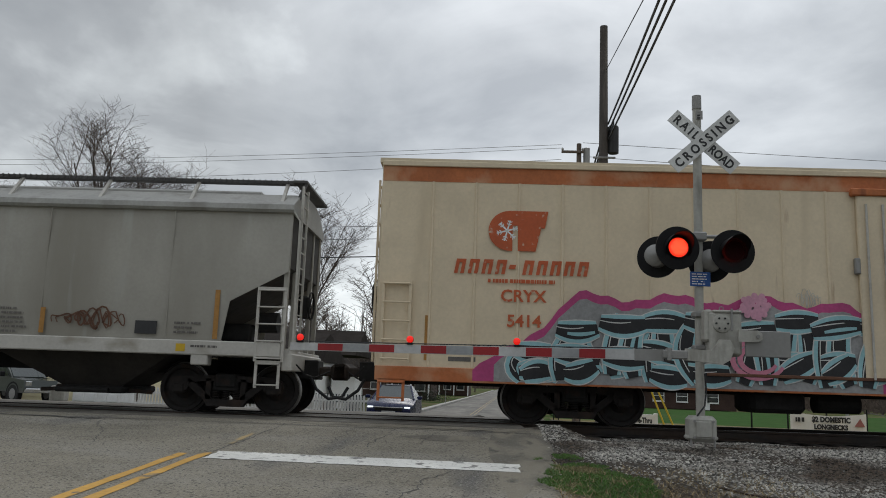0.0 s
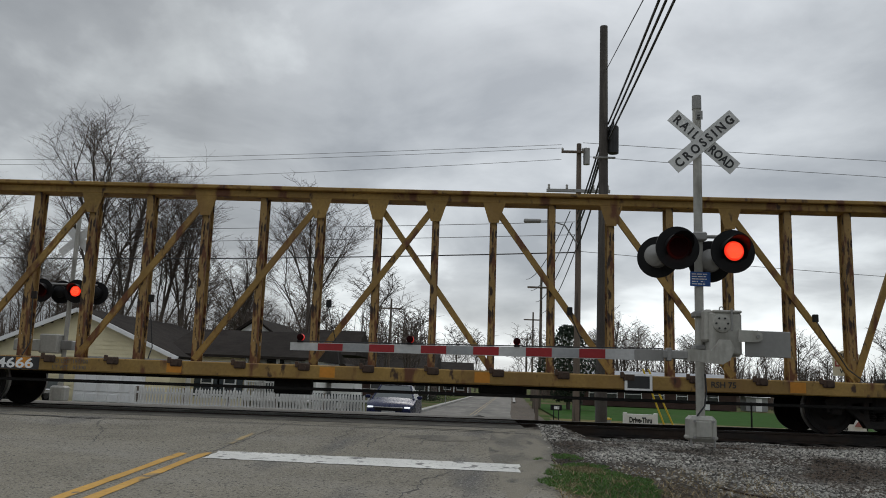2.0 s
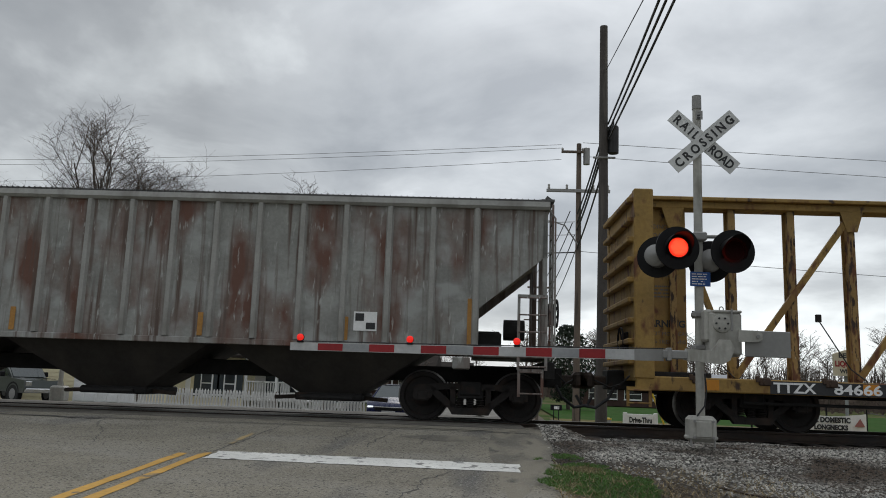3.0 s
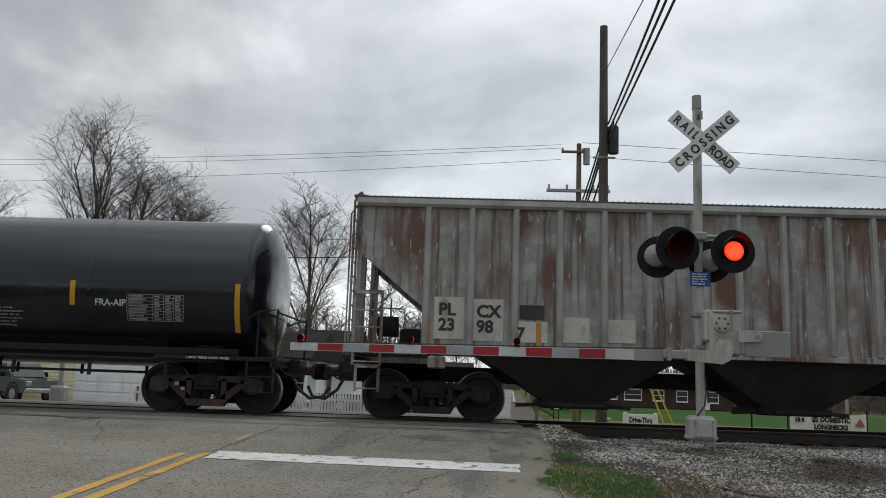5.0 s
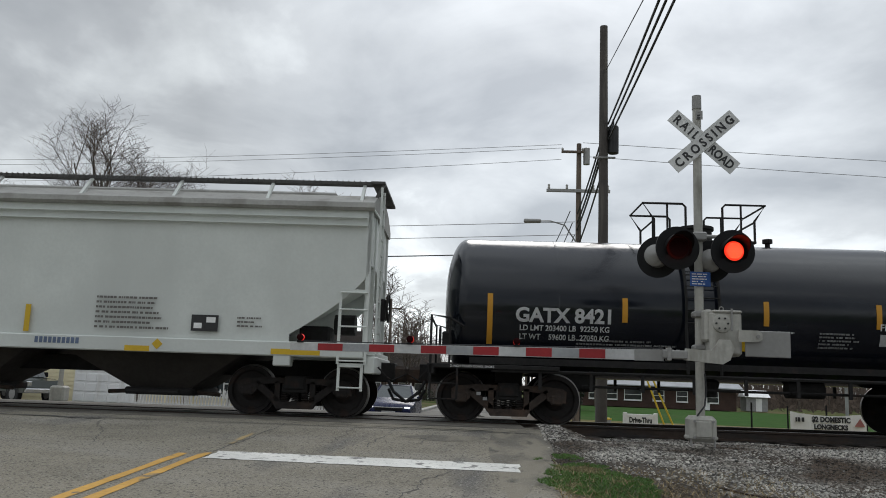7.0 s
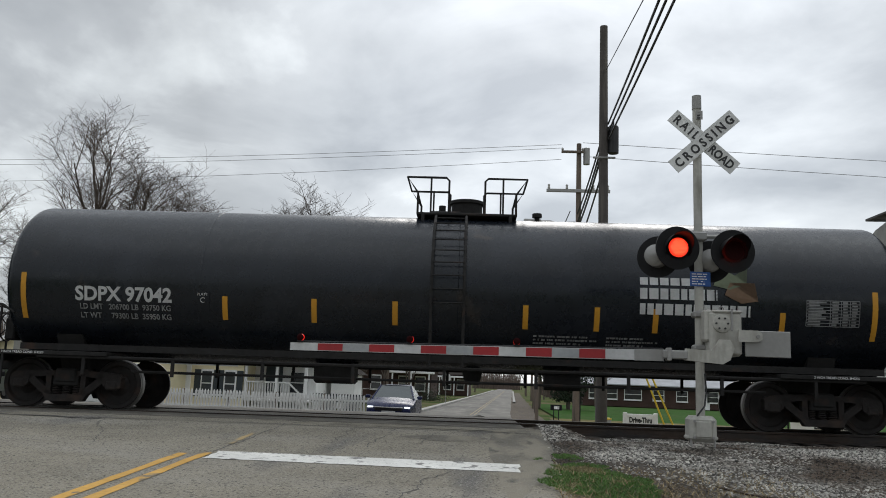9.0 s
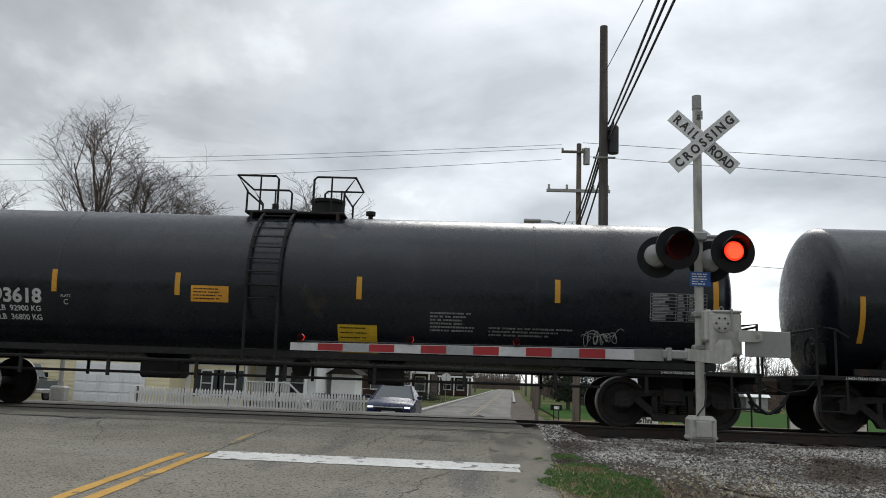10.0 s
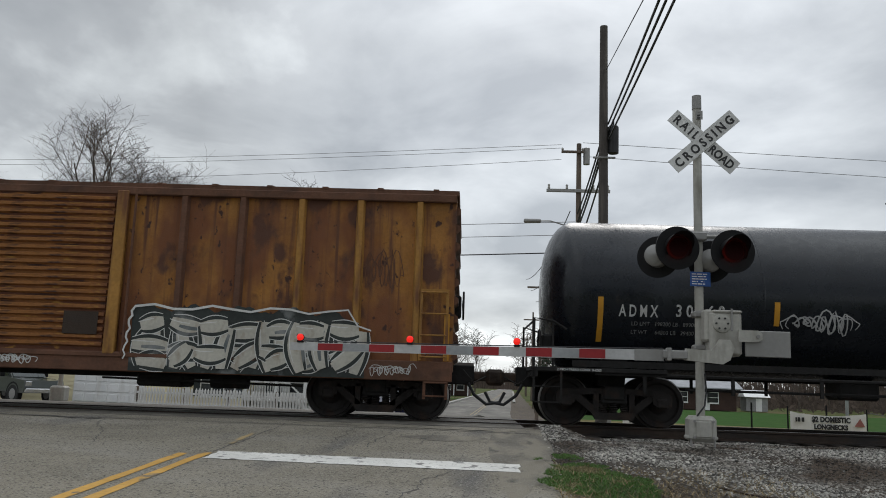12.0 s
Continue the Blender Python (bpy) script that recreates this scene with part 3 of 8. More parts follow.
blot(0.3, -5.2, 0.36, 3.2, 0.0225, M_damp, "asphalt_patch", "dark damp strip along the asphalt edge", 4)
blot(-0.75, -4.2, 0.5, 0.35, 0.0228, M_damp, "asphalt_patch", "dark damp patch on the asphalt", 8)
blot(-1.6, -2.9, 1.8, 0.22, 0.0232, M_damp, "asphalt_patch", "dark damp patch beside the rail", 12)

# gravel shoulder with loose stones, soil and grass strip
tagged(solid("gravel_bed", sheet(span(0.45, 45, 90), span(-14, -0.9, 44), 0.03, lambda x, y: gz(x, y) + 0.05 * noise.noise(Vector((x * 0.8, y * 0.8, 3))) - (0.0 if x > 0.9 else 0.06), 0.008), M_gravel, "grey and brown gravel shoulder beside the rails", "gravel"), kind="structure")
tagged(solid("gravel_bed_far", sheet(span(1.2, 45, 30), span(0.9, 3.4, 6), 0.02), M_gravel, "gravel shoulder behind the rails", "gravel"), kind="structure")


def is_grass(x, y):
    u, v = (x - 1.02 - 0.12 * (-7.0 - y)) / 0.55, (y + 7.45) / 1.75
    return u * u + v * v + 0.9 * noise.noise(Vector((x * 2.2, y * 2.2, 0))) + 0.5 * noise.noise(Vector((x * 7, y * 7, 5))) < 0.85


rnd = random.Random(11)
stones = Geo()
RH = [(-1, -1, -0.6), (1, -0.8, -0.7), (0.9, 1, -0.6), (-0.8, 0.9, -0.7), (-0.5, -0.6, 0.7), (0.6, -0.4, 0.8), (0.4, 0.7, 0.6), (-0.7, 0.5, 0.5)]
RF = [(0, 3, 2, 1), (4, 5, 6, 7), (0, 1, 5, 4), (1, 2, 6, 5), (2, 3, 7, 6), (3, 0, 4, 7)]
for i in range(90000):
    x, y = 0.7 + rnd.random() ** 1.2 * 8.5, rnd.uniform(-11.5, -1.0)
    if is_grass(x, y) and rnd.random() < 0.93:
        continue
    if ((x - 1.4) / 0.95) ** 2 + ((y + 7.9) / 2.6) ** 2 + 0.8 * noise.noise(Vector((x * 1.7, y * 1.7, 9))) < 0.9 and rnd.random() < 0.8:
        continue
    if x < 1.25 and rnd.random() < 0.6:
        continue
    s = rnd.uniform(0.005, 0.014) * (1.8 if rnd.random() < 0.08 else 1.0)
    w = rnd.uniform(0, 6.28)
    c, sn = math.cos(w) * s, math.sin(w) * s
    z = gz(x, y) + 0.03 + 0.05 * noise.noise(Vector((x * 0.8, y * 0.8, 3))) + s * 0.5
    stones.add([(x + a * c * rnd.uniform(0.8, 1.3) - b * sn, y + a * sn + b * c, z + d * s * 0.7) for a, b, d in RH], RF)
tagged(solid("ballast_stones", stones, M_stone, "loose grey crushed stones beside the track", "gravel"), kind="stuff")
blades, straw = Geo(), Geo()
for i in range(90000):
    x, y = rnd.uniform(0.3, 2.4), rnd.uniform(-10.5, -5.0)
    if not is_grass(x, y):
        continue
    h, w, b = rnd.uniform(0.01, 0.032), rnd.uniform(0, 6.28), 0.004
    lean_x, lean_y = rnd.uniform(-0.025, 0.025), rnd.uniform(-0.025, 0.025)
    z = gz(x, y) + 0.06
    g = straw if (y < -8.6 and rnd.random() < 0.5) or rnd.random() < 0.05 else blades
    g.add([(x - b * math.cos(w), y - b * math.sin(w), z), (x + b * math.cos(w), y + b * math.sin(w), z), (x + lean_x, y + lean_y, z + h)], [(0, 1, 2)])
for i in range(11000):
    x, y = rnd.uniform(0.6, 3.2), -6.3 - 4.6 * rnd.random() ** 0.6
    if is_grass(x, y) and rnd.random() < 0.7 or rnd.random() < (x - 0.6) / 4:
        continue
    h, w = rnd.uniform(0.02, 0.06), rnd.uniform(0, 6.28)
    z = gz(x, y) + 0.07
    straw.add([(x - 0.006 * math.cos(w), y - 0.006 * math.sin(w), z), (x + 0.006 * math.cos(w), y + 0.006 * math.sin(w), z), (x + rnd.uniform(-0.09, 0.09), y + rnd.uniform(-0.09, 0.09), z + h)], [(0, 1, 2)])
tagged(solid("grass_tuft", blades, M_blade, "short green grass at the road's edge", "grass"), kind="stuff")
tagged(solid("straw_tuft", straw, M_dry, "dry tan grass at the road's edge", "grass"), kind="stuff")
tagged(solid("fallen_stick", Geo().tube([(2.3, -7.4, gz(2.3, -7.4) + 0.07), (2.5, -7.75, gz(2.5, -7.75) + 0.07), (2.8, -8.0, gz(2.8, -8) + 0.08)], 0.014, 5), M_rail, "thin rusty stick lying on gravel", "stick"))


# ---- crossing signals ----
def crossbuck(parent, z, y, size=1.22, text=True, x=0.0):
    for k, (ang, word_) in enumerate(((-42, "RAIL  ROAD"), (42, "CROSSING"))):
        yy = y - 0.012 * (k + 1) - 0.01 * k
        g = Geo().cbox(-size / 2, size / 2, -0.004, 0.004, -0.115, 0.115, 0.002)
        b = part("crossbuck_blade", g, M_signwhite, parent, "white blade with black letters" if text else "", at=Matrix.Translation((x, yy, z)) @ Matrix.Rotation(radians(-ang), 4, "Y"))
        if text:
            if k == 0:
                fitted(words("R A I L", 0.185, M_letter_black, b, (-0.55, -0.006, -0.066), bold=0.006), 0.44)
                fitted(words("ROAD", 0.185, M_letter_black, b, (0.13, -0.006, -0.066), bold=0.006), 0.42)
            else:
                fitted(words("C R O S S I N G", 0.185, M_letter_black, b, (-0.55, -0.006, -0.066), bold=0.006), 1.1)


FLIPS = []


def flasher(parent, x, y, z, turn, spans, name="flasher", shell=None):
    """A hooded signal head that faces -y at turn 0; its lens turns over from the lit to the dark side."""
    base = Matrix.Translation((x, y, z)) @ Matrix.Rotation(radians(turn), 4, "Z")
    head = part(name, Geo().lathe([(0.03, 0.0), (0.03, 0.31), (0.0, 0.31), (0.0, 0.17), (0.012, 0.17), (0.012, 0.0)], 40, "y"), M_black, parent, "round black signal background", 30, base)
    part("housing", Geo().lathe([(0.0, 0.165), (0.2, 0.16), (0.26, 0.1), (0.27, 0.0)], 28, "y"), shell or M_black, head, smooth=40)
    hood, n = Geo(), 24
    for k in range(n):
        w0, w1 = (radians(-35 + 250 * (k + i) / n) for i in (0, 1))
        d0, d1 = (0.06 + 0.26 * max(0.0, math.sin(w)) ** 0.6 for w in (w0, w1))
        for r, o in ((0.19, 0), (0.182, 1)):
            hood.add([(r * math.cos(w0), 0, r * math.sin(w0)), (r * math.cos(w1), 0, r * math.sin(w1)), (r * math.cos(w1), -d1, r * math.sin(w1)), (r * math.cos(w0), -d0, r * math.sin(w0))], [(0, 1, 2, 3)])
    part("hood", hood, M_black, head)
    lens = part("lens", Geo().lathe([(0.005, 0.14), (-0.012, 0.127), (-0.022, 0.07), (-0.025, 0.0)], 28, "y").lathe([(0.005, 0.14), (0.005, 0.0)], 28, "y"), None, head, "red signal lens", 30, pose(0, -0.04, 0))
    lens.data.materials.append(M_lit)
    lens.data.materials.append(M_redglass)
    for p in lens.data.polygons:
        p.material_index = 1 if p.center.y > 0.0045 else 0
    dots = Geo()
    for a in range(-6, 7):
        for b in range(-6, 7):
            u, v = a * 0.022 + (b % 2) * 0.011, b * 0.02
            if u * u + v * v < 0.115 ** 2:
                dots.lathe([(-0.027, 0.0), (-0.026, 0.006)], 6, "y", (u, 0, v))
    part("diode", dots, M_lit_dot, lens)
    FLIPS.append((lens, Matrix.Translation((0, -0.04, 0)), spans))
    return head


L_ON = [(-1, 0.35), (0.88, 1.86), (2.65, 3.4), (4.2, 4.84), (5.66, 6.44), (7.12, 7.85), (8.6, 9.56)]
R_ON = [(0.37, 0.86), (1.9, 2.62), (3.42, 4.18), (4.88, 5.6), (6.52, 7.08), (7.9, 8.56), (9.62, 10.28)]
TIP_ON = [(-1, 0.35), (0.88, 1.86), (2.65, 3.4), (4.2, 4.84), (10.35, 13)]
MID_ON = [(-1, 0.35), (0.88, 1.86), (2.65, 3.4), (4.2, 4.84), (5.7, 6.6), (9.2, 9.56), (10.35, 13)]

MX, MY = 2.87, -4.4
signal = thing("crossing_signal", "silver railroad crossing mast with flashing lights and lowered gate", "crossing signal", at=pose(MX, MY, 0.03))
part("mast", Geo().cyl((0, 0, 0.25), (0, 0, 4.98), 0.063, 20), M_alu, signal, smooth=40)
part("mast_cap", Geo().lathe([(5.11, 0.0), (5.11, 0.068), (4.9, 0.07), (4.9, 0.06)], 20, "z"), M_galv, signal, smooth=40)
base = Geo().cbox(-0.19, 0.19, -0.17, 0.17, 0.0, 0.36, 0.05).cbox(-0.22, 0.22, -0.1, 0.1, 0.03, 0.09, 0.02).cbox(-0.12, 0.12, -0.19, -0.16, 0.06, 0.3, 0.02)
jb = part("junction_base", base, M_alu, signal, "cast grey junction box base")
for sx in (-0.13, 0.13):
    for sz in (0.07, 0.29):
        part("bolt", Geo().cyl((sx, -0.2, sz), (sx, -0.17, sz), 0.018, 8), M_galv, jb)
part("cable", Geo().tube([(0.05, -0.08, 0.95), (0.06, -0.1, 0.7), (0.03, -0.12, 0.5), (-0.08, -0.14, 0.36)], 0.012, 6), M_cable, signal)
for xx in (-0.08, 0.08):
    part("anchor_bolt", Geo().cyl((xx * 2, -0.12, -0.06), (xx * 2, -0.12, 0.05), 0.016, 8), M_galv, signal)
crossbuck(signal, 4.37, -0.075, x=0.075)
part("crossbuck_bracket", Geo().box(-0.02, 0.02, -0.08, 0.0, 4.2, 4.6).cbox(-0.08, 0.08, -0.07, 0.07, 4.36, 4.44, 0.01), M_galv, signal)
part("sign_number_plate", Geo().cbox(-0.03, 0.07, -0.075, -0.068, 4.72, 4.86, 0.003), M_galv, signal)
bars(signal, M_letter_black, -0.01, -0.077, 4.77, 0.06, 2, 0.025, 0.04)
part("lamp_arm", Geo().tube([(-0.42, -0.12, 2.93), (-0.1, -0.1, 2.93), (0.1, -0.1, 2.93), (0.42, -0.12, 2.93)], 0.028, 8).cbox(-0.1, 0.1, -0.13, 0.08, 2.87, 3.0, 0.02), M_galv, signal)
flasher(signal, -0.38, -0.38, 2.705, 4, L_ON)
flasher(signal, 0.39, -0.38, 2.675, 4, R_ON)
flasher(signal, -0.56, 0.1, 2.64, 156, [], shell=M_galv)
flasher(signal, 0.2, 0.16, 2.6, 170, [], shell=M_galv)
for sx in (-0.38, 0.39):
    part("lamp_elbow", Geo().tube([(sx, -0.12, 2.93), (sx, -0.16, 2.85), (sx, -0.2, 2.74)], 0.03, 8), M_galv, signal)
plate = part("emergency_sign", Geo().cbox(-0.145, 0.145, -0.09, -0.082, 2.2, 2.41, 0.003), M_bluesign, signal, "small blue sign with white print")
bars(plate, M_letter_white, -0.12, -0.092, 2.37, 0.25, 5, 0.014, 0.036, 5)
# gate machine, counterweight, arm
gm = part("gate_machine", Geo().cbox(0.06, 0.5, -0.36, 0.1, 1.2, 1.82, 0.04).cbox(0.0, 0.12, -0.3, 0.06, 1.4, 1.85, 0.03), M_alu, signal, "grey gate mechanism box")
part("machine_lid", Geo().cbox(0.1, 0.5, -0.37, 0.11, 1.8, 1.84, 0.015), M_alu, gm)
dial = part("gear_cover", Geo().lathe([(-0.36, 0.13), (-0.375, 0.125), (-0.38, 0.1), (-0.38, 0.0)], 24, "y", (0.22, 0, 1.65)), M_alu, gm)
for k in range(6):
    w = k * math.pi / 3
    part("bolt", Geo().cyl((0.22 + 0.08 * math.cos(w), -0.395, 1.65 + 0.08 * math.sin(w)), (0.22 + 0.08 * math.cos(w), -0.375, 1.65 + 0.08 * math.sin(w)), 0.014, 8), M_cable, dial)
part("mast_clamp", Geo().cbox(-0.1, 0.1, -0.1, 0.1, 1.75, 1.84, 0.02), M_galv, gm)
part("mast_clamp", Geo().cbox(-0.1, 0.1, -0.1, 0.1, 1.28, 1.36, 0.02), M_galv, gm)
part("drive_arm", Geo().prism([(-0.32, 1.12), (-0.3, 1.28), (0.05, 1.26), (0.16, 1.42), (0.3, 1.42), (0.36, 1.3), (0.3, 1.14), (0.2, 1.08)], -0.47, -0.4), M_alu, gm)
part("arm_clamp", Geo().cbox(-0.62, -0.28, -0.5, -0.38, 1.13, 1.25, 0.015).cbox(-0.56, -0.5, -0.52, -0.36, 1.1, 1.28, 0.01), M_galv, gm)
cw = part("counterweight", Geo().cbox(0.52, 1.13, -0.42, -0.38, 1.2, 1.56, 0.008), M_galv, gm, "flat galvanised counterweight plate with rust streaks")
lever = part("counterweight_lever", Geo().prism([(0.42, 1.4), (0.42, 1.56), (0.68, 1.56), (0.74, 1.52), (0.74, 1.44), (0.68, 1.4)], -0.46, -0.421), M_alu, cw)
part("pivot", Geo().cyl((0.68, -0.48, 1.48), (0.68, -0.461, 1.48), 0.026, 12), M_galv, lever)
part("lifting_ring", Geo().tube([(0.26 + 0.03 * math.cos(w), -0.2, 1.87 + 0.03 * math.sin(w)) for w in span(0, 6.28, 10)], 0.008, 5), M_galv, gm)
part("lid_hasp", Geo().cbox(0.34, 0.37, -0.385, -0.37, 1.55, 1.86, 0.005), M_galv, gm)

arm = part("gate_arm", Geo().prism([(-5.86, 1.055), (-5.86, 1.165), (-0.6, 1.25), (-0.6, 1.10)], -0.455, -0.425), M_white_refl, signal, "striped boom of the lowered gate")
x, stripe = -5.46, 0.40
AT = lambda u, k: (1.055 + 0.008 + (u + 5.86) / 5.26 * 0.045) if k == 0 else (1.165 - 0.008 + (u + 5.86) / 5.26 * 0.085)
k = 0
while x < -0.9:
    w = stripe * (0.95 if k % 2 else 0.9)
    if k % 2 == 0 and x < -1.2:
        e = x + w
        part("red_stripe", Geo().prism([(x, AT(x, 0)), (x, AT(x, 1)), (e, AT(e, 1)), (e, AT(e, 0))], -0.459, -0.4555), M_red_refl, arm)
    elif k % 2 and k % 4 == 1:
        e = x + w
        part("silver_stripe", Geo().prism([(x, AT(x, 0)), (x, AT(x, 1)), (e, AT(e, 1)), (e, AT(e, 0))], -0.458, -0.4555), M_silver_refl, arm)
    x += w
    k += 1
part("arm_root_plate", Geo().prism([(-1.0, 1.09), (-1.0, 1.25), (-0.6, 1.255), (-0.6, 1.095)], -0.462, -0.456), M_galv, arm)
part("lamp_cable", Geo().tube([(-5.7, -0.44, 1.19), (-4.0, -0.44, 1.21), (-2.0, -0.44, 1.24), (-0.6, -0.43, 1.27)], 0.008, 5), M_cable, arm)
for lx, spans in ((-5.72, TIP_ON), (-4.14, MID_ON), (-2.63, TIP_ON)):
    lz = 1.165 + (lx + 5.86) / 5.26 * 0.085
    gl = part("gate_lamp", Geo().cbox(lx - 0.045, lx + 0.045, -0.48, -0.4, lz, lz + 0.03, 0.008), M_black, arm, "small red gate lamp")
    lens = part("lens", Geo().lathe([(0.0, 0.046), (-0.03, 0.05), (-0.044, 0.03), (-0.042, 0.0)], 20, "y").lathe([(0.0, 0.046), (0.03, 0.05), (0.044, 0.03), (0.042, 0.0)], 20, "y"), None, gl, "", 40, pose(lx, -0.44, lz + 0.075))
    lens.data.materials.append(M_lit_small)
    lens.data.materials.append(M_redglass)
    for p in lens.data.polygons:
        p.material_index = 1 if p.center.y > -0.001 else 0
    FLIPS.append((lens, Matrix.Translation((lx, -0.44, lz + 0.075)), spans))

far = thing("crossing_signal", "far crossing mast seen from behind with raised relay boxes", "crossing signal", at=pose(-11.5, 4.4, -0.2))
part("mast", Geo().cyl((0, 0, 0.2), (0, 0, 5.0), 0.06, 14), M_alu, far)
part("junction_base", Geo().cbox(-0.2, 0.2, -0.17, 0.17, 0, 0.42, 0.05), M_alu, far)
crossbuck(far, 4.35, 0.09, text=False)
part("lamp_arm", Geo().tube([(-0.7, 0, 3.1), (0.7, 0, 3.1)], 0.03, 8), M_galv, far)
flasher(far, -0.72, -0.2, 2.9, 4, L_ON)
flasher(far, 0.25, -0.2, 2.9, 4, R_ON)
flasher(far, -0.35, 0.2, 2.9, 184, [])
flasher(far, 0.62, 0.2, 2.9, 184, [])
part("gate_machine", Geo().cbox(-0.55, -0.05, -0.3, 0.1, 1.25, 1.75, 0.03).cbox(-1.3, -0.5, -0.2, -0.1, 1.3, 1.6, 0.02), M_alu, far)
part("mast_clamp", Geo().cbox(-0.12, 0.25, -0.12, 0.12, 1.35, 1.6, 0.02), M_galv, far)
part("gate_arm", Geo().box(0.2, 4.6, 0.35, 0.38, 1.1, 1.22), M_white_refl, far)


# ---- poles and wires ----
def catenary(p, q, sag, n=16):
    return [(p[0] + (q[0] - p[0]) * u, p[1] + (q[1] - p[1]) * u, p[2] + (q[2] - p[2]) * u - sag * 4 * u * (1 - u)) for u in span(0, 1, n)]


def pole(x, y, h, r, material, label):
    z = gz(x, y) - 0.1
    t = thing("utility_pole", label, "utility pole", "utility poles", at=pose(x, y, z))
    part("shaft", Geo().tube([(0, 0, 0), (0.02, 0, h * 0.5), (0, 0, h)], r, 12, r * 0.68), material, t, smooth=50)
    return t


p1 = pole(2.9, 7.0, 12.1, 0.17, M_wood_dark, "tall dark weathered wooden utility pole")
part("transformer", Geo().lathe([(8.1, 0.0), (8.1, 0.16), (8.9, 0.16), (8.95, 0.12), (8.95, 0.0)], 16, "z", (0.3, 0, 0)).cyl((0.3, 0, 8.95), (0.3, 0, 9.15), 0.03, 6), M_cable, p1, "dark splice can")
part("bracket", Geo().cbox(-0.3, 0.35, -0.15, -0.1, 7.9, 7.96, 0.01), M_galv, p1)
p2 = pole(3.14, 17.0, 12.0, 0.15, M_wood_pole, "brown wooden utility pole with crossarm")
part("crossarm", Geo().cbox(-1.35, 1.3, -0.2, -0.09, 9.84, 9.97, 0.01), M_galv, p2)
part("crossarm", Geo().cbox(-0.75, 0.2, -0.2, -0.1, 11.55, 11.65, 0.01), M_wood_pole, p2)
for xx in (-1.25, -0.5, 0.6, 1.2):
    part("insulator", Geo().lathe([(9.97, 0.03), (10.02, 0.06), (10.08, 0.04), (10.14, 0.06), (10.2, 0.0)], 10, "z", (xx, -0.14, 0)), M_concrete, p2)
for xx in (-0.7, 0.15):
    part("insulator", Geo().lathe([(11.65, 0.03), (11.72, 0.06), (11.8, 0.0)], 10, "z", (xx, -0.14, 0)), M_concrete, p2)
part("transformer", Geo().lathe([(11.1, 0.0), (11.1, 0.14), (11.8, 0.14), (11.85, 0.0)], 14, "z", (0.32, 0, 0)), M_galv, p2)
sl = part("street_light", Geo().tube([(0, -0.1, 7.6), (-0.6, -0.5, 8.35), (-1.2, -0.8, 8.45), (-1.7, -1.0, 8.4)], 0.03, 6), M_galv, p2, "curved street light bracket")
part("luminaire", Geo().cbox(-2.3, -1.6, -1.15, -0.9, 8.32, 8.46, 0.04), M_galv, sl)
FAR_POLES = [(3.2, 48, 10.5), (3.9, 80, 10.5), (4.6, 120, 10.5), (-10.5, 60, 9.5)]
for x, y, h in FAR_POLES:
    t = pole(x, y, h, 0.14, M_wood_pole, "distant wooden utility pole beside the street")
    part("crossarm", Geo().cbox(-1.1, 1.1, -0.15, -0.05, h - 1.0, h - 0.85, 0.01), M_wood_pole, t)
for x, y in ((1.9, 24), (2.3, 34), (2.6, 44)):
    solid("marker_post", Geo().tube([(x, y, gz(x, y) - 0.05), (x, y, gz(x, y) + 1.7)], 0.09, 8, 0.08), M_wood_pole, "short wooden post at the street edge", "post", group="street edge posts")


def wire(name, pts, r, material, label):
    g = Geo()
    g.tube(pts, r, 5)
    return solid(name, g, material, label, "cable", group="overhead cables")


def run_wire(a, p, far_u, sag, r, material, label):
    """A wire from a through p and on past it."""
    q = tuple(a[i] + (p[i] - a[i]) * far_u for i in range(3))
    wire("cable", catenary(a, q, sag), r, material, label)


for z0, x0, x1 in ((8.0, 3.05, 2.85), (8.25, 3.05, 2.71), (8.5, 3.05, 2.59)):
    run_wire((x0, 7, z0), (x1, -3, 7.5), 2.6, 0.12, 0.027, M_cable, "thick black overhead cable")
run_wire((2.98, 7, 10.2), (2.37, -3, 7.5), 1.5, 0.0, 0.012, M_cable, "thin black overhead wire")
for dz, dz2, r in ((8.0, 7.2, 0.035), (8.25, 7.5, 0.035), (8.5, 7.9, 0.03), (7.4, 6.4, 0.03)):
    wire("cable", catenary((2.98, 7, dz), (3.1, 17, dz2), 0.15), r, M_cable, "black cable strung between two poles")
for k in range(4):
    wire("cable", catenary((3.1 - 0.1 * k, 17, 6.5 + 0.5 * k), (3.2 - 0.4 * k, 48, 6.4 + 0.9 * k), 0.7), 0.022, M_cable, "black cable strung along the street")
wire("wire", catenary((2.4, 17, 10.9), (-58, 33, 13.9), 0.5), 0.01, M_cablegrey, "thin grey overhead wire")
wire("wire", catenary((2.4, 17, 10.75), (-58, 33, 13.6), 0.55), 0.01, M_cablegrey, "thin grey overhead wire")
wire("wire", catenary((2.4, 17, 10.25), (-58, 33, 12.3), 0.6), 0.01, M_cablegrey, "thin grey overhead wire")
wire("wire", catenary((3.0, 17, 7.55), (-50, 33, 9.2), 0.3), 0.014, M_cablegrey, "thin grey overhead wire")
wire("wire", catenary((3.0, 17, 7.0), (-50, 33, 8.4), 0.3), 0.014, M_cablegrey, "thin grey overhead wire")
wire("wire", catenary((3.0, 17, 6.25), (-50, 33, 7.5), 0.4), 0.027, M_cable, "black overhead telephone wire")
wire("wire", catenary((3.3, 17, 11.0), (70, 26, 12.4), 0.5), 0.012, M_cablegrey, "thin grey overhead wire")
wire("wire", catenary((3.3, 17, 10.4), (70, 26, 11.5), 0.6), 0.012, M_cablegrey, "thin grey overhead wire")
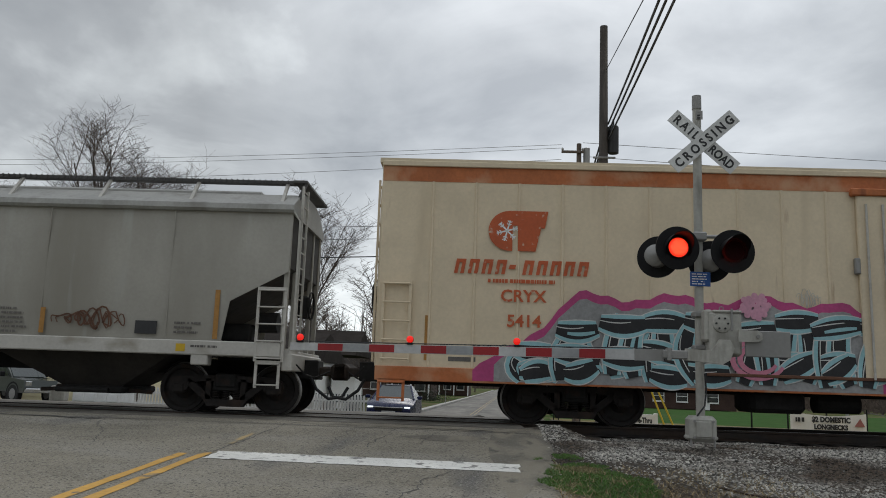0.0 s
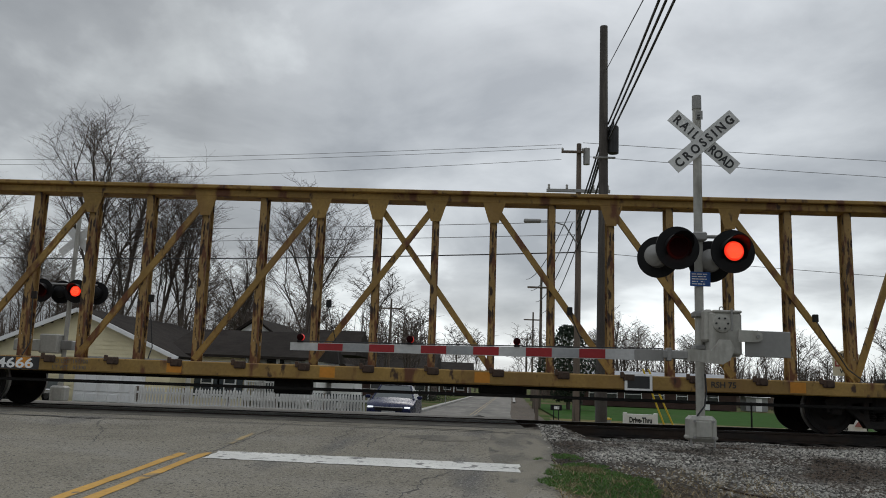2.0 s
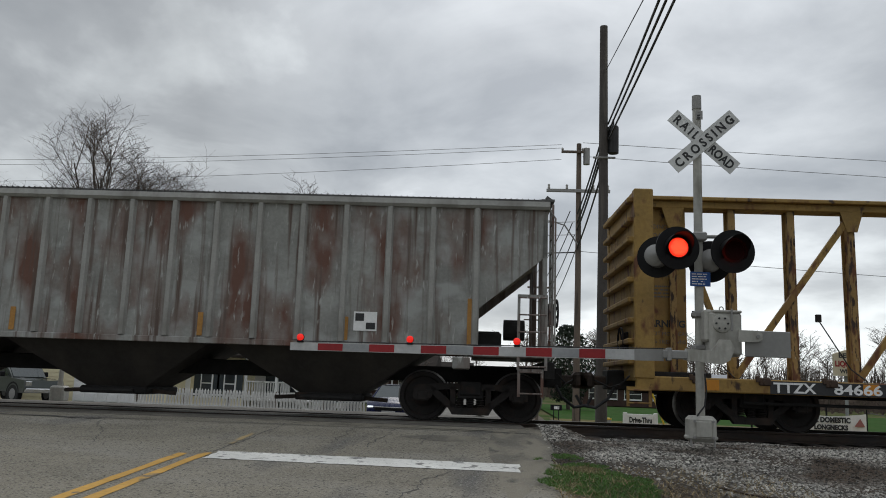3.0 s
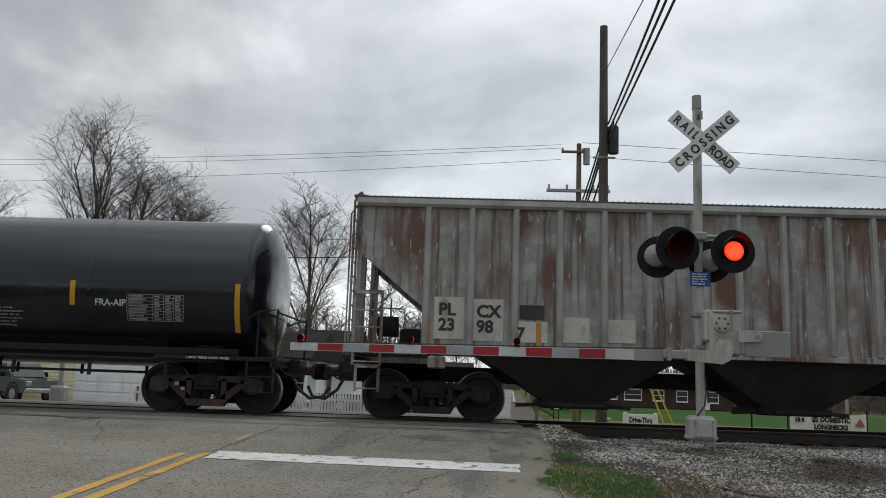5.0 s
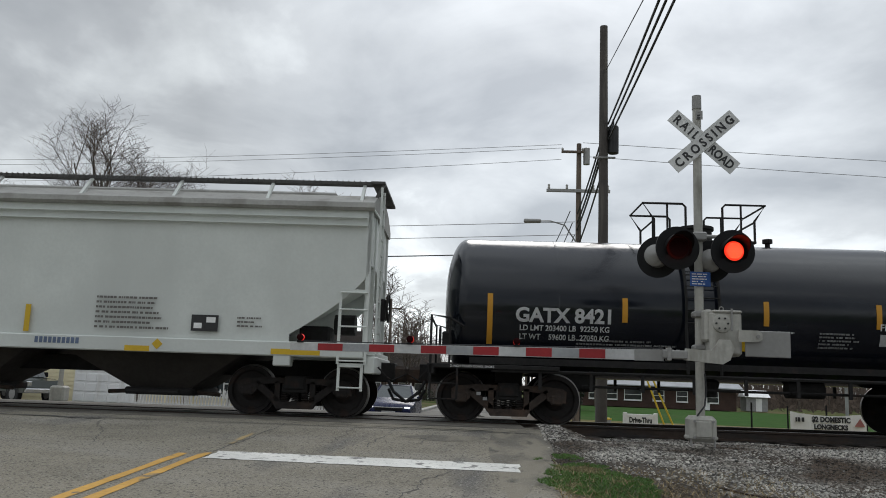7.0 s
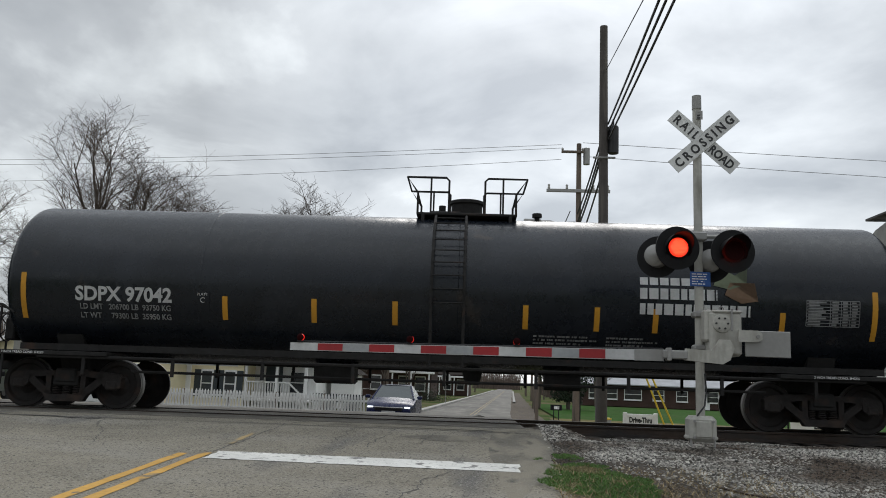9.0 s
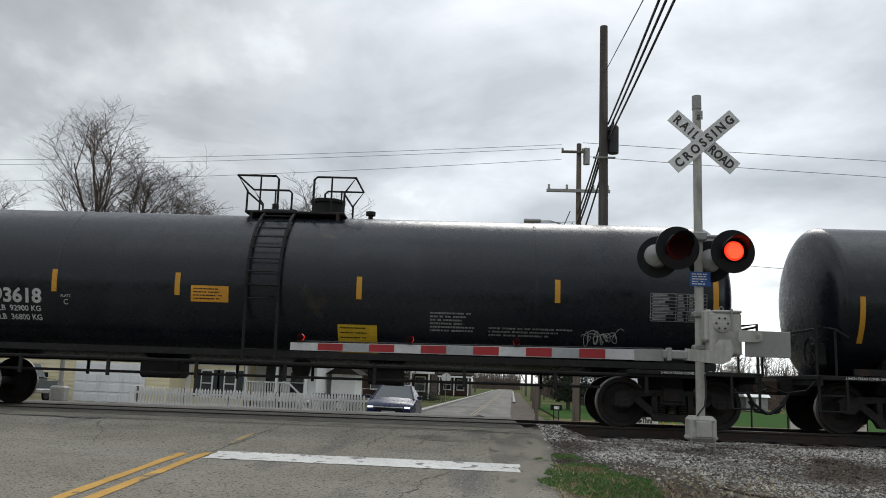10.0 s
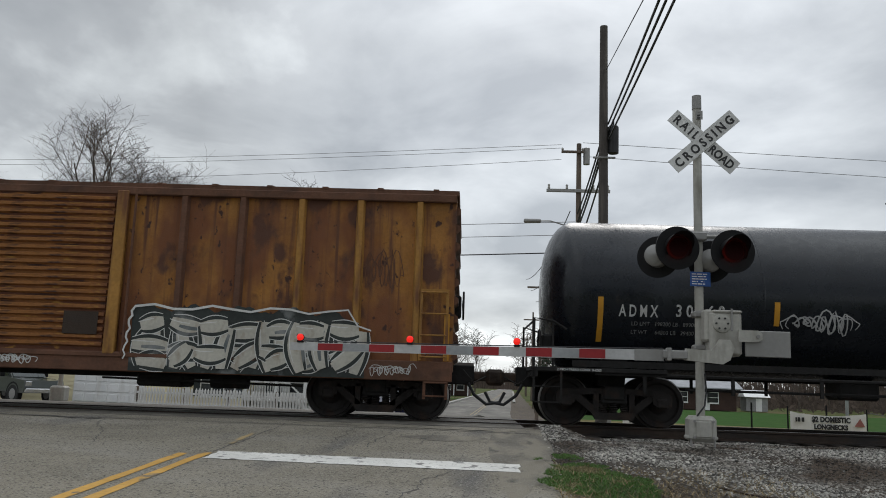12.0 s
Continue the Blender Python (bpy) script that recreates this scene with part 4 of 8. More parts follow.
wire("wire", catenary((3.2, 17, 6.3), (60, 26, 6.2), 0.5), 0.012, M_cablegrey, "thin grey overhead wire")
for dx in (0.0, 0.35):
    solid("guy_guard", Geo().tube([(6.75 - dx, 15.0, gz(7, 15)), (5.7 - dx * 0.6, 15.2, 1.5)], 0.035, 6), M_guy, "slanting yellow guy-wire guard", "guy guard", group="guy guards")


# ---- the train ----
SPEED = 15.51
CARS, WHEELS = [], []
WR = 0.457


def wheelset_mesh():
    g = Geo()
    for s in (-1, 1):
        prof = [(0.60, 0.09), (0.62, 0.14), (0.685, 0.2), (0.70, 0.33), (0.66, 0.40), (0.655, 0.485), (0.685, 0.487), (0.70, 0.462), (0.78, 0.455), (0.792, 0.44), (0.79, 0.375), (0.745, 0.345), (0.735, 0.21), (0.79, 0.14), (0.80, 0.085)]
        g.lathe([(s * a, r) for a, r in prof], 36, "y")
        g.lathe([(s * 0.80, 0.085), (s * 0.96, 0.085), (s * 0.97, 0.07), (s * 0.97, 0.0)], 14, "y")
        for k in range(3):
            w = 2 * math.pi * k / 3
            g.cyl((0.045 * math.cos(w), s * 0.965, 0.045 * math.sin(w)), (0.045 * math.cos(w), s * 0.99, 0.045 * math.sin(w)), 0.015, 6)
    g.cyl((0, -0.62, 0), (0, 0.62, 0), 0.085, 12)
    me = g.mesh("wheelset", 35)
    me.materials.append(M_wheel)
    me.materials.append(M_tread)
    for p in me.polygons:
        r = math.hypot(p.center.x, p.center.z)
        if r > 0.446:
            p.material_index = 1
    return me


def side_frame_mesh():
    g = Geo()
    y0, y1 = -0.07, 0.07
    g.prism([(-1.08, 0.60), (-1.0, 0.66), (-0.62, 0.70), (0.62, 0.70), (1.0, 0.66), (1.08, 0.60), (1.05, 0.54), (0.72, 0.56), (0.3, 0.60), (-0.3, 0.60), (-0.72, 0.56), (-1.05, 0.54)], y0, y1)
    for s in (-1, 1):
        g.beam((s * 0.74, 0.59), (s * 0.3, 0.24), 0.13, y0, y1)
        g.beam((s * 0.33, 0.64), (s * 0.33, 0.2), 0.1, y0, y1)
        g.prism([(s * 0.70, 0.58), (s * 1.07, 0.58), (s * 1.06, 0.40), (s * 0.99, 0.40), (s * 0.97, 0.50), (s * 0.81, 0.50), (s * 0.79, 0.40), (s * 0.72, 0.44)], y0 - 0.02, y1 + 0.02)
        g.cbox(s * 0.889 - 0.11, s * 0.889 + 0.11, y0 - 0.05, y1, 0.36, 0.54, 0.03)
    g.prism([(-0.42, 0.26), (0.42, 0.26), (0.34, 0.13), (-0.34, 0.13)], y0 - 0.01, y1 + 0.01)
    return g.mesh("side_frame")


ME_WHEELS, ME_FRAME = wheelset_mesh(), side_frame_mesh()
ME_FRAME_BROWN = ME_FRAME.copy()
ME_FRAME.materials.append(M_truck)
ME_FRAME_BROWN.materials.append(M_truckbrown)
spring = Geo()
for a in (-0.2, 0.0, 0.2):
    for k in range(7):
        spring.lathe([(0.26 + k * 0.032, 0.06), (0.272 + k * 0.032, 0.085), (0.286 + k * 0.032, 0.06)], 12, "z", (a, 0, 0))
ME_SPRING = spring.mesh("spring_group")
ME_SPRING.materials.append(M_truck)
ME_BOLSTER = Geo().cbox(-0.2, 0.2, -1.1, 1.1, 0.48, 0.74, 0.03).cbox(-0.24, 0.24, -1.07, -0.88, 0.42, 0.6, 0.02).cbox(-0.24, 0.24, 0.88, 1.07, 0.42, 0.6, 0.02).mesh("bolster")
ME_BOLSTER.materials.append(M_under)
ME_BRAKE = Geo().box(-0.36, -0.28, -0.7, 0.7, 0.34, 0.46).box(0.28, 0.36, -0.7, 0.7, 0.34, 0.46).cyl((-0.8, -0.3, 0.55), (0.8, -0.3, 0.55), 0.03, 6).mesh("brake_beam")
ME_BRAKE.materials.append(M_under)


def bogie(car, x, brown=False, marks=False):
    t = part("truck", ME_BOLSTER, None, car, "dark grimy two-axle freight truck", at=pose(x, 0, 0))
    for s in (-1, 1):
        part("side_frame", ME_FRAME_BROWN if brown else ME_FRAME, None, t, "rusty cast side frame" if brown else "", at=pose(0, s * 0.98, 0))
        part("spring", ME_SPRING, None, t, at=pose(0, s * 0.98, 0))
    part("brake_beam", ME_BRAKE, None, t)
    if marks:
        part("chalk_mark", Geo().box(-0.6, -0.52, -1.058, -1.052, 0.5, 0.56).box(-0.48, -0.4, -1.058, -1.052, 0.41, 0.47), M_letter_dim, t)
    for s in (-0.889, 0.889):
        w = part("wheelset", ME_WHEELS, None, t, "steel wheelset with bright rims", at=pose(s, 0, WR))
        WHEELS.append((w, s))
    return t


def coupler(car, x, s, sill=True):
    """Coupler, draft sill end, air hose and cut lever; s is the way out from the car."""
    c = part("coupler", Geo().cbox(min(x - s * 0.9, x + s * 0.55), max(x - s * 0.9, x + s * 0.55), -0.1, 0.1, 0.76, 0.94, 0.03).cbox(x + s * 0.52 - 0.17, x + s * 0.52 + 0.17, -0.2, 0.2, 0.68, 1.0, 0.06), M_truckbrown, car, "rusty knuckle coupler")
    if sill:
        part("draft_sill", Geo().cbox(min(x - s * 1.9, x + s * 0.12), max(x - s * 1.9, x + s * 0.12), -0.3, 0.3, 0.68, 1.06, 0.02), M_under, car)
    part("air_hose", Geo().tube([(x, -0.35, 0.72), (x + s * 0.12, -0.36, 0.5), (x + s * 0.36, -0.33, 0.32), (x + s * 0.62, -0.28, 0.36), (x + s * 0.72, -0.22, 0.55)], 0.032, 7), M_cable, c)
    part("cut_lever", Geo().tube([(x - s * 0.1, -1.35, 0.95), (x + s * 0.06, -1.3, 0.78), (x + s * 0.1, -0.5, 0.72), (x + s * 0.35, -0.2, 0.85)], 0.016, 5), M_under, c)
    return c


def ladder(car, x0, x1, y, z0, z1, n, material, name="ladder", r=0.015):
    frame_ = [(x0 - 0.025, z0), (x0 + 0.025, z0), (x0 + 0.025, z1 - 0.05), (x1 - 0.025, z1 - 0.05), (x1 - 0.025, z0), (x1 + 0.025, z0), (x1 + 0.025, z1), (x0 - 0.025, z1)]
    l = part(name, Geo().prism(frame_, y - 0.02, y + 0.02), material, car)
    me = Geo().cyl((x0, y - 0.03, 0), (x1, y - 0.03, 0), r, 6).mesh("rung")
    me.materials.append(material)
    for k in range(n):
        part("rung", me, None, l, at=pose(0, 0, z0 + 0.06 + (z1 - z0 - 0.12) * k / max(n - 1, 1)))
    return l


def end_ladder(car, x, y0, y1, z0, z1, n, material):
    l = part("end_ladder", Geo().box(x - 0.02, x + 0.02, y0 - 0.025, y0 + 0.025, z0, z1).box(x - 0.02, x + 0.02, y1 - 0.025, y1 + 0.025, z0, z1), material, car)
    me = Geo().cyl((x, y0, 0), (x, y1, 0), 0.014, 6).mesh("rung")
    me.materials.append(material)
    for k in range(n):
        part("rung", me, None, l, at=pose(0, 0, z0 + 0.08 + (z1 - z0 - 0.16) * k / max(n - 1, 1)))


def brake_wheel(car, x, y, z, s):
    w = part("brake_wheel", Geo().lathe([(x, 0.27), (x + s * 0.02, 0.285), (x + s * 0.04, 0.27), (x + s * 0.02, 0.255), (x, 0.27)], 24, "x", (0, y, z)), M_under, car, "spoked hand brake wheel")
    for k in range(5):
        a = 2 * math.pi * k / 5
        part("spoke", Geo().cyl((x, y, z), (x + s * 0.02, y + 0.27 * math.cos(a), z + 0.27 * math.sin(a)), 0.012, 5), M_under, w)
    part("brake_housing", Geo().cbox(min(x - s * 0.22, x - s * 0.02), max(x - s * 0.22, x - s * 0.02), y - 0.16, y + 0.16, z - 0.25, z + 0.18, 0.03), M_under, w)


def car_root(name, label, category, x0):
    c = thing(name, label, category, "cars of the freight train", at=TRACK @ pose(x0, 0, 0))
    CARS.append((c, x0))
    return c


def strip(car, x, y, z0, z1, w=0.09, material=None):
    part("reflector", Geo().box(x - w / 2, x + w / 2, y - 0.004, y + 0.001, z0, z1), material or M_reflector, car)


# -- tank cars --
def wrap(me, R, cz, lift):
    """Lays flat lettering onto the tank's round side."""
    for v in me.vertices:
        a = max(-0.98, min(0.98, (v.co.z - cz) / R))
        v.co.y = -(R * math.sqrt(1 - a * a)) - lift
    return me


def on_tank(ob, R, cz, lift=0.014):
    wrap(ob.data, R, cz, lift)
    return ob


def tank_strip(car, x, z0, z1, R, cz, w=0.1):
    n, g = 8, Geo()
    for i in range(n + 1):
        z = z0 + (z1 - z0) * i / n
        a = max(-0.98, min(0.98, (z - cz) / R))
        y = -R * math.sqrt(1 - a * a) - 0.006
        g.v += [(x - w / 2, y, z), (x + w / 2, y, z)]
    g.f = [(2 * i, 2 * i + 1, 2 * i + 3, 2 * i + 2) for i in range(n)]
    return part("reflector", g, M_reflector, car, "amber reflective strip")


def tank_car(label, L, R_end, trucks, rad, cz, material, top_x, seam=(), brown=False, wide_dome=True, head=0.42):
    mid_x = (L + R_end) / 2
    c = car_root("tank_car", label, "tank car", mid_x)
    a, b = L - mid_x, R_end - mid_x
    prof = []
    for k in range(11):
        w = math.pi / 2 * k / 10
        prof.append((a + head - head * math.cos(w), rad * math.sin(w) ** 0.78))
    body = prof + [(a + head + 0.05, rad)] + [(x, rad) for x in span(a + head + 0.8, b - head - 0.8, 12)] + [(b - head - 0.05, rad)] + [(-p[0] + a + b, p[1]) for p in prof[::-1]]
    part("tank_shell", Geo().lathe(body, 72, "x", (0, 0, cz)), material, c, "long black cylindrical tank", 50)
    for x in seam:
        part("weld_seam", Geo().lathe([(x - 0.02, rad + 0.001), (x - 0.01, rad + 0.006), (x + 0.01, rad + 0.006), (x + 0.02, rad + 0.001)], 72, "x", (0, 0, cz)), material, c)
    # underframe
    for s, e in ((-1, a), (1, b)):
        tx = trucks[0 if s < 0 else 1] - mid_x
        part("saddle", Geo().prism([(-1.1, cz - rad * 0.72), (-0.75, 0.74), (0.75, 0.74), (1.1, cz - rad * 0.72)], tx - 0.25, tx + 0.25, "x"), M_under, c)
        part("end_platform", Geo().cbox(min(tx - s * 0.9, e + s * 0.28), max(tx - s * 0.9, e + s * 0.28), -1.42, 1.42, 0.98, 1.06, 0.01).cbox(e + s * 0.2 - 0.06, e + s * 0.2 + 0.06, -1.42, 1.42, 0.86, 1.06, 0.02), M_under, c, "black steel end platform")
        rail = Geo()
        xx = e + s * 0.22
        rail.tube([(xx, -1.35, 1.06), (xx, -1.35, 1.95), (xx - s * 0.35, -1.35, 1.9), (xx - s * 0.6, -1.35, 1.75)], 0.026, 6)
        rail.tube([(xx, -1.35, 1.9), (xx, 1.35, 1.9)], 0.022, 6)
        rail.tube([(xx - s * 0.35, -1.35, 1.06), (xx - s * 0.35, -1.35, 1.9)], 0.022, 6)
        rail.tube([(xx, 1.35, 1.06), (xx, 1.35, 1.95), (xx - s * 0.5, 1.35, 1.8)], 0.026, 6)
        part("end_handrail", rail, M_under, c)
        step = Geo().box(xx - s * 0.5 - 0.02, xx - s * 0.5 + 0.02, -1.42, -1.38, 0.42, 1.0).box(xx - 0.02, xx + 0.02, -1.42, -1.38, 0.42, 1.0)
        for zz in (0.42, 0.7):
            step.cyl((xx - s * 0.5, -1.4, zz), (xx, -1.4, zz), 0.014, 5)
        part("sill_step", step, M_under, c)
        coupler(c, e + s * 0.35, s)
        bogie(c, tx, brown, marks=brown)
        words("2 INCH TREAD COND. SHOES", 0.06, M_letter_white, c, (tx + (-1.1 if s < 0 else -0.3), -1.424, 1.0))
    brake_wheel(c, a - 0.05, -0.75, 1.5, -1)
    part("side_skirt", Geo().box(a + 0.5, b - 0.5, -1.24, -1.19, 1.08, 1.2).box(a + 0.5, b - 0.5, 1.19, 1.24, 1.08, 1.2), M_under, c)
    for s in (-1, 1):
        part("side_pipe", Geo().cyl((a + 0.9, s * 1.36, 0.96), (b - 0.9, s * 1.36, 0.96), 0.032, 6), M_under, c)
        part("lower_pipe", Geo().cyl((a + 2.6, s * 1.1, 0.72), (b - 2.6, s * 1.1, 0.72), 0.026, 6), M_under, c)
        for k in range(9):
            x = a + 1.8 + (b - a - 3.6) * k / 8
            part("pipe_hanger", Geo().box(x - 0.03, x + 0.03, s * 1.36 - 0.02, s * 1.36 + 0.02, 0.64, 1.0).box(x - 0.03, x + 0.03, min(s * 1.05, s * 1.36), max(s * 1.05, s * 1.36), 0.7, 0.74), M_under, c)
    bx = top_x - mid_x
    part("bottom_outlet", Geo().lathe([(cz - rad - 0.28, 0.0), (cz - rad - 0.28, 0.14), (cz - rad - 0.05, 0.2), (cz - rad + 0.1, 0.24)], 16, "z", (bx + 0.2, 0, 0)), M_under, c)
    part("brake_gear", Geo().cbox(bx - 2.9, bx - 2.1, -0.5, 0.1, 0.62, 0.98, 0.05), M_under, c)
    part("air_reservoir", Geo().cyl((bx + 1.6, -0.3, 0.78), (bx + 2.3, -0.3, 0.78), 0.16, 12), M_under, c)
    # top platform and fittings
    zt = cz + rad
    part("top_platform", Geo().cbox(bx - 1.0, bx + 1.0, -0.66, 0.66, zt - 0.03, zt + 0.02, 0.01).box(bx - 0.9, bx - 0.84, -0.66, 0.66, zt - 0.2, zt - 0.02).box(bx + 0.84, bx + 0.9, -0.66, 0.66, zt - 0.2, zt - 0.02), M_under, c, "black top platform with railings")
    part("manway", Geo().lathe([(zt, 0.32), (zt + 0.3, 0.32), (zt + 0.32, 0.36), (zt + 0.38, 0.36), (zt + 0.42, 0.0)], 24, "z", (bx + (0.55 if wide_dome else 0.0), 0, 0)), M_under, c, smooth=30)
    part("valve", Geo().cyl((bx - 0.5, -0.2, zt), (bx - 0.5, -0.2, zt + 0.25), 0.07, 8).cyl((bx - 0.2, 0.1, zt), (bx - 0.2, 0.1, zt + 0.2), 0.09, 8).cbox(bx - 0.75, bx - 0.1, -0.35, 0.3, zt, zt + 0.12, 0.03), M_under, c)
    part("relief_valve", Geo().lathe([(zt - 0.02, 0.05), (zt + 0.1, 0.05), (zt + 0.1, 0.1), (zt + 0.18, 0.1), (zt + 0.2, 0.0)], 12, "z", (bx + 1.45, 0, 0)), M_under, c)
    for s in (-1, 1):
        r, tall = Geo(), zt + 0.74
        for yy in (-0.62, 0.62):
            r.tube([(bx + s * 0.98, yy, zt), (bx + s * 0.98, yy, zt + 0.42), (bx + s * 1.2, yy, tall), (bx + s * 0.42, yy, tall), (bx + s * 0.36, yy, tall - 0.06), (bx + s * 0.36, yy, zt)], 0.024, 6)
            r.tube([(bx + s * 0.72, yy, zt), (bx + s * 0.72, yy, tall)], 0.02, 6)
        r.tube([(bx + s * 1.2, -0.62, tall), (bx + s * 1.2, 0.62, tall)], 0.02, 6)
        r.tube([(bx + s * 0.98, -0.62, zt + 0.4), (bx + s * 0.98, 0.62, zt + 0.4)], 0.02, 6)
        part("top_railing", r, M_under, c)
    lad = Geo()
    arc = []
    for k in range(11):
        w = radians(78 - 90 * k / 10)
        arc.append(((rad + 0.09) * math.cos(w), cz + (rad + 0.09) * math.sin(w)))
    arc.append((1.5, 1.0))
    for sx in (-0.3, 0.3):
        lad.tube([(bx - 0.3 + sx, -p, q) for p, q in arc], 0.03, 6)
    l = part("side_ladder", lad, M_under, c, "black side ladder")
    for k in range(1, 12):
        p, q = arc[k] if k < 11 else (1.5, 1.2)
        part("rung", Geo().cyl((bx - 0.6, -p - 0.02, q), (bx, -p - 0.02, q), 0.014, 5), M_under, l)
    return c, mid_x


def tank_words(c, text, size, x, z, rad, cz, material=None, bold=0.0, wide=1.0):
    return on_tank(words(text, size, material or M_letter_white, c, (x, 0, z), bold=bold, wide=wide), rad, cz)


def tank_bars(c, x, z, w, n, rad, cz, seed, material=None, h=0.03, pitch=0.062):
    return on_tank(bars(c, material or M_letter_dim, x, 0, z, w, n, h, pitch, seed), rad, cz)


def tank_table(c, x, z, w, h, rad, cz, seed):
    """A stencilled inspection table: frame, rules and small entries."""
    rnd, g = random.Random(seed), Geo()
    t = 0.012
    for k in range(9):
        zz = z - h * k / 8
        g.box(x, x + w, -0.002, 0.001, zz - t / 2, zz + t / 2)
    for u in (0, 0.45, 0.65, 0.82, 1):
        for k in range(8):
            g.box(x + w * u - t / 2, x + w * u + t / 2, -0.002, 0.001, z - h * (k + 1) / 8, z - h * k / 8)
    for k in range(8):
        for u, v in ((0.03, 0.4), (0.48, 0.62), (0.68, 0.8), (0.85, 0.97)):
            g.box(x + w * u, x + w * (u + (v - u) * rnd.uniform(0.6, 1)), -0.002, 0.001, z - h * (k + 0.75) / 8, z - h * (k + 0.25) / 8)
    return on_tank(part("inspection_table", g, M_letter_dim, c, "white stencilled table"), rad, cz)


def decal(c, x0, x1, z0, z1, rad, cz, material, name, label, rows=0):
    n, g = 6, Geo()
    for i in range(n + 1):
        z = z0 + (z1 - z0) * i / n
        a = (z - cz) / rad
        g.v += [(x0, -rad * math.sqrt(1 - a * a) - 0.007, z), (x1, -rad * math.sqrt(1 - a * a) - 0.007, z)]
    g.f = [(2 * i, 2 * i + 1, 2 * i + 3, 2 * i + 2) for i in range(n)]
    d = part(name, g, material, c, label)
    if rows:
        on_tank(bars(d, M_letter_black, x0 + 0.05, 0, z1 - 0.07, (x1 - x0) * 0.85, rows, 0.02, (z1 - z0) / (rows + 1), 7), rad, cz, 0.013)
    return d


def tag_scrawl(seed, x, z, w, h, loops):
    """An unreadable looping sprayed scrawl."""
    rnd, pts, n = random.Random(seed), [], loops * 14
    a, b = rnd.uniform(0.6, 1.2), rnd.uniform(0, 6)
    for i in range(n):
        u = i / (n - 1)
        k = u * loops * 2 * math.pi
        pts.append((x + w * u + 0.5 * w / loops * math.sin(k + b) * (0.7 + 0.4 * a), z + h * (0.5 + 0.42 * math.cos(k * (1.0 if i % 37 < 25 else 1.5) + b) * (0.65 + 0.35 * math.sin(u * 7 + b)) + 0.08 * math.sin(k * 2.1))))
    return pts


def scrawl(c, material, seed, x, z, w, h, loops, y=None, rad=None, cz=None, thick=0.025):
    g = Geo().ribbon(tag_scrawl(seed, x, z, w, h, loops), thick, y if y is not None else 0.0)
    g.ribbon(tag_scrawl(seed + 100, x + w * 0.05, z + h * 0.1, w * 0.85, h * 0.8, loops + 1), thick * 0.9, (y if y is not None else 0.0) - 0.001)
    ob = part("sprayed_scrawl", g, material, c, "unreadable sprayed scrawl")
    return on_tank(ob, rad, cz, 0.012) if rad else ob


def common_tank(c, m, rad, cz, mark, number, mark_x, strips, weights, z, width, dim=None):
    fitted(tank_words(c, mark + " " + number, 0.36, mark_x - m, z, rad, cz, bold=0.012), width)
    fitted(tank_words(c, weights[0], 0.14, mark_x - m + 0.08, z - 0.16, rad, cz, dim or M_letter_white, bold=0.003), width * 0.94)
    fitted(tank_words(c, weights[1], 0.14, mark_x - m + 0.08, z - 0.32, rad, cz, dim or M_letter_white, bold=0.003), width * 0.94)
    for x, z0, z1 in strips:
        tank_strip(c, x - m, z0, z1, rad, cz)


# first black tank car
c, m = tank_car("glossy black tank car with white lettering and amber strips", -96.4, -81.3, (-94.88, -82.42), 1.49, 2.33, M_tank, -89.2, seam=(-4.3, 4.2), brown=True)
common_tank(c, m, 1.49, 2.33, "GATX", "67639", -94.76, [(-95.6, 1.5, 2.4), (-92.64, 1.9, 2.36), (-90.38, 1.9, 2.36), (-87.45, 1.9, 2.36), (-84.95, 1.92, 2.38), (-81.83, 1.5, 2.4)], ("LD LMT 191300 LB  86750 KG", "LT WT    71700 LB  32500 KG"), 1.93, 1.85)
tank_words(c, "FRA-AIP", 0.17, -84.52 - m, 1.93, 1.49, 2.33, bold=0.004)
tank_table(c, -83.91 - m, 2.15, 1.07, 0.48, 1.49, 2.33, 3)
tank_bars(c, -92.31 - m, 1.75, 1.95, 4, 1.49, 2.33, 11)
tank_bars(c, -88.65 - m, 1.82, 0.85, 7, 1.49, 2.33, 12, M_letter_white)
tank_bars(c, -86.67 - m, 1.82, 0.85, 6, 1.49, 2.33, 13)
decal(c, -89.1 - m, -88.7 - m, 1.12, 1.36, 1.49, 2.33, M_placard, "warning_decal", "yellow warning decal", 3)
# second black tank car
c, m = tank_car("shorter glossy black tank car with white lettering", -109.0, -97.95, (-107.75, -99.1), 1.37, 2.24, M_tank, -103.95, seam=(-3.4, 3.1), brown=True, wide_dome=False)
common_tank(c, m, 1.37, 2.24, "GATX", "8421", -107.67, [(-108.14, 1.45, 2.38), (-105.65, 1.91, 2.36), (-103.07, 1.92, 2.37), (-101.03, 1.92, 2.37), (-98.82, 1.48, 2.42)], ("LD LMT 203400 LB  92250 KG", "LT WT    59600 LB  27050 KG"), 1.88, 1.76)
tank_words(c, "FRA-AIP", 0.17, -101.02 - m, 1.9, 1.37, 2.24, bold=0.004)
tank_table(c, -100.44 - m, 2.07, 1.08, 0.5, 1.37, 2.24, 4)
tank_bars(c, -106.53 - m, 1.55, 2.0, 3, 1.37, 2.24, 14)
tank_bars(c, -103.35 - m, 1.8, 0.8, 7, 1.37, 2.24, 15, M_letter_white)
tank_bars(c, -102.1 - m, 1.8, 0.8, 5, 1.37, 2.24, 16)
decal(c, -103.78 - m, -103.4 - m, 1.46, 1.82, 1.37, 2.24, M_placard, "warning_decal", "yellow and white warning decal", 4)
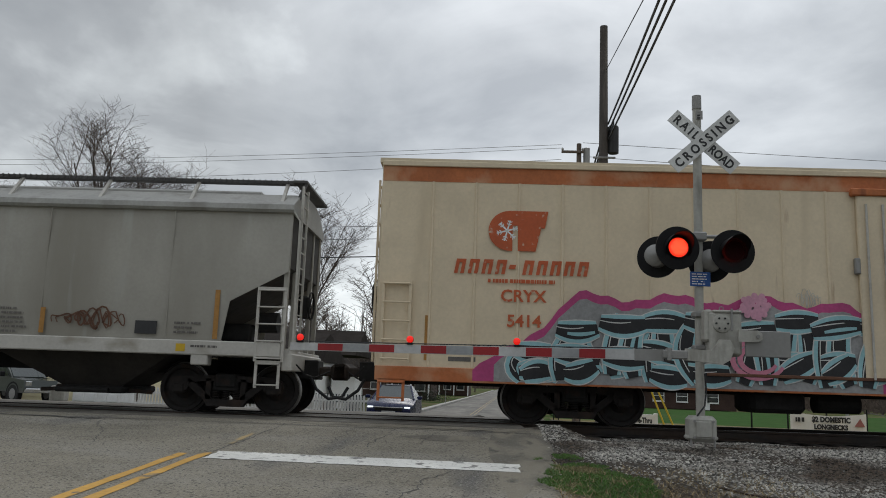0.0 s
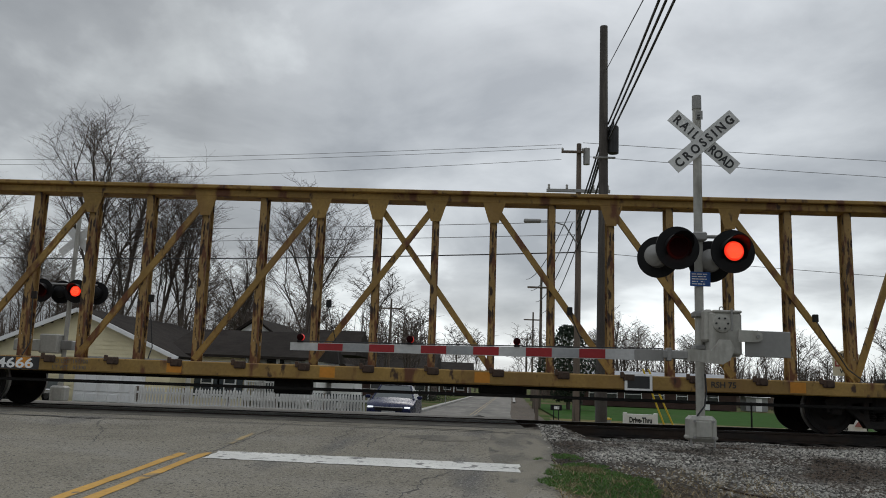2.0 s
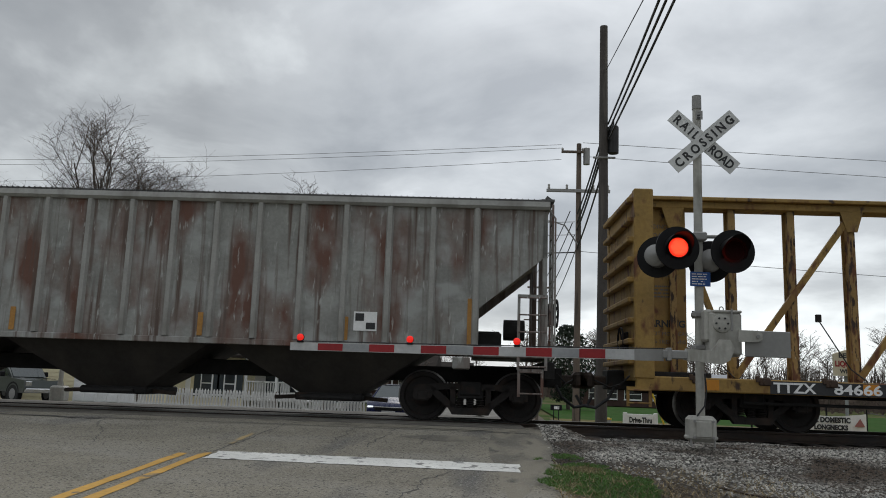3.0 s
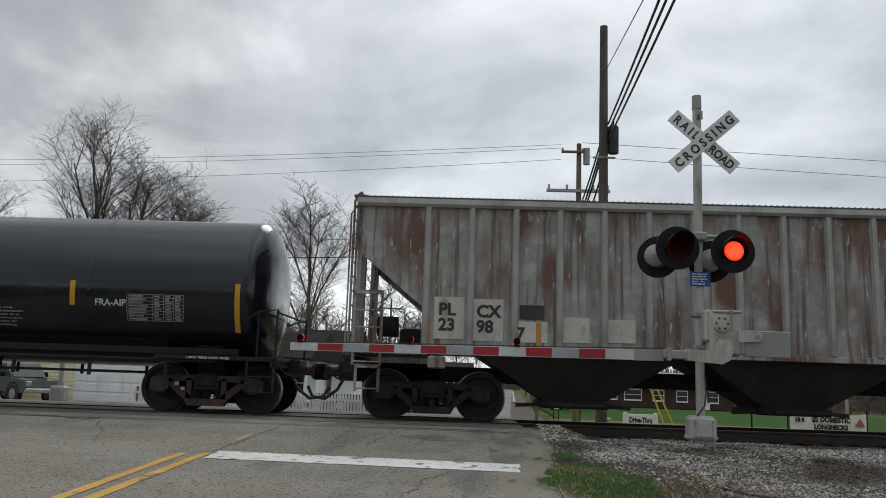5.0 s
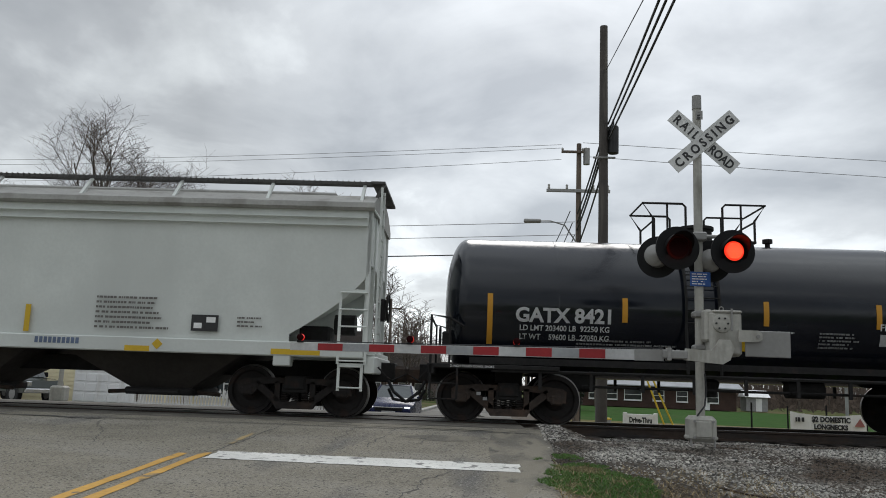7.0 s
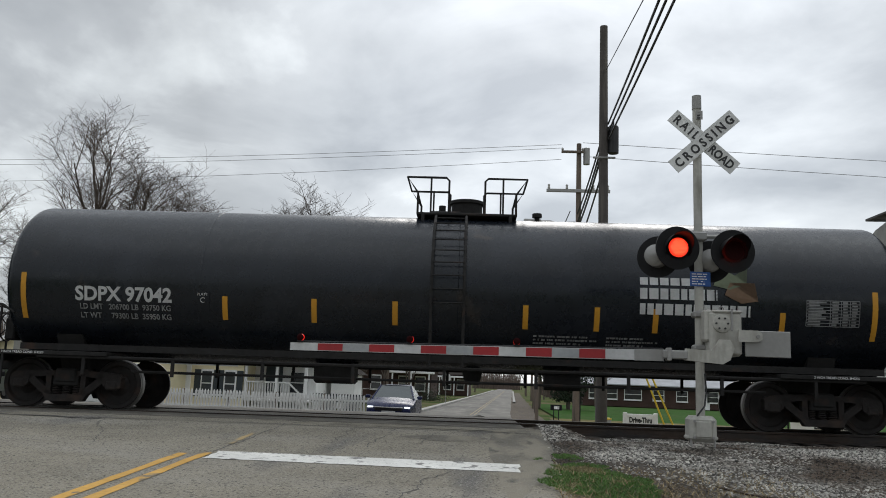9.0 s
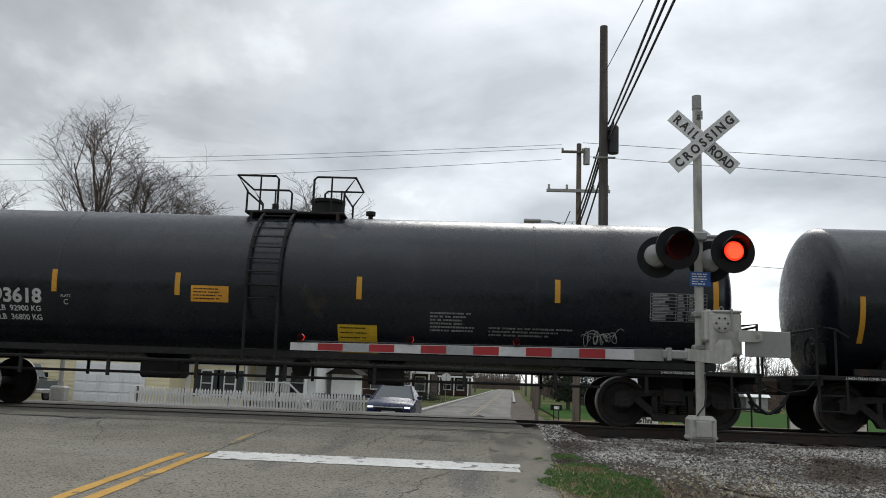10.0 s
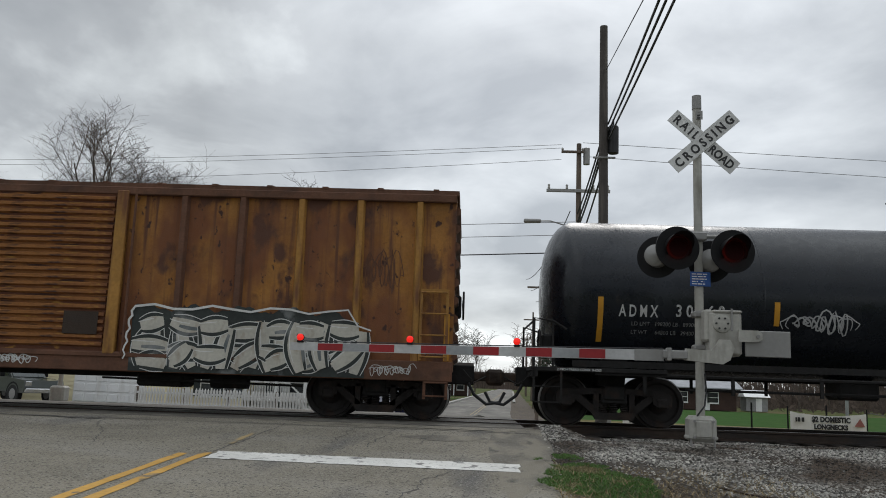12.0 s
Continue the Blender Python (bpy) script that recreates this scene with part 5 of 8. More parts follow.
decal(c, -101.0 - m, -100.5 - m, 1.62, 1.83, 1.37, 2.24, M_letter_dim, "blank_panel", "pale painted-over panel")
decal(c, -99.4 - m, -98.95 - m, 1.87, 1.98, 1.37, 2.24, M_letter_white, "blank_panel", "white painted-over strip")
# third: dull black tank with a two-colour emblem
c, m = tank_car("dull black tank car with white words and beige emblem", -148.5, -131.45, (-147.15, -133.0), 1.53, 2.49, M_tankold, -139.65, seam=(-4.6, 0.2, 4.4), wide_dome=False, head=0.36)
common_tank(c, m, 1.53, 2.49, "SDPX", "97042", -146.93, [(-147.92, 1.66, 2.5), (-144.1, 1.73, 2.16), (-142.43, 1.73, 2.16), (-140.92, 1.73, 2.16), (-138.51, 1.73, 2.16), (-137.2, 1.73, 2.16), (-136.13, 1.73, 2.16), (-133.84, 1.73, 2.16), (-132.19, 1.7, 2.58)], ("LD LMT   206700 LB  93750 KG", "LT WT     79300 LB  35950 KG"), 2.02, 1.83, M_letter_dim)
decal(c, -144.65 - m, -144.39 - m, 2.0, 2.27, 1.53, 2.49, M_tankold, "plate_code", "small white framed code")
tank_words(c, "PLATE", 0.07, -144.62 - m, 2.16, 1.53, 2.49)
tank_words(c, "C", 0.14, -144.57 - m, 2.03, 1.53, 2.49)
g = Geo()
rnd = random.Random(5)
for k, (zz, w, h) in enumerate(((2.6, 1.25, 0.14), (2.34, 1.4, 0.2), (2.06, 2.0, 0.2))):
    x = -136.43 - m
    end = x + w
    while x < end:
        b = min(x + rnd.uniform(0.1, 0.17), end)
        g.box(x, b, -0.002, 0.001, zz, zz + h)
        x = b + 0.035
tagged(on_tank(part("emblem_wordmark", g, M_letter_white, c), 1.53, 2.49), "white wordmark of plain blocks", kind="stuff")
leaf = Geo().prism([(-135.1 - m, 2.62), (-134.95 - m, 2.95), (-134.7 - m, 2.82), (-134.45 - m, 2.98), (-134.5 - m, 2.66), (-134.8 - m, 2.55)], -0.002, 0.001)
on_tank(part("emblem", leaf, surf("emblem_green", (0.1, 0.12, 0.07), 0.6), c, "pale green leaf emblem"), 1.53, 2.49, 0.024)
on_tank(part("emblem", Geo().prism([(-134.9 - m, 2.45), (-134.8 - m, 2.68), (-134.35 - m, 2.68), (-134.3 - m, 2.35), (-134.6 - m, 2.3)], -0.002, 0.001), surf("emblem_beige", (0.13, 0.075, 0.04), 0.6), c, "beige seed emblem"), 1.53, 2.49, 0.028)
tank_table(c, -133.42 - m, 2.4, 0.95, 0.46, 1.53, 2.49, 6)
tank_bars(c, -138.35 - m, 1.6, 1.2, 3, 1.53, 2.49, 17)
tank_bars(c, -137.0 - m, 1.6, 1.0, 4, 1.53, 2.49, 18)
# fourth
c, m = tank_car("matt black tank car with yellow placards", -166.85, -150.0, (-165.5, -151.25), 1.5, 2.47, M_tankold, -158.6, seam=(-4.4, 4.6), head=0.55)
common_tank(c, m, 1.5, 2.47, "TILX", "293618", -165.08, [(-166.16, 1.98, 2.87), (-162.86, 2.16, 2.58), (-160.52, 2.16, 2.58), (-157.11, 2.18, 2.6), (-153.44, 2.22, 2.65), (-150.55, 2.02, 2.92)], ("LD LMT  204900 LB  92900 KG", "LT WT     81100 LB  36800 KG"), 1.95, 1.99)
decal(c, -162.76 - m, -162.5 - m, 1.91, 2.15, 1.5, 2.47, M_tankold, "plate_code", "small white framed code")
tank_words(c, "PLATE", 0.07, -162.73 - m, 2.06, 1.5, 2.47)
tank_words(c, "C", 0.14, -162.68 - m, 1.93, 1.5, 2.47)
decal(c, -160.26 - m, -159.55 - m, 2.05, 2.35, 1.5, 2.47, surf("amber_decal", (0.6, 0.27, 0.02), 0.55), "placard", "amber placard with small print", 4)
decal(c, -157.51 - m, -156.77 - m, 1.2, 1.72, 1.5, 2.47, M_placard, "placard", "yellow warning placard", 5)
tank_bars(c, -155.78 - m, 1.96, 0.85, 6, 1.5, 2.47, 19)
tank_bars(c, -154.69 - m, 1.72, 1.6, 3, 1.5, 2.47, 20)
tank_table(c, -151.74 - m, 2.45, 1.02, 0.5, 1.5, 2.47, 7)
scrawl(c, M_letter_dim, 31, -152.95 - m, 1.45, 0.7, 0.35, 4, rad=1.5, cz=2.47, thick=0.015)
# fifth
M_spill = surf("white_spill_stain", (0.28, 0.29, 0.29), 0.7, layers=(((0.06, 0.06, 0.06), (9, 3, 1.2), 0.48, 0.6),))
c, m = tank_car("matt black tank car streaked with white spills", -184.65, -168.35, (-183.35, -169.54), 1.52, 2.49, M_tankold, -176.1, seam=(-4.2, 4.3), head=0.62)
fitted(tank_words(c, "A D M X", 0.3, -183.33 - m, 2.02, 1.52, 2.49, bold=0.006), 0.72)
fitted(tank_words(c, "3 0 9 6 0", 0.3, -182.31 - m, 2.04, 1.52, 2.49, bold=0.006), 0.88)
tank_words(c, "LD LMT   198200 LB   89900 KG", 0.1, -183.1 - m, 1.86, 1.52, 2.49, M_letter_dim)
tank_words(c, "LT WT     64800 LB   29400 KG", 0.1, -183.1 - m, 1.71, 1.52, 2.49, M_letter_dim)
for x, z0, z1 in ((-183.67, 1.55, 2.36), (-180.47, 1.92, 2.35), (-177.42, 1.88, 2.31), (-175.35, 1.9, 2.34), (-172.41, 1.98, 2.42), (-169.26, 1.54, 2.38)):
    tank_strip(c, x - m, z0, z1, 1.52, 2.49)
scrawl(c, M_letter_dim, 44, -180.34 - m, 1.75, 1.3, 0.5, 6, rad=1.52, cz=2.49, thick=0.03)
scrawl(c, M_letter_dim, 45, -172.4 - m, 1.75, 1.2, 0.45, 6, rad=1.52, cz=2.49, thick=0.03)
tank_table(c, -170.88 - m, 2.33, 1.15, 0.46, 1.52, 2.49, 8)
decal(c, -170.35 - m, -169.9 - m, 1.42, 1.62, 1.52, 2.49, M_letter_black, "notice", "black framed notice", 2)
dia = Geo().prism([(-169.58 - m, 1.27), (-169.41 - m, 1.45), (-169.24 - m, 1.27), (-169.41 - m, 1.09)], -0.002, 0.001)
pl = on_tank(part("hazard_placard", dia, M_red_refl, c, "red and white diamond hazard placard"), 1.52, 2.49, 0.016)
on_tank(words("1987", 0.11, M_letter_white, pl, (-169.54 - m, 0, 1.23), bold=0.003), 1.52, 2.49, 0.026)
rnd = random.Random(9)
for k in range(9):
    x, w = -177.1 - m + rnd.uniform(0, 1.7), rnd.uniform(0.05, 0.2)
    g, n, zl = Geo(), 10, rnd.uniform(2.4, 3.4)
    for i in range(n + 1):
        z = 3.9 - (3.9 - zl) * i / n
        a = (z - 2.49) / 1.52
        ww = w * (1 - 0.75 * i / n)
        g.v += [(x - ww / 2, -1.52 * math.sqrt(max(0, 1 - a * a)) - 0.005, z), (x + ww / 2, -1.52 * math.sqrt(max(0, 1 - a * a)) - 0.005, z)]
    g.f = [(2 * i, 2 * i + 1, 2 * i + 3, 2 * i + 2) for i in range(n)]
    part("spill", g, M_spill, c, "white dried spill")


# -- covered hoppers --
def hopper(label, L, R_end, trucks, material, sill_mat, style, ztop=4.45, zsh=3.82, zsill=1.3, cut=(1.2, 2.65, 2.0), bays=3):
    """A covered hopper car; cut: how far the open corner reaches in, and the heights of its slant."""
    mid_x = (L + R_end) / 2
    c = car_root("hopper_car", label, "hopper car", mid_x)
    a, b = L - mid_x, R_end - mid_x
    bulge = (lambda z: -(1.49 + 0.07 * math.sin(math.pi * min(1, max(0, (z - 1.2) / (zsh - 1.2)))))) if style == "smooth" else (lambda z: -1.5)
    run, z_hi, z_lo = cut
    for s in (1, -1):
        g, cols = Geo(), []
        xs = [a, a + 0.05, a + 0.08] + span(a + 0.12, a + run, 9) + [a + run + 0.001] + span(a + run + 0.5, b - run - 0.5, 24) + [b - run - 0.001] + span(b - run, b - 0.12, 9) + [b - 0.08, b - 0.05, b]

        def bottom(x):
            d = min(x - a, b - x)
            if d >= run:
                return zsill
            u = d / run
            if style == "round":
                u = u ** 0.7
            return z_hi + (z_lo - z_hi) * u
        nz = 9
        for x in xs:
            for i in range(nz):
                z = bottom(x) + (zsh - bottom(x)) * i / (nz - 1)
                g.v.append((x, s * bulge(z), z))
        for j in range(len(xs) - 1):
            for i in range(nz - 1):
                k = j * nz + i
                g.f.append((k, k + nz, k + nz + 1, k + 1))
        inner = Geo().add([(x, y * 0.985, z) for x, y, z in g.v], g.f)
        g.add(inner.v, inner.f)
        part("side_sheet", g, material, c, smooth=40)
    # roof and shoulders
    part("roof", Geo().prism([(-1.56, zsh - 0.05), (-1.6, zsh), (-1.58, zsh + 0.1), (-1.0, ztop - 0.22), (-0.5, ztop - 0.12), (0.5, ztop - 0.12), (1.0, ztop - 0.22), (1.58, zsh + 0.1), (1.6, zsh), (1.56, zsh - 0.05)], a - 0.03, b + 0.03, "x"), M_roofgrey, c)
    for s, e in ((-1, a), (1, b)):
        ins = e - s * 0.03
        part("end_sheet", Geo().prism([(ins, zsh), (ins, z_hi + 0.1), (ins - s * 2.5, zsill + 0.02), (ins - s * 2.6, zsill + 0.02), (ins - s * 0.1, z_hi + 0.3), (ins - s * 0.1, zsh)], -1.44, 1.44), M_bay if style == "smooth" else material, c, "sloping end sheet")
    # side sill
    for s in (-1, 1):
        part("side_sill", Geo().cbox(a + 0.05, b - 0.05, min(s * 1.5, s * 1.58), max(s * 1.5, s * 1.58), zsill - 0.24, zsill + 0.03, 0.02) if style != "ribbed" else Geo().cbox(a + 1.3, b - 1.3, min(s * 1.5, s * 1.55), max(s * 1.5, s * 1.55), zsill - 0.1, zsill + 0.01, 0.01), sill_mat, c, "pale side sill")
    # bays
    x0, x1 = trucks[0] - mid_x + 0.62, trucks[1] - mid_x - 0.62
    w = (x1 - x0) / bays
    for k in range(bays):
        p, q = x0 + k * w, x0 + (k + 1) * w
        mid_b = (p + q) / 2
        g = Geo()
        vs = [(p, -1.42, zsill), (q, -1.42, zsill), (q, 1.42, zsill), (p, 1.42, zsill), (mid_b - 0.55, -0.7, 0.42), (mid_b + 0.55, -0.7, 0.42), (mid_b + 0.55, 0.7, 0.42), (mid_b - 0.55, 0.7, 0.42)]
        g.add(vs, [(0, 1, 5, 4), (1, 2, 6, 5), (2, 3, 7, 6), (3, 0, 4, 7), (4, 5, 6, 7), (3, 2, 1, 0)])
        bay = part("hopper_bay", g, M_bay, c, "near-black discharge hopper")
        part("outlet_gate", Geo().cbox(mid_b - 0.65, mid_b + 0.65, -0.85, 0.85, 0.3, 0.44, 0.03).cyl((mid_b - 0.5, -1.1, 0.36), (mid_b + 0.5, -1.1, 0.36), 0.05, 8), M_under, bay)
        for q2 in (-1, 1):
            part("gate_crank", Geo().tube([(mid_b + q2 * 1.1, -0.5, 0.33), (mid_b + q2 * 0.6, -0.5, 0.36)], 0.04, 6), M_truckbrown, bay)
    part("center_sill", Geo().cbox(a + 0.2, b - 0.2, -0.3, 0.3, 0.72, 1.02, 0.02), M_under, c)
    # roof walkway with grating, hatches
    zr = ztop + (0.0 if style == "ribbed" else 0.02)
    for s in (-1, 1):
        walkw = Geo()
        for y in (-0.09, 0.0, 0.09):
            walkw.box(a - 0.1, b + 0.1, s * 0.98 + y - 0.012, s * 0.98 + y + 0.012, zr - 0.03, zr + 0.03)
        part("roof_walkway", walkw, M_grating, c, "open steel roof walkway")
        gr = Geo()
        n = int((b - a) / 0.11)
        for k in range(n):
            x = a - 0.1 + (b - a + 0.2) * k / n
            gr.box(x, x + 0.012, s * 0.98 - 0.13, s * 0.98 + 0.13, zr - 0.02, zr + 0.04)
        tagged(part("walkway_grating", gr, M_grating, c), kind="stuff")
    me = Geo().prism([(-1.5, zsh + 0.08), (-1.44, zsh + 0.08), (-0.93, zr), (-1.0, zr)], -0.03, 0.03, "x").mesh("walkway_bracket")
    me.materials.append(sill_mat)
    nb = int((b - a) / 1.75)
    for k in range(nb + 1):
        x = a + 0.25 + (b - a - 0.5) * k / nb
        part("walkway_bracket", me, None, c, at=pose(x, 0, 0))
        part("walkway_bracket", me, None, c, at=pose(x, 0, 0, 0, 0, 180))
    hatch = Geo().cbox(a + 0.9, b - 0.9, -0.42, 0.42, ztop - 0.14, ztop - 0.02, 0.03)
    part("trough_hatch", hatch, M_roofgrey, c)
    # ends: platform, posts, ladders, brake gear
    for s, e in ((-1, a), (1, b)):
        part("end_platform", Geo().cbox(min(e - s * 1.35, e + s * 0.1), max(e - s * 1.35, e + s * 0.1), -1.5, 1.5, zsill - 0.18, zsill - 0.1, 0.01), sill_mat, c)
        part("end_sill", Geo().cbox(min(e - s * 0.05, e + s * 0.15), max(e - s * 0.05, e + s * 0.15), -1.5, 1.5, 0.82, 1.14, 0.02), sill_mat if style != "ribbed" else M_under, c)
        for y in (-0.75, 0.75, -1.45, 1.45):
            part("end_post", Geo().cbox(e - s * 0.05 - 0.045, e - s * 0.05 + 0.045, y - 0.05, y + 0.05, zsill - 0.1, zsh, 0.01), material, c)
        ladder(c, min(e - s * 0.02, e - s * 0.52), max(e - s * 0.02, e - s * 0.52), -1.57, 0.98, 2.35, 5, sill_mat)
        st = ladder(c, min(e - s * 0.08, e - s * 0.5), max(e - s * 0.08, e - s * 0.5), -1.52, 0.5, 1.0, 2, sill_mat, "sill_step")
        end_ladder(c, e + s * 0.12, -1.25, -0.8, 1.2, ztop - 0.1, 11, sill_mat)
        part("grab_rail", Geo().tube([(e + s * 0.06, -1.5, 1.2), (e + s * 0.14, -1.5, 1.3), (e + s * 0.14, -1.5, zsh - 0.2), (e, -1.5, zsh)], 0.018, 6), sill_mat, c)
        part("walkway_end", Geo().cbox(min(e - s * 0.1, e + s * 0.16), max(e - s * 0.1, e + s * 0.16), -1.15, 1.15, zr - 0.02, zr + 0.03, 0.005), M_grating, c)
        part("end_bracket", Geo().beam((e, zsh + 0.3), (e + s * 0.14, zr - 0.02), 0.06, -1.12, -1.06), M_grating, c)
        coupler(c, e + s * 0.3, s)
        bogie(c, trucks[0 if s < 0 else 1] - mid_x)
        part("brake_cylinder", Geo().cyl((e - s * 0.75, -0.6, 1.75), (e - s * 0.35, -0.6, 1.75), 0.2, 16).cbox(min(e - s * 1.4, e - s * 0.8), max(e - s * 1.4, e - s * 0.8), -0.9, -0.3, 1.35, 1.7, 0.05), M_under, c)
        part("jacking_pad", Geo().cbox(e - s * 1.55 - 0.16, e - s * 1.55 + 0.16, -1.57, -1.3, zsill - 0.42, zsill - 0.2, 0.02), sill_mat, c)
    brake_wheel(c, b + 0.25, -0.6, 2.1, 1)
    return c, mid_x, a, b


def car_words(c, text, size, x, z, material, y=-1.565, bold=0.0, wide=1.0):
    return words(text, size, material, c, (x, y, z), bold=bold, wide=wide)


# grey smooth-sided hopper behind the refrigerator car
c, m, a, b = hopper("dusty grey smooth-sided covered hopper car with scrawled tags", -19.74, -3.33, (-18.25, -4.5), M_hopgrey, M_hopsill, "smooth")
fitted(car_words(c, "CRDX", 0.3, -18.24 - m, 2.39, M_letter_black, bold=0.014), 0.78)
fitted(car_words(c, "12608", 0.32, -18.22 - m, 2.01, M_letter_black, bold=0.014), 0.85)
part("plate_code", Geo().box(a + 2.67, a + 2.92, -1.566, -1.56, 2.22, 2.235).box(a + 2.67, a + 2.92, -1.566, -1.56, 1.985, 2.0).box(a + 2.67, a + 2.685, -1.566, -1.56, 2.0, 2.22).box(a + 2.905, a + 2.92, -1.566, -1.56, 2.0, 2.22), M_letter_dark, c, "small framed code")
car_words(c, "LD LMT 219700", 0.13, -18.15 - m, 1.62, M_letter_dark, y=-1.545)
car_words(c, "LT WT   66300", 0.13, -18.15 - m, 1.44, M_letter_dark, y=-1.53)
for x in (-18.33, -15.28, -12.68, -10.22, -7.87):
    strip(c, x - m, -1.572, 1.38, 1.85, material=M_reflector_old)
strip(c, -4.62 - m, -1.568, 1.36, 2.27, material=M_reflector_old)
bars(c, M_letter_dark, -8.98 - m, -1.553, 1.8, 0.85, 6, 0.04, 0.085, 21)
bars(c, M_letter_dark, -5.4 - m, -1.545, 1.62, 0.5, 3, 0.04, 0.085, 22)
part("data_panel", Geo().box(-6.12 - m, -5.72 - m, -1.568, -1.55, 1.42, 1.66), M_letter_black, c, "black and white data panel")
scrawl(c, M_rustsill, 71, -7.62 - m, 1.42, 1.25, 0.5, 5, y=-1.562, thick=0.035)
g = Geo()
for k in range(6):
    x = -12.25 - m + k * 0.52
    g.ribbon([(x + 0.3 * math.cos(w) * (1 - 0.1 * k % 2), 1.6 + 0.36 * math.sin(w)) for w in span(-0.6 - k * 0.2, 3.6, 16)], 0.03, -1.568)
    g.ribbon([(x - 0.2, 1.3), (x + 0.02, 1.55), (x + 0.22, 1.32)], 0.025, -1.568)
part("sprayed_scrawl", g, M_sprayblack, c, "large rounded black sprayed outline letters")
for x in (-9.15, -13.76):
    g = Geo()
    g.ribbon([(x - m + 0.13 * math.cos(w), 2.05 + 0.13 * math.sin(w)) for w in span(0, 6.29, 24)], 0.025, -1.57)
    g.ribbon([(x - m - 0.07, 1.98), (x - m + 0.07, 2.12)], 0.03, -1.57)
    g.ribbon([(x - m - 0.07, 2.12), (x - m + 0.07, 1.98)], 0.03, -1.57)
    part("round_symbol", g, M_red_refl, c, "round red crossed-tools symbol")
for x in (-17.35, -15.0, -12.63, -10.27, -7.92, -5.55):
    part("panel_seam", Geo().box(x - m - 0.008, x - m + 0.008, -1.561, -1.545, 1.35, 3.75), M_hopgrey, c)
part("yellow_tag", Geo().box(-5.32 - m, -5.15 - m, -1.586, -1.58, 1.12, 1.26), M_placard, c)
part("yellow_tag", Geo().box(-17.45 - m, -17.28 - m, -1.586, -1.58, 1.12, 1.26), M_placard, c)
bars(c, M_letter_dark, -5.05 - m, -1.582, 1.2, 0.7, 1, 0.04)

# two weathered ribbed hoppers
rib_me = None
for k, (lo, hi, tr) in enumerate(((-61.6, -45.06, (-60.1, -46.42)), (-79.63, -63.05, (-78.15, -64.55)))):
    c, m, a, b = hopper("weathered grey ribbed covered hopper car with rust stains", lo, hi, tr, M_hopold, M_hopold, "ribbed", ztop=4.22, zsh=4.0, zsill=1.38, cut=(1.35, 3.1, 2.0))
    if rib_me is None:
        rib_me = Geo().prism([(-0.07, -1.5), (-0.04, -1.57), (0.04, -1.57), (0.07, -1.5)], 1.4, 3.95, "z").mesh("rib")
        rib_me.materials.append(M_roofgrey)
    n = 18
    for i in range(n):
        x = a + 1.32 + (b - a - 2.64) * i / (n - 1)
        part("rib", rib_me, None, c, at=pose(x, 0, 0))
        part("rib", rib_me, None, c, at=pose(x, 0, 0, 0, 0, 180))
    for x in (a + 1.37, a + 3.4, a + 6.6, b - 6.4, b - 3.7):
        strip(c, x, -1.512 if x > a + 2 else -1.51, 1.42, 1.85, 0.1, M_reflector_old)
    strip(c, b - 1.4, -1.512, 1.4, 2.25, 0.12, M_reflector_old)
    if k == 0:
        d = part("data_panel", Geo().box(b - 3.55, b - 3.12, -1.515, -1.505, 1.6, 1.95), M_letter_white, c, "white data panel with black squares")
        part("print_block", Geo().box(b - 3.52, b - 3.36, -1.519, -1.515, 1.78, 1.92).box(b - 3.32, b - 3.15, -1.519, -1.515, 1.63, 1.75), M_letter_black, d)
    else:
        for x0, x1, z0, z1, t in ((1.48, 2.03, 1.5, 2.27, "PL\n23"), (2.18, 2.75, 1.48, 2.25, "CX\n98"), (2.91, 3.56, 1.48, 1.86, "7"), (3.75, 4.33, 1.5, 1.96, ""), (4.57, 5.16, 1.52, 1.94, "")):
            d = part("number_panel", Geo().box(a + x0, a + x1, -1.512, -1.502, z0, z1), M_patch_white, c, "white patch behind black numbers")
            for j, s in enumerate(t.split("\n")):
                if s:
                    words(s, 0.31, M_letter_black, d, (a + x0 + 0.08, -1.516, z1 - 0.33 - 0.28 * j), bold=0.012)
        part("dark_patch", Geo().box(a + 3.05, a + 3.5, -1.512, -1.503, 1.9, 2.16), M_letter_black, c, "black painted-over patch")

# pale grey hopper with a long smooth side
c, m, a, b = hopper("clean pale grey smooth covered hopper car", -130.8, -110.38, (-129.4, -111.76), M_hoplight, M_hoplight, "round", ztop=4.47, zsh=3.9, zsill=1.33, cut=(1.45, 2.75, 1.5), bays=4)
bars(c, M_letter_dark, b - 5.08, -1.553, 2.06, 1.45, 7, 0.04, 0.092, 41)
d = part("data_panel", Geo().box(b - 3.27, b - 2.77, -1.556, -1.548, 1.5, 1.8), M_letter_black, c, "black data panel")
part("print_block", Geo().box(b - 3.22, b - 3.07, -1.56, -1.556, 1.55, 1.65).box(b - 2.99, b - 2.82, -1.56, -1.556, 1.66, 1.76), M_letter_white, d)
bars(c, M_letter_dark, b - 2.42, -1.55, 1.75, 0.5, 3, 0.03, 0.075, 42)
part("yellow_tag", Geo().box(b - 4.46, b - 4.0, -1.587, -1.58, 1.1, 1.2), M_placard, c)
part("yellow_tag", Geo().prism([(b - 3.96, 1.24), (b - 3.86, 1.34), (b - 3.76, 1.24), (b - 3.86, 1.14)], -1.587, -1.58), M_placard, c)
part("yellow_tag", Geo().box(b - 1.75, b - 0.85, -1.587, -1.58, 1.12, 1.22), M_placard, c)
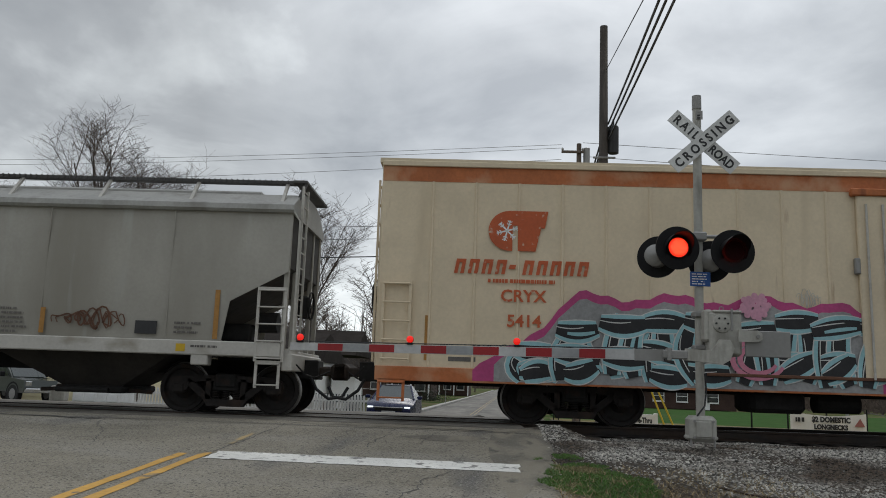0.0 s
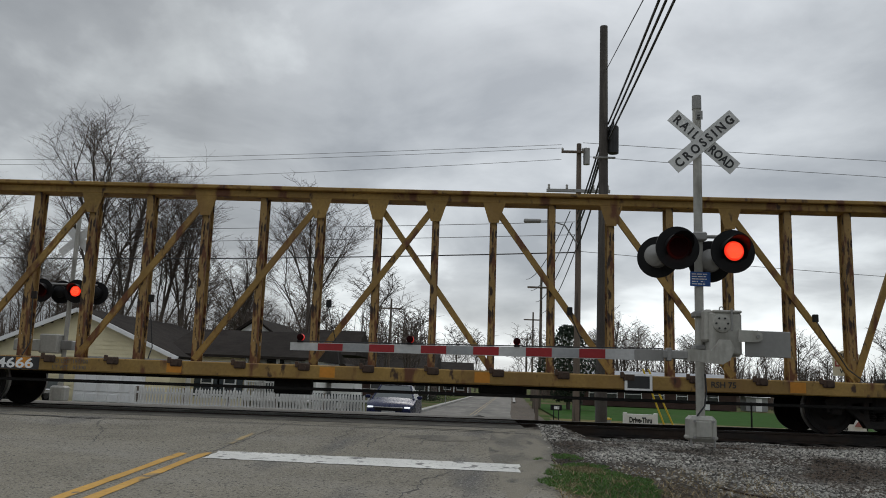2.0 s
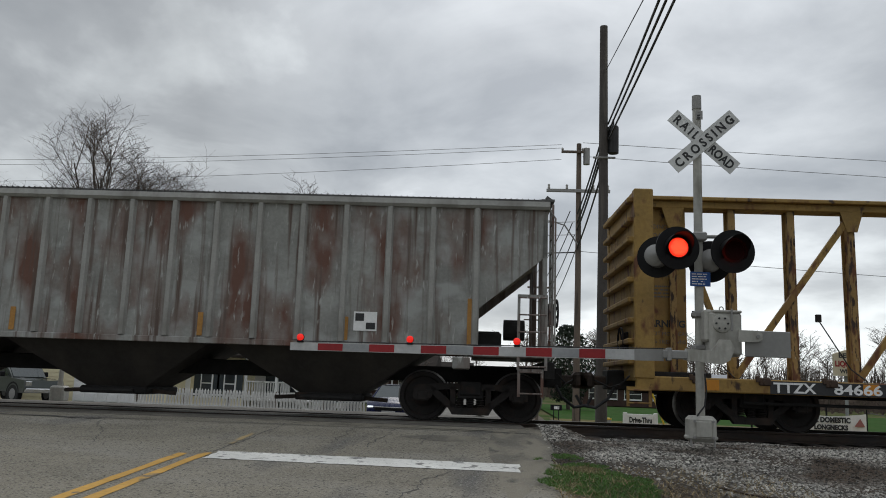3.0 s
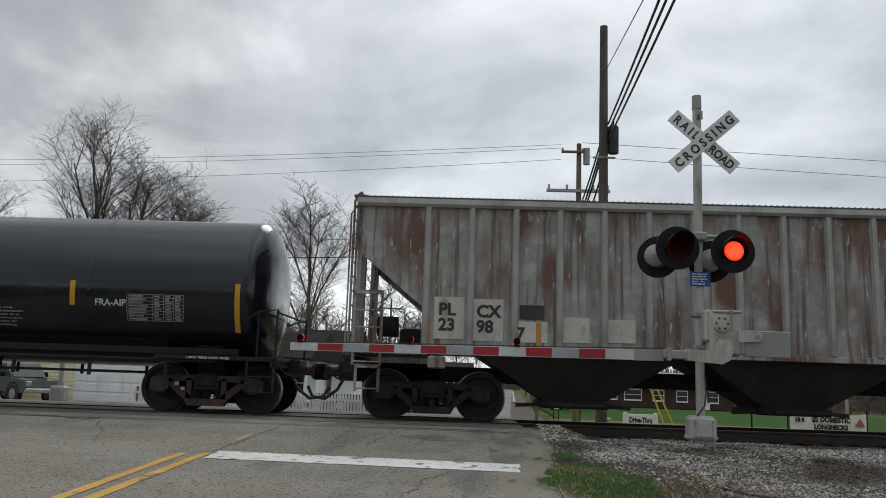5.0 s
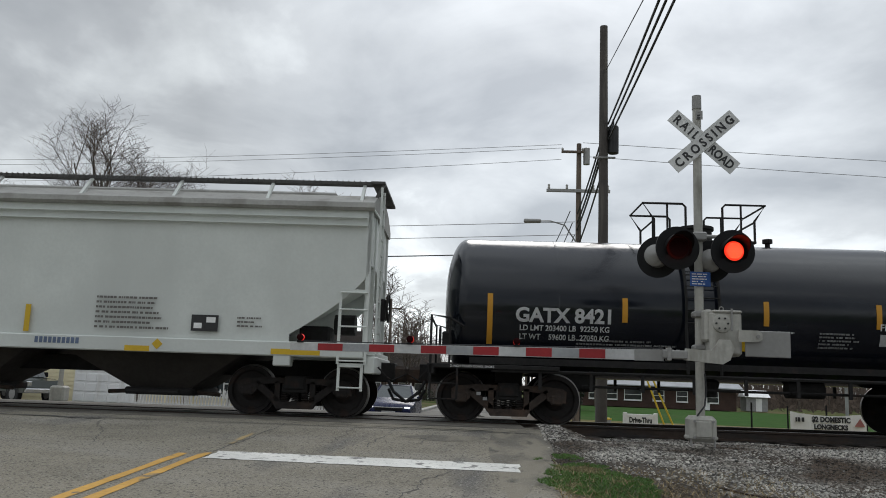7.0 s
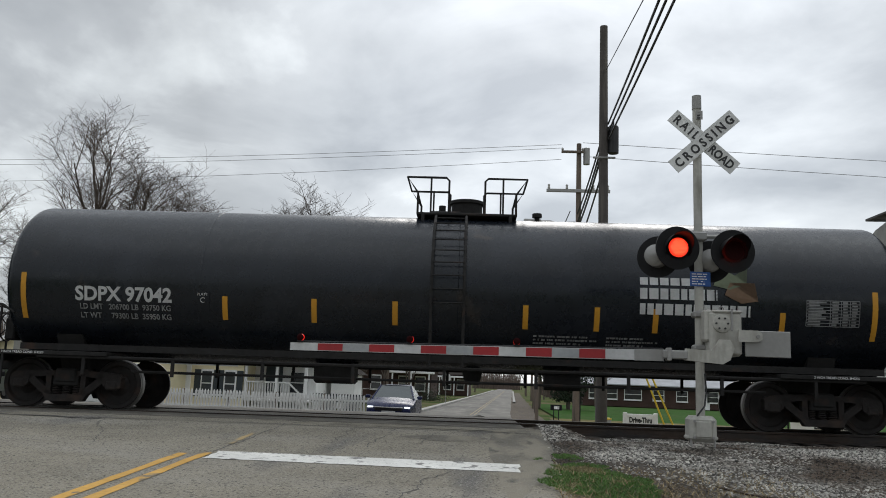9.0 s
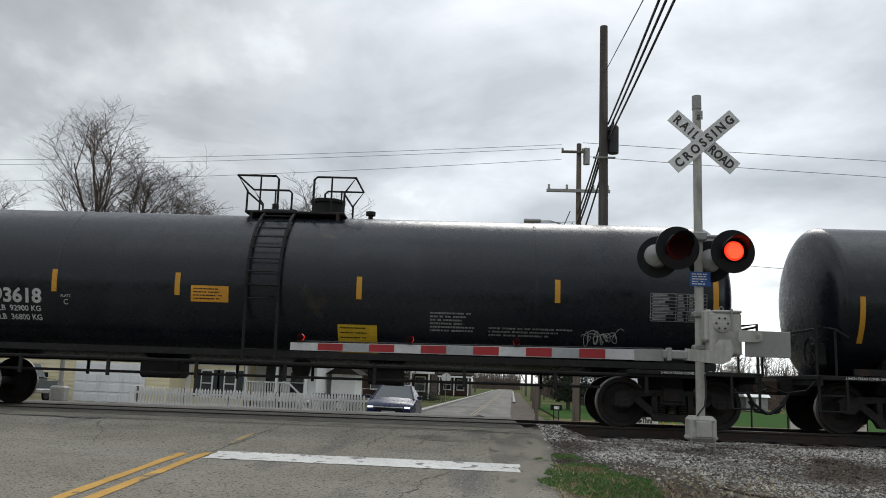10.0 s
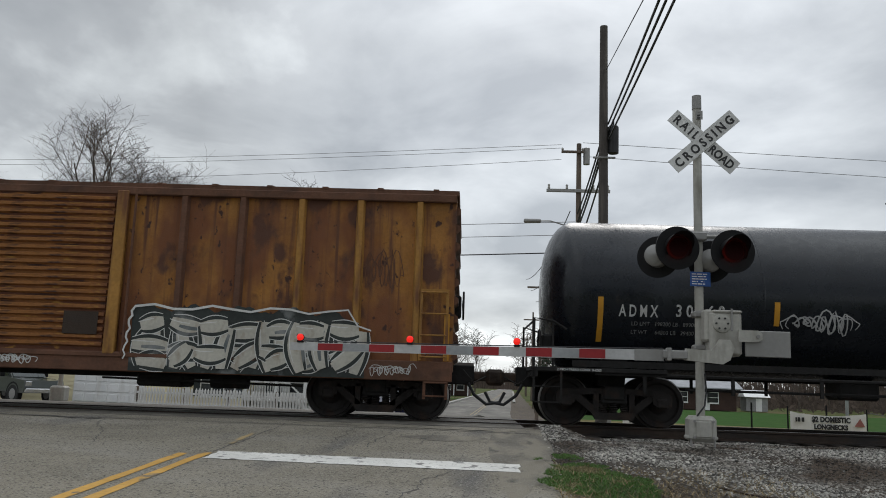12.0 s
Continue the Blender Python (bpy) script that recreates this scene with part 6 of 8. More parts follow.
for x in (b - 6.4, b - 10.5, b - 15.0):
    part("yellow_tag", Geo().box(x, x + 0.1, -1.562, -1.555, 1.4, 1.9), M_placard, c)
bl = Geo()
x = b - 6.15
for k in range(10):
    bl.box(x + k * 0.085, x + k * 0.085 + 0.06, -1.587, -1.58, 1.2, 1.31)
part("side_wordmark", bl, surf("slate_blue_print", (0.12, 0.16, 0.25), 0.6), c, "slate blue wordmark as plain blocks")
for z in (3.55, 3.7):
    part("eave_rib", Geo().box(a + 0.1, b - 0.1, -1.575, -1.52, z, z + 0.02), M_hoplight, c)


# -- centre-beam flat car --
L, R_end = -43.85, -21.5
m = (L + R_end) / 2
c = car_root("centerbeam_car", "rusty yellow empty centre-beam lumber flat car", "flat car", m + 0.42)
a, b = L - m, R_end - m
for s in (-1, 1):
    part("side_sill", Geo().cbox(a, b, min(s * 1.3, s * 1.42), max(s * 1.3, s * 1.42), 0.69, 0.95, 0.02), M_yellowcar, c, "rusty yellow side sill")
part("deck", Geo().cbox(a, b, -1.3, 1.3, 0.86, 0.94, 0.01), M_yellowcar, c)
part("center_sill", Geo().cbox(a + 0.3, b - 0.3, -0.28, 0.28, 0.63, 0.86, 0.02), M_under, c)
part("train_line", Geo().cyl((a + 2, -1.2, 0.52), (b - 2, -1.2, 0.5), 0.03, 6), M_under, c)
part("brake_gear", Geo().cbox(1.5, 2.4, -0.9, -0.3, 0.5, 0.72, 0.05), M_under, c)
part("air_reservoir", Geo().cyl((-2.4, -0.7, 0.55), (-1.7, -0.7, 0.55), 0.16, 12), M_under, c)
part("top_chord", Geo().cbox(a + 0.25, b - 0.25, -0.32, 0.32, 4.5, 4.58, 0.015).cbox(a + 0.3, b - 0.3, -0.22, 0.22, 4.36, 4.5, 0.01), M_yellowcar, c, "rusty yellow top chord")
me_tie = Geo().cbox(-0.11, 0.11, -1.45, -1.4, 0.84, 0.98, 0.02).cbox(-0.16, -0.1, -1.46, -1.4, 0.9, 1.01, 0.01).cyl((0.0, -1.47, 0.9), (0.0, -1.42, 0.9), 0.045, 10).mesh("tie_down")
me_tie.materials.append(M_truckbrown)
n_post = 18
px = [-42.83 - m + 1.1888 * i for i in range(n_post)]
me_cpost = Geo().prism([(-0.07, -0.15), (0.07, -0.15), (0.07, -0.12), (0.022, -0.12), (0.022, 0.12), (0.07, 0.12), (0.07, 0.15), (-0.07, 0.15), (-0.07, 0.12), (-0.022, 0.12), (-0.022, -0.12), (-0.07, -0.12)], 0.94, 4.36, "z").mesh("post")
me_cpost.materials.append(M_yellowpost)
for i, x in enumerate(px):
    part("post", me_cpost, None, c, "rusted yellow upright post", at=pose(x, 0, 0))
    part("tie_down", me_tie, None, c, at=pose(x + 0.1, 0, 0))
BRACES = [(k - 2, k) for k in (9, 7, 5, 3)] + [(k + 2, k) for k in (8, 10, 12, 14)] + [(1, 0), (16, 17)]
for n, (low, high) in enumerate(BRACES):
    back = 0.06 if high == 8 else 0.0
    part("brace", Geo().beam((px[low], 1.0), (px[high], 4.3), 0.12, -0.19 + back, -0.12 + back), M_yellowcar, c, "yellow diagonal brace")
    part("gusset", Geo().prism([(px[high] - 0.24, 4.4), (px[high] + 0.24, 4.4), (px[high] + 0.1, 3.95), (px[high] - 0.1, 3.95)], -0.215, -0.201), M_yellowcar, c)
for s, e in ((-1, a), (1, b)):
    bk = part("bulkhead", Geo().cbox(min(e, e - s * 0.12), max(e, e - s * 0.12), -1.4, 1.4, 0.9, 4.44, 0.02), M_yellowcar, c, "rusty yellow end bulkhead")
    part("bulkhead_column", Geo().cbox(min(e + s * 0.02, e - s * 0.34), max(e + s * 0.02, e - s * 0.34), -1.44, -1.24, 0.9, 4.44, 0.02), M_yellowcar, bk)
    part("bulkhead_column", Geo().cbox(min(e + s * 0.02, e - s * 0.34), max(e + s * 0.02, e - s * 0.34), 1.24, 1.44, 0.9, 4.44, 0.02), M_yellowcar, bk)
    for k in range(9):
        z = 1.15 + k * 0.38
        part("bulkhead_rib", Geo().cbox(min(e, e + s * 0.13), max(e, e + s * 0.13), -1.36, 1.36, z, z + 0.1, 0.02), M_yellowcar, bk)
    pan = part("end_panel", Geo().cbox(min(e - s * 0.12, e - s * 1.3), max(e - s * 0.12, e - s * 1.3), -0.06, 0.06, 0.94, 4.4, 0.01), M_yellowcar, c, "yellow end web panel with faded instructions")
    x0 = min(e - s * 0.3, e - s * 1.2)
    words("WARNING", 0.19, M_letter_black, pan, (x0 + 0.05, -0.065, 1.95), bold=0.006)
    for j, t in enumerate(("DO NOT MOVE CAR", "UNLESS TIEDOWNS", "ARE SECURED")):
        words(t, 0.105, M_letter_dark, pan, (x0 + 0.05, -0.065, 1.78 - j * 0.16))
    words("SAFETY FIRST", 0.13, M_letter_dark, pan, (x0 + 0.03, -0.065, 2.95))
    for j, t in enumerate(("LOADING AND", "UNLOADING", "INSTRUCTIONS")):
        words(t, 0.12, M_letter_dark, pan, (x0 + 0.1, -0.065, 3.95 - j * 0.18))
    bars(pan, M_letter_dark, x0 + 0.15, -0.065, 3.5, 0.6, 4, 0.03, 0.07, 51)
    bars(pan, M_letter_dark, x0 + 0.1, -0.065, 2.75, 0.7, 4, 0.03, 0.07, 52)
    coupler(c, e + s * 0.2, s)
    bogie(c, (-41.64 if s < 0 else -23.74) - m)
    ladder(c, e - s * 0.05 - 0.2, e - s * 0.05 + 0.2, -1.43, 0.4, 0.75, 2, M_yellowcar, "sill_step")
brake_wheel(c, a - 0.1, -0.6, 1.6, -1)
sp = -1.424
part("number_panel", Geo().box(-41.45 - m, -39.35 - m, sp, sp + 0.003, 0.7, 0.93), M_letter_black, c, "black panel with white number")
fitted(words("TTZX", 0.25, M_letter_white, c, (-41.39 - m, sp - 0.003, 0.73), bold=0.006), 0.76)
fitted(words("84666", 0.25, M_letter_white, c, (-40.32 - m, sp - 0.003, 0.73), bold=0.006), 0.86)
words("RSH 75", 0.15, M_letter_black, c, (-27.0 - m, sp - 0.001, 0.78), bold=0.003)
words("LD LMT 193700", 0.1, M_letter_dark, c, (-39.1 - m, sp - 0.001, 0.84))
words("LT WT   63300", 0.1, M_letter_dark, c, (-39.1 - m, sp - 0.001, 0.73))
d = part("data_panel", Geo().cbox(-28.55 - m, -28.05 - m, sp - 0.02, sp, 0.68, 0.98, 0.005), M_letter_white, c, "white and black data panel")
part("print_block", Geo().box(-28.5 - m, -28.1 - m, sp - 0.023, sp - 0.02, 0.72, 0.94), M_letter_black, d)
for x in span(-42.5, -22.6, 8):
    part("reflector", Geo().box(x - m - 0.14, x - m + 0.14, sp - 0.001, sp + 0.002, 0.73, 0.92), surf("bright_amber_patch", (0.55, 0.22, 0.02), 0.6, vary=0.1), c)
rnd = random.Random(3)
for k in range(7):
    x = rnd.choice(px) + 0.3
    part("strap", Geo().tube([(x, -0.45, 2.2), (x + 0.35, -1.0, 1.2), (x + 0.45, -1.4, 0.97)], 0.012, 4).cbox(x - 0.02, x + 0.08, -0.5, -0.42, 2.1, 2.25, 0.01), M_under, c)


# -- refrigerator car --
L, R_end = -2.3, 17.3
m = (L + R_end) / 2
c = car_root("refrigerator_car", "cream insulated refrigerator boxcar with orange bands and graffiti", "boxcar", m + 0.63)
a, b = L - m, R_end - m
part("body", Geo().cbox(a, b, -1.5, 1.5, 0.95, 4.8, 0.03), M_cream, c, "cream steel body")
part("roof", Geo().prism([(-1.53, 4.8), (-1.53, 4.89), (-0.6, 5.0), (0.6, 5.0), (1.53, 4.89), (1.53, 4.8)], a - 0.05, b + 0.05, "x"), M_cream, c)
for s in (-1, 1):
    part("upper_band", Geo().box(a + 0.02, b - 0.02, min(s * 1.5, s * 1.506), max(s * 1.5, s * 1.506), 4.45, 4.74), M_orange, c, "faded orange band below the roof")
    part("roof_rail", Geo().cbox(a, b, min(s * 1.5, s * 1.545), max(s * 1.5, s * 1.545), 4.74, 4.84, 0.01), M_cream, c)
    part("side_sill", Geo().cbox(a + 0.02, b - 0.02, min(s * 1.49, s * 1.54), max(s * 1.49, s * 1.54), 0.72, 0.98, 0.01), M_orange, c, "orange side sill")
me = Geo().prism([(-0.03, -1.5), (-0.014, -1.526), (0.014, -1.526), (0.03, -1.5)], 0.98, 4.45, "z").mesh("panel_rib")
me.materials.append(M_cream)
k = 0
x = a + 0.98
while x < b - 0.5:
    if not (m + x > 6.35 and m + x < 9.9):
        part("panel_rib", me, None, c, at=pose(x, 0, 0))
    part("panel_rib", me, None, c, at=pose(x, 0, 0, 0, 0, 180))
    x += 0.81
dx0, dx1 = 6.5 - m, 9.7 - m
door = part("plug_door", Geo().cbox(dx0, dx1, -1.585, -1.5, 1.02, 4.38, 0.02), M_cream, c, "cream sliding plug door")
for x in (dx0 + 0.15, dx0 + 0.45, dx1 - 0.45, dx1 - 0.15):
    part("door_bar", Geo().cyl((x, -1.62, 1.0), (x, -1.62, 4.2), 0.022, 6), M_hopsill, door)
part("door_track", Geo().cbox(dx0 - 2.8, dx1 + 0.3, -1.6, -1.52, 0.98, 1.04, 0.01), M_rustsill, c)
part("door_hood", Geo().cbox(dx0 - 0.1, dx1 + 0.2, -1.63, -1.5, 4.36, 4.5, 0.02), M_orange, c)
part("latch", Geo().cbox(dx0 - 0.08, dx0 + 0.02, -1.6, -1.5, 2.9, 3.2, 0.02), M_galv, door)
for s, e in ((-1, a), (1, b)):
    ladder(c, min(e - s * 0.12, e - s * 0.62), max(e - s * 0.12, e - s * 0.62), -1.56, 1.05, 2.55, 5, M_cream)
    ladder(c, min(e - s * 0.1, e - s * 0.55), max(e - s * 0.1, e - s * 0.55), -1.52, 0.35, 0.75, 2, M_orange, "sill_step")
    end_ladder(c, e + s * 0.06, -1.3, -0.85, 1.05, 4.5, 10, M_cream)
    part("end_rib", Geo().cbox(min(e, e + s * 0.05), max(e, e + s * 0.05), -1.3, 1.3, 2.0, 2.12, 0.01).cbox(min(e, e + s * 0.05), max(e, e + s * 0.05), -1.3, 1.3, 3.2, 3.32, 0.01), M_cream, c)
    coupler(c, e + s * 0.3, s)
    bogie(c, (1.42 if s < 0 else 13.6) - m)
brake_wheel(c, a - 0.12, -0.7, 2.3, -1)
part("center_sill", Geo().cbox(a + 0.2, b - 0.2, -0.35, 0.35, 0.66, 0.95, 0.02), M_under, c)
part("underfloor_tank", Geo().cbox(4.6 - m, 5.6 - m, -1.2, -0.2, 0.35, 0.75, 0.08).cyl((5.9 - m, -0.8, 0.55), (6.7 - m, -0.8, 0.55), 0.18, 12), M_under, c)
for x in (-1.35, 4.4, 10.5):
    strip(c, x - m, -1.506, 1.1, 1.92, material=M_reflector_old)
part("stencil_box", Geo().box(-0.95 - m, -0.45 - m, -1.506, -1.502, 1.1, 1.18), M_letter_dark, c)
sy = -1.53
# orange emblem: a rounded block with a square tail and six-armed star, then a wordmark of plain slanted blocks
ex, ez = -0.24 - m, 3.54
em = [(ex + 0.37 + 0.42 * math.cos(w) * 0.95, ez + 0.38 * math.sin(w)) for w in span(math.pi / 2, 1.5 * math.pi, 14)]
part("emblem", Geo().prism(em + [(ex + 0.42, ez - 0.38), (ex + 0.42, ez + 0.1), (ex + 0.52, ez + 0.1), (ex + 0.52, ez - 0.38), (ex + 0.85, ez - 0.38), (ex + 0.95, ez + 0.06), (ex + 1.02, ez + 0.06), (ex + 1.08, ez + 0.38)], sy, sy + 0.004), M_letter_rust, c, "orange rounded emblem")
star = Geo()
for k in range(6):
    w = k * math.pi / 3 + 0.26
    cx, cz_ = ex + 0.32, ez + 0.0
    star.ribbon([(cx, cz_), (cx + 0.2 * math.cos(w), cz_ + 0.2 * math.sin(w))], 0.032, sy - 0.003)
    for q in (0.1, 0.15):
        px_, pz_ = cx + q * math.cos(w), cz_ + q * math.sin(w)
        for d_ in (-0.8, 0.8):
            star.ribbon([(px_, pz_), (px_ + 0.06 * math.cos(w + d_), pz_ + 0.06 * math.sin(w + d_))], 0.018, sy - 0.003)
part("emblem_star", star, M_letter_white, c, "white six-armed star")
g = Geo()
for k in range(10):
    if k == 4:
        g.prism([(-0.89 - m + 4 * 0.252, 2.82), (-0.77 - m + 4 * 0.252, 2.82), (-0.75 - m + 4 * 0.252, 2.9), (-0.87 - m + 4 * 0.252, 2.9)], sy, sy + 0.004)
        continue
    x = -0.89 - m + k * 0.252
    o = 0.19
    g.prism([(x, 2.72), (x + 0.065, 2.72), (x + 0.115, 2.99), (x + 0.05, 2.99)], sy, sy + 0.004)
    g.prism([(x + 0.115, 2.72), (x + 0.18, 2.72), (x + 0.23, 2.99), (x + 0.165, 2.99)], sy, sy + 0.004)
    g.prism([(x + 0.04, 2.92), (x + 0.19, 2.92), (x + 0.2, 2.99), (x + 0.05, 2.99)], sy - 0.001, sy + 0.003)
tagged(part("wordmark", g, M_letter_rust, c, "orange slanted wordmark as plain blocks"), kind="stuff")
bars(c, M_letter_rust, -0.26 - m, sy, 2.56, 1.5, 1, 0.07, 0.1, 61, "tag_line")
fitted(words("CRYX", 0.31, M_letter_rust, c, (-0.02 - m, sy, 2.22), bold=0.006), 0.84)
fitted(words("5414", 0.31, M_letter_rust, c, (0.1 - m, sy, 1.76), bold=0.006), 0.62)


def graffiti(c, x0, x1, z0, z1, y, seed, fill, edge, shade, back, letters, material_bg2=None, square=False, bold=1.0):
    """A sprayed mural: a wavy backing, then fat interlocking strokes outlined in a dark colour, then highlights."""
    rnd = random.Random(seed)
    n = 60
    top = [(x0 + (x1 - x0) * i / n, z0 + (z1 - z0) * (1.0 if square else 0.12 + 0.88 * min(1, i / n / 0.24) ** 1.2) * (1 - 0.35 * max(0, i / n - 0.85) / 0.15) + (z1 - z0) * (0.05 * math.sin(i * 0.5) + 0.02 * math.sin(i * 1.7))) for i in range(n + 1)]
    g = Geo()
    for (xa, za), (xb, zb) in zip(top, top[1:]):
        g.add([(xa, y, z0), (xb, y, z0), (xb, y, zb), (xa, y, za)], [(0, 1, 2, 3)])
    part("mural_backing", g, back, c, "sprayed background shape")
    if material_bg2:
        g = Geo()
        for (xa, za), (xb, zb) in zip(top[3:-3], top[4:-3]):
            g.add([(xa, y - 0.0015, z0), (xb, y - 0.0015, z0), (xb, y - 0.0015, zb - 0.16), (xa, y - 0.0015, za - 0.16)], [(0, 1, 2, 3)])
        part("mural_backing", g, material_bg2, c)
    out, inn, drk, hil = Geo(), Geo(), Geo(), Geo()
    step = (x1 - x0) / letters
    for k in range(letters):
        cx = x0 + (x1 - x0) * (0.02 if square else 0.1) + step * (0.96 if square else 0.9) * (k + 0.5)
        grow_up = 1.0 if square else min(1.0, 0.5 + 0.5 * k / letters / 0.16)
        tall = (z1 - z0) * grow_up
        for j in range(5):
            jig = lambda q: rnd.uniform(-q, q)
            if j < 2:
                u = (-0.27 if j == 0 else 0.27) * step
                p, q = (cx + u + jig(0.1), z0 + tall * (0.08 + jig(0.04))), (cx + u * 0.8 + jig(0.22), z0 + tall * (0.76 + jig(0.08)))
            elif j < 4:
                h = 0.7 if j == 2 else 0.34
                p, q = (cx - 0.45 * step + jig(0.08), z0 + tall * (h + jig(0.1))), (cx + 0.45 * step + jig(0.08), z0 + tall * (h + jig(0.1)))
            else:
                p, q = (cx - 0.3 * step, z0 + tall * 0.15), (cx + 0.35 * step + jig(0.1), z0 + tall * (0.3 + jig(0.2)))
            bow = rnd.uniform(-0.22, 0.22) * step
            pts = [(p[0] + (q[0] - p[0]) * w + bow * math.sin(w * 3.14) * (j < 2), p[1] + (q[1] - p[1]) * w + 0.35 * bow * math.sin(w * 3.14) * (j >= 2)) for w in span(0, 1, 10)]
            yy = y - 0.004 - 0.0022 * ((k * 5 + j) % 14)
            hil.ribbon(pts, 0.46 * bold, yy + 0.0006)
            out.ribbon(pts, 0.42 * bold, yy)
            drk.ribbon(pts, 0.27 * bold, yy - 0.0007)
            hil.ribbon([(p - 0.09, q + 0.06) for p, q in pts[1:8]], 0.02, yy - 0.0014)
            if (k + j) % 3 == 0:
                inn.ribbon([(p + 0.03, q - 0.04) for p, q in pts[2:9]], 0.07, yy - 0.0012)
    for name, geo, paint, label in (("mural_outline", out, edge, "outlines of unreadable sprayed letters"), ("mural_fill", inn, fill, "pale filled sprayed letters"), ("mural_shade", drk, shade, ""), ("mural_highlight", hil, M_spraywhite, "")):
        tagged(part(name, geo, paint, c, label), kind="stuff")


graffiti(c, -0.5 - m, 7.2 - m, 0.76, 2.36, -1.544, 12, M_skyblue, M_skyblue, M_sprayblack, M_pink, 9, M_spraygrey)
g = Geo()
for k in range(26):
    w, r = k * 2.4, 0.02 + 0.03 * math.sqrt(k)
    g.lathe([(-1.592, 0.0), (-1.59, 0.06)], 8, "y", (4.59 - m + r * 1.5 * math.cos(w), 0, 2.25 + r * 1.3 * math.sin(w)))
part("mural_flower", g, surf("pale_pink_spray", (0.6, 0.3, 0.4), 0.6), c, "pale pink sprayed blossom")
g = Geo()
for r in (0.42, 0.3):
    g.ribbon([(4.62 - m + r * 1.1 * math.cos(w), 1.3 + r * 0.8 * math.sin(w)) for w in span(0.3, 5.9, 26)], 0.1, -1.592)
part("mural_ring", g, surf("rose_spray", (0.55, 0.2, 0.28), 0.6), c, "rose sprayed ring")
scrawl(c, M_sprayblack, 81, -0.55 - m, 1.2, 1.1, 0.25, 6, y=-1.528, thick=0.022)
scrawl(c, M_sprayblack, 82, 0.0 - m, 0.95, 0.5, 0.2, 4, y=-1.53, thick=0.018)
scrawl(c, M_hopsill, 83, 5.4 - m, 2.2, 0.4, 0.45, 4, y=-1.528, thick=0.012)


# -- old boxcar --
L, R_end = -201.96, -186.36
m = (L + R_end) / 2
c = car_root("boxcar", "rusted mustard-brown boxcar with white and grey graffiti", "boxcar", m)
a, b = L - m, R_end - m
part("body", Geo().cbox(a, b, -1.42, 1.42, 0.9, 4.2, 0.02), M_brown, c, "rusted mustard steel body")
part("roof", Geo().prism([(-1.5, 4.18), (-1.5, 4.28), (-0.5, 4.42), (0.5, 4.42), (1.5, 4.28), (1.5, 4.18)], a - 0.04, b + 0.04, "x"), M_rustsill, c)
for k in range(15):
    x = a + 0.4 + k * (b - a - 0.8) / 14
    part("roof_seam", Geo().prism([(-1.51, 4.26), (-1.51, 4.3), (-0.5, 4.45), (0.5, 4.45), (1.51, 4.3), (1.51, 4.26)], x - 0.05, x + 0.05, "x"), M_rustsill, c)
for s in (-1, 1):
    part("top_chord", Geo().cbox(a, b, min(s * 1.42, s * 1.53), max(s * 1.42, s * 1.53), 4.05, 4.2, 0.015), M_rustsill, c)
    part("side_sill", Geo().cbox(a, b, min(s * 1.42, s * 1.53), max(s * 1.42, s * 1.53), 0.72, 1.08, 0.015), M_rustsill, c, "rusted side sill")
dx1, dx0 = -192.6 - m, -195.86 - m
me_post = Geo().prism([(-0.085, -1.42), (-0.05, -1.52), (0.05, -1.52), (0.085, -1.42)], 1.08, 4.05, "z").mesh("side_post")
me_post.materials.append(M_brownrib)
me_post_rust = me_post.copy()
me_post_rust.materials.clear()
me_post_rust.materials.append(M_rustsill)
for i in range(7):
    for x in (b - 0.69 - i * 1.12, a + 0.69 + i * 1.12):
        if x > dx1 + 0.05 or x < dx0 - 0.05:
            part("side_post", me_post if i < 3 else me_post_rust, None, c, at=pose(x, 0, 0))
        part("side_post", me_post, None, c, at=pose(x, 0, 0, 0, 0, 180))
door = part("door", Geo().cbox(dx0, dx1, -1.5, -1.42, 1.05, 4.1, 0.01), M_doorrust, c, "corrugated sliding door with peeling paint")
corr = Geo().prism([(-1.5, -0.05), (-1.555, -0.025), (-1.555, 0.025), (-1.5, 0.05)], dx0 + 0.12, dx1 - 0.25, "x").mesh("door_corrugation")
corr.materials.append(M_doorrust)
for k in range(21):
    part("door_corrugation", corr, None, door, at=pose(0, 0, 1.2 + k * 0.138))
part("door_edge", Geo().cbox(dx1 - 0.22, dx1, -1.56, -1.42, 1.02, 4.12, 0.015), M_brownrib, door, "mustard door edge post")
part("door_rod", Geo().cyl((dx1 + 0.15, -1.55, 1.0), (dx1 + 0.15, -1.55, 4.05), 0.025, 6), M_rustsill, door)
part("door_track", Geo().cbox(dx0 - 0.3, dx1 + 3.2, -1.56, -1.42, 0.98, 1.06, 0.01), M_rustsill, c)
part("dark_patch", Geo().box(dx1 - 1.0, dx1 - 0.35, -1.563, -1.556, 1.38, 1.8), M_rail, door, "rust-brown painted-over patch")
for s, e in ((-1, a), (1, b)):
    for k in range(9):
        z = 1.2 + k * 0.34
        part("end_corrugation", Geo().prism([(e, z - 0.1), (e + s * 0.075, z - 0.04), (e + s * 0.075, z + 0.04), (e, z + 0.1)], -1.36, 1.36), M_rustsill, c)
    ladder(c, min(e - s * 0.12, e - s * 0.6), max(e - s * 0.12, e - s * 0.6), -1.55, 1.1, 2.4, 4, M_brownrib)
    ladder(c, min(e - s * 0.1, e - s * 0.5), max(e - s * 0.1, e - s * 0.5), -1.5, 0.4, 0.76, 2, M_rustsill, "sill_step")
    coupler(c, e + s * 0.3, s)
    bogie(c, (-200.5 if s < 0 else -187.79) - m)
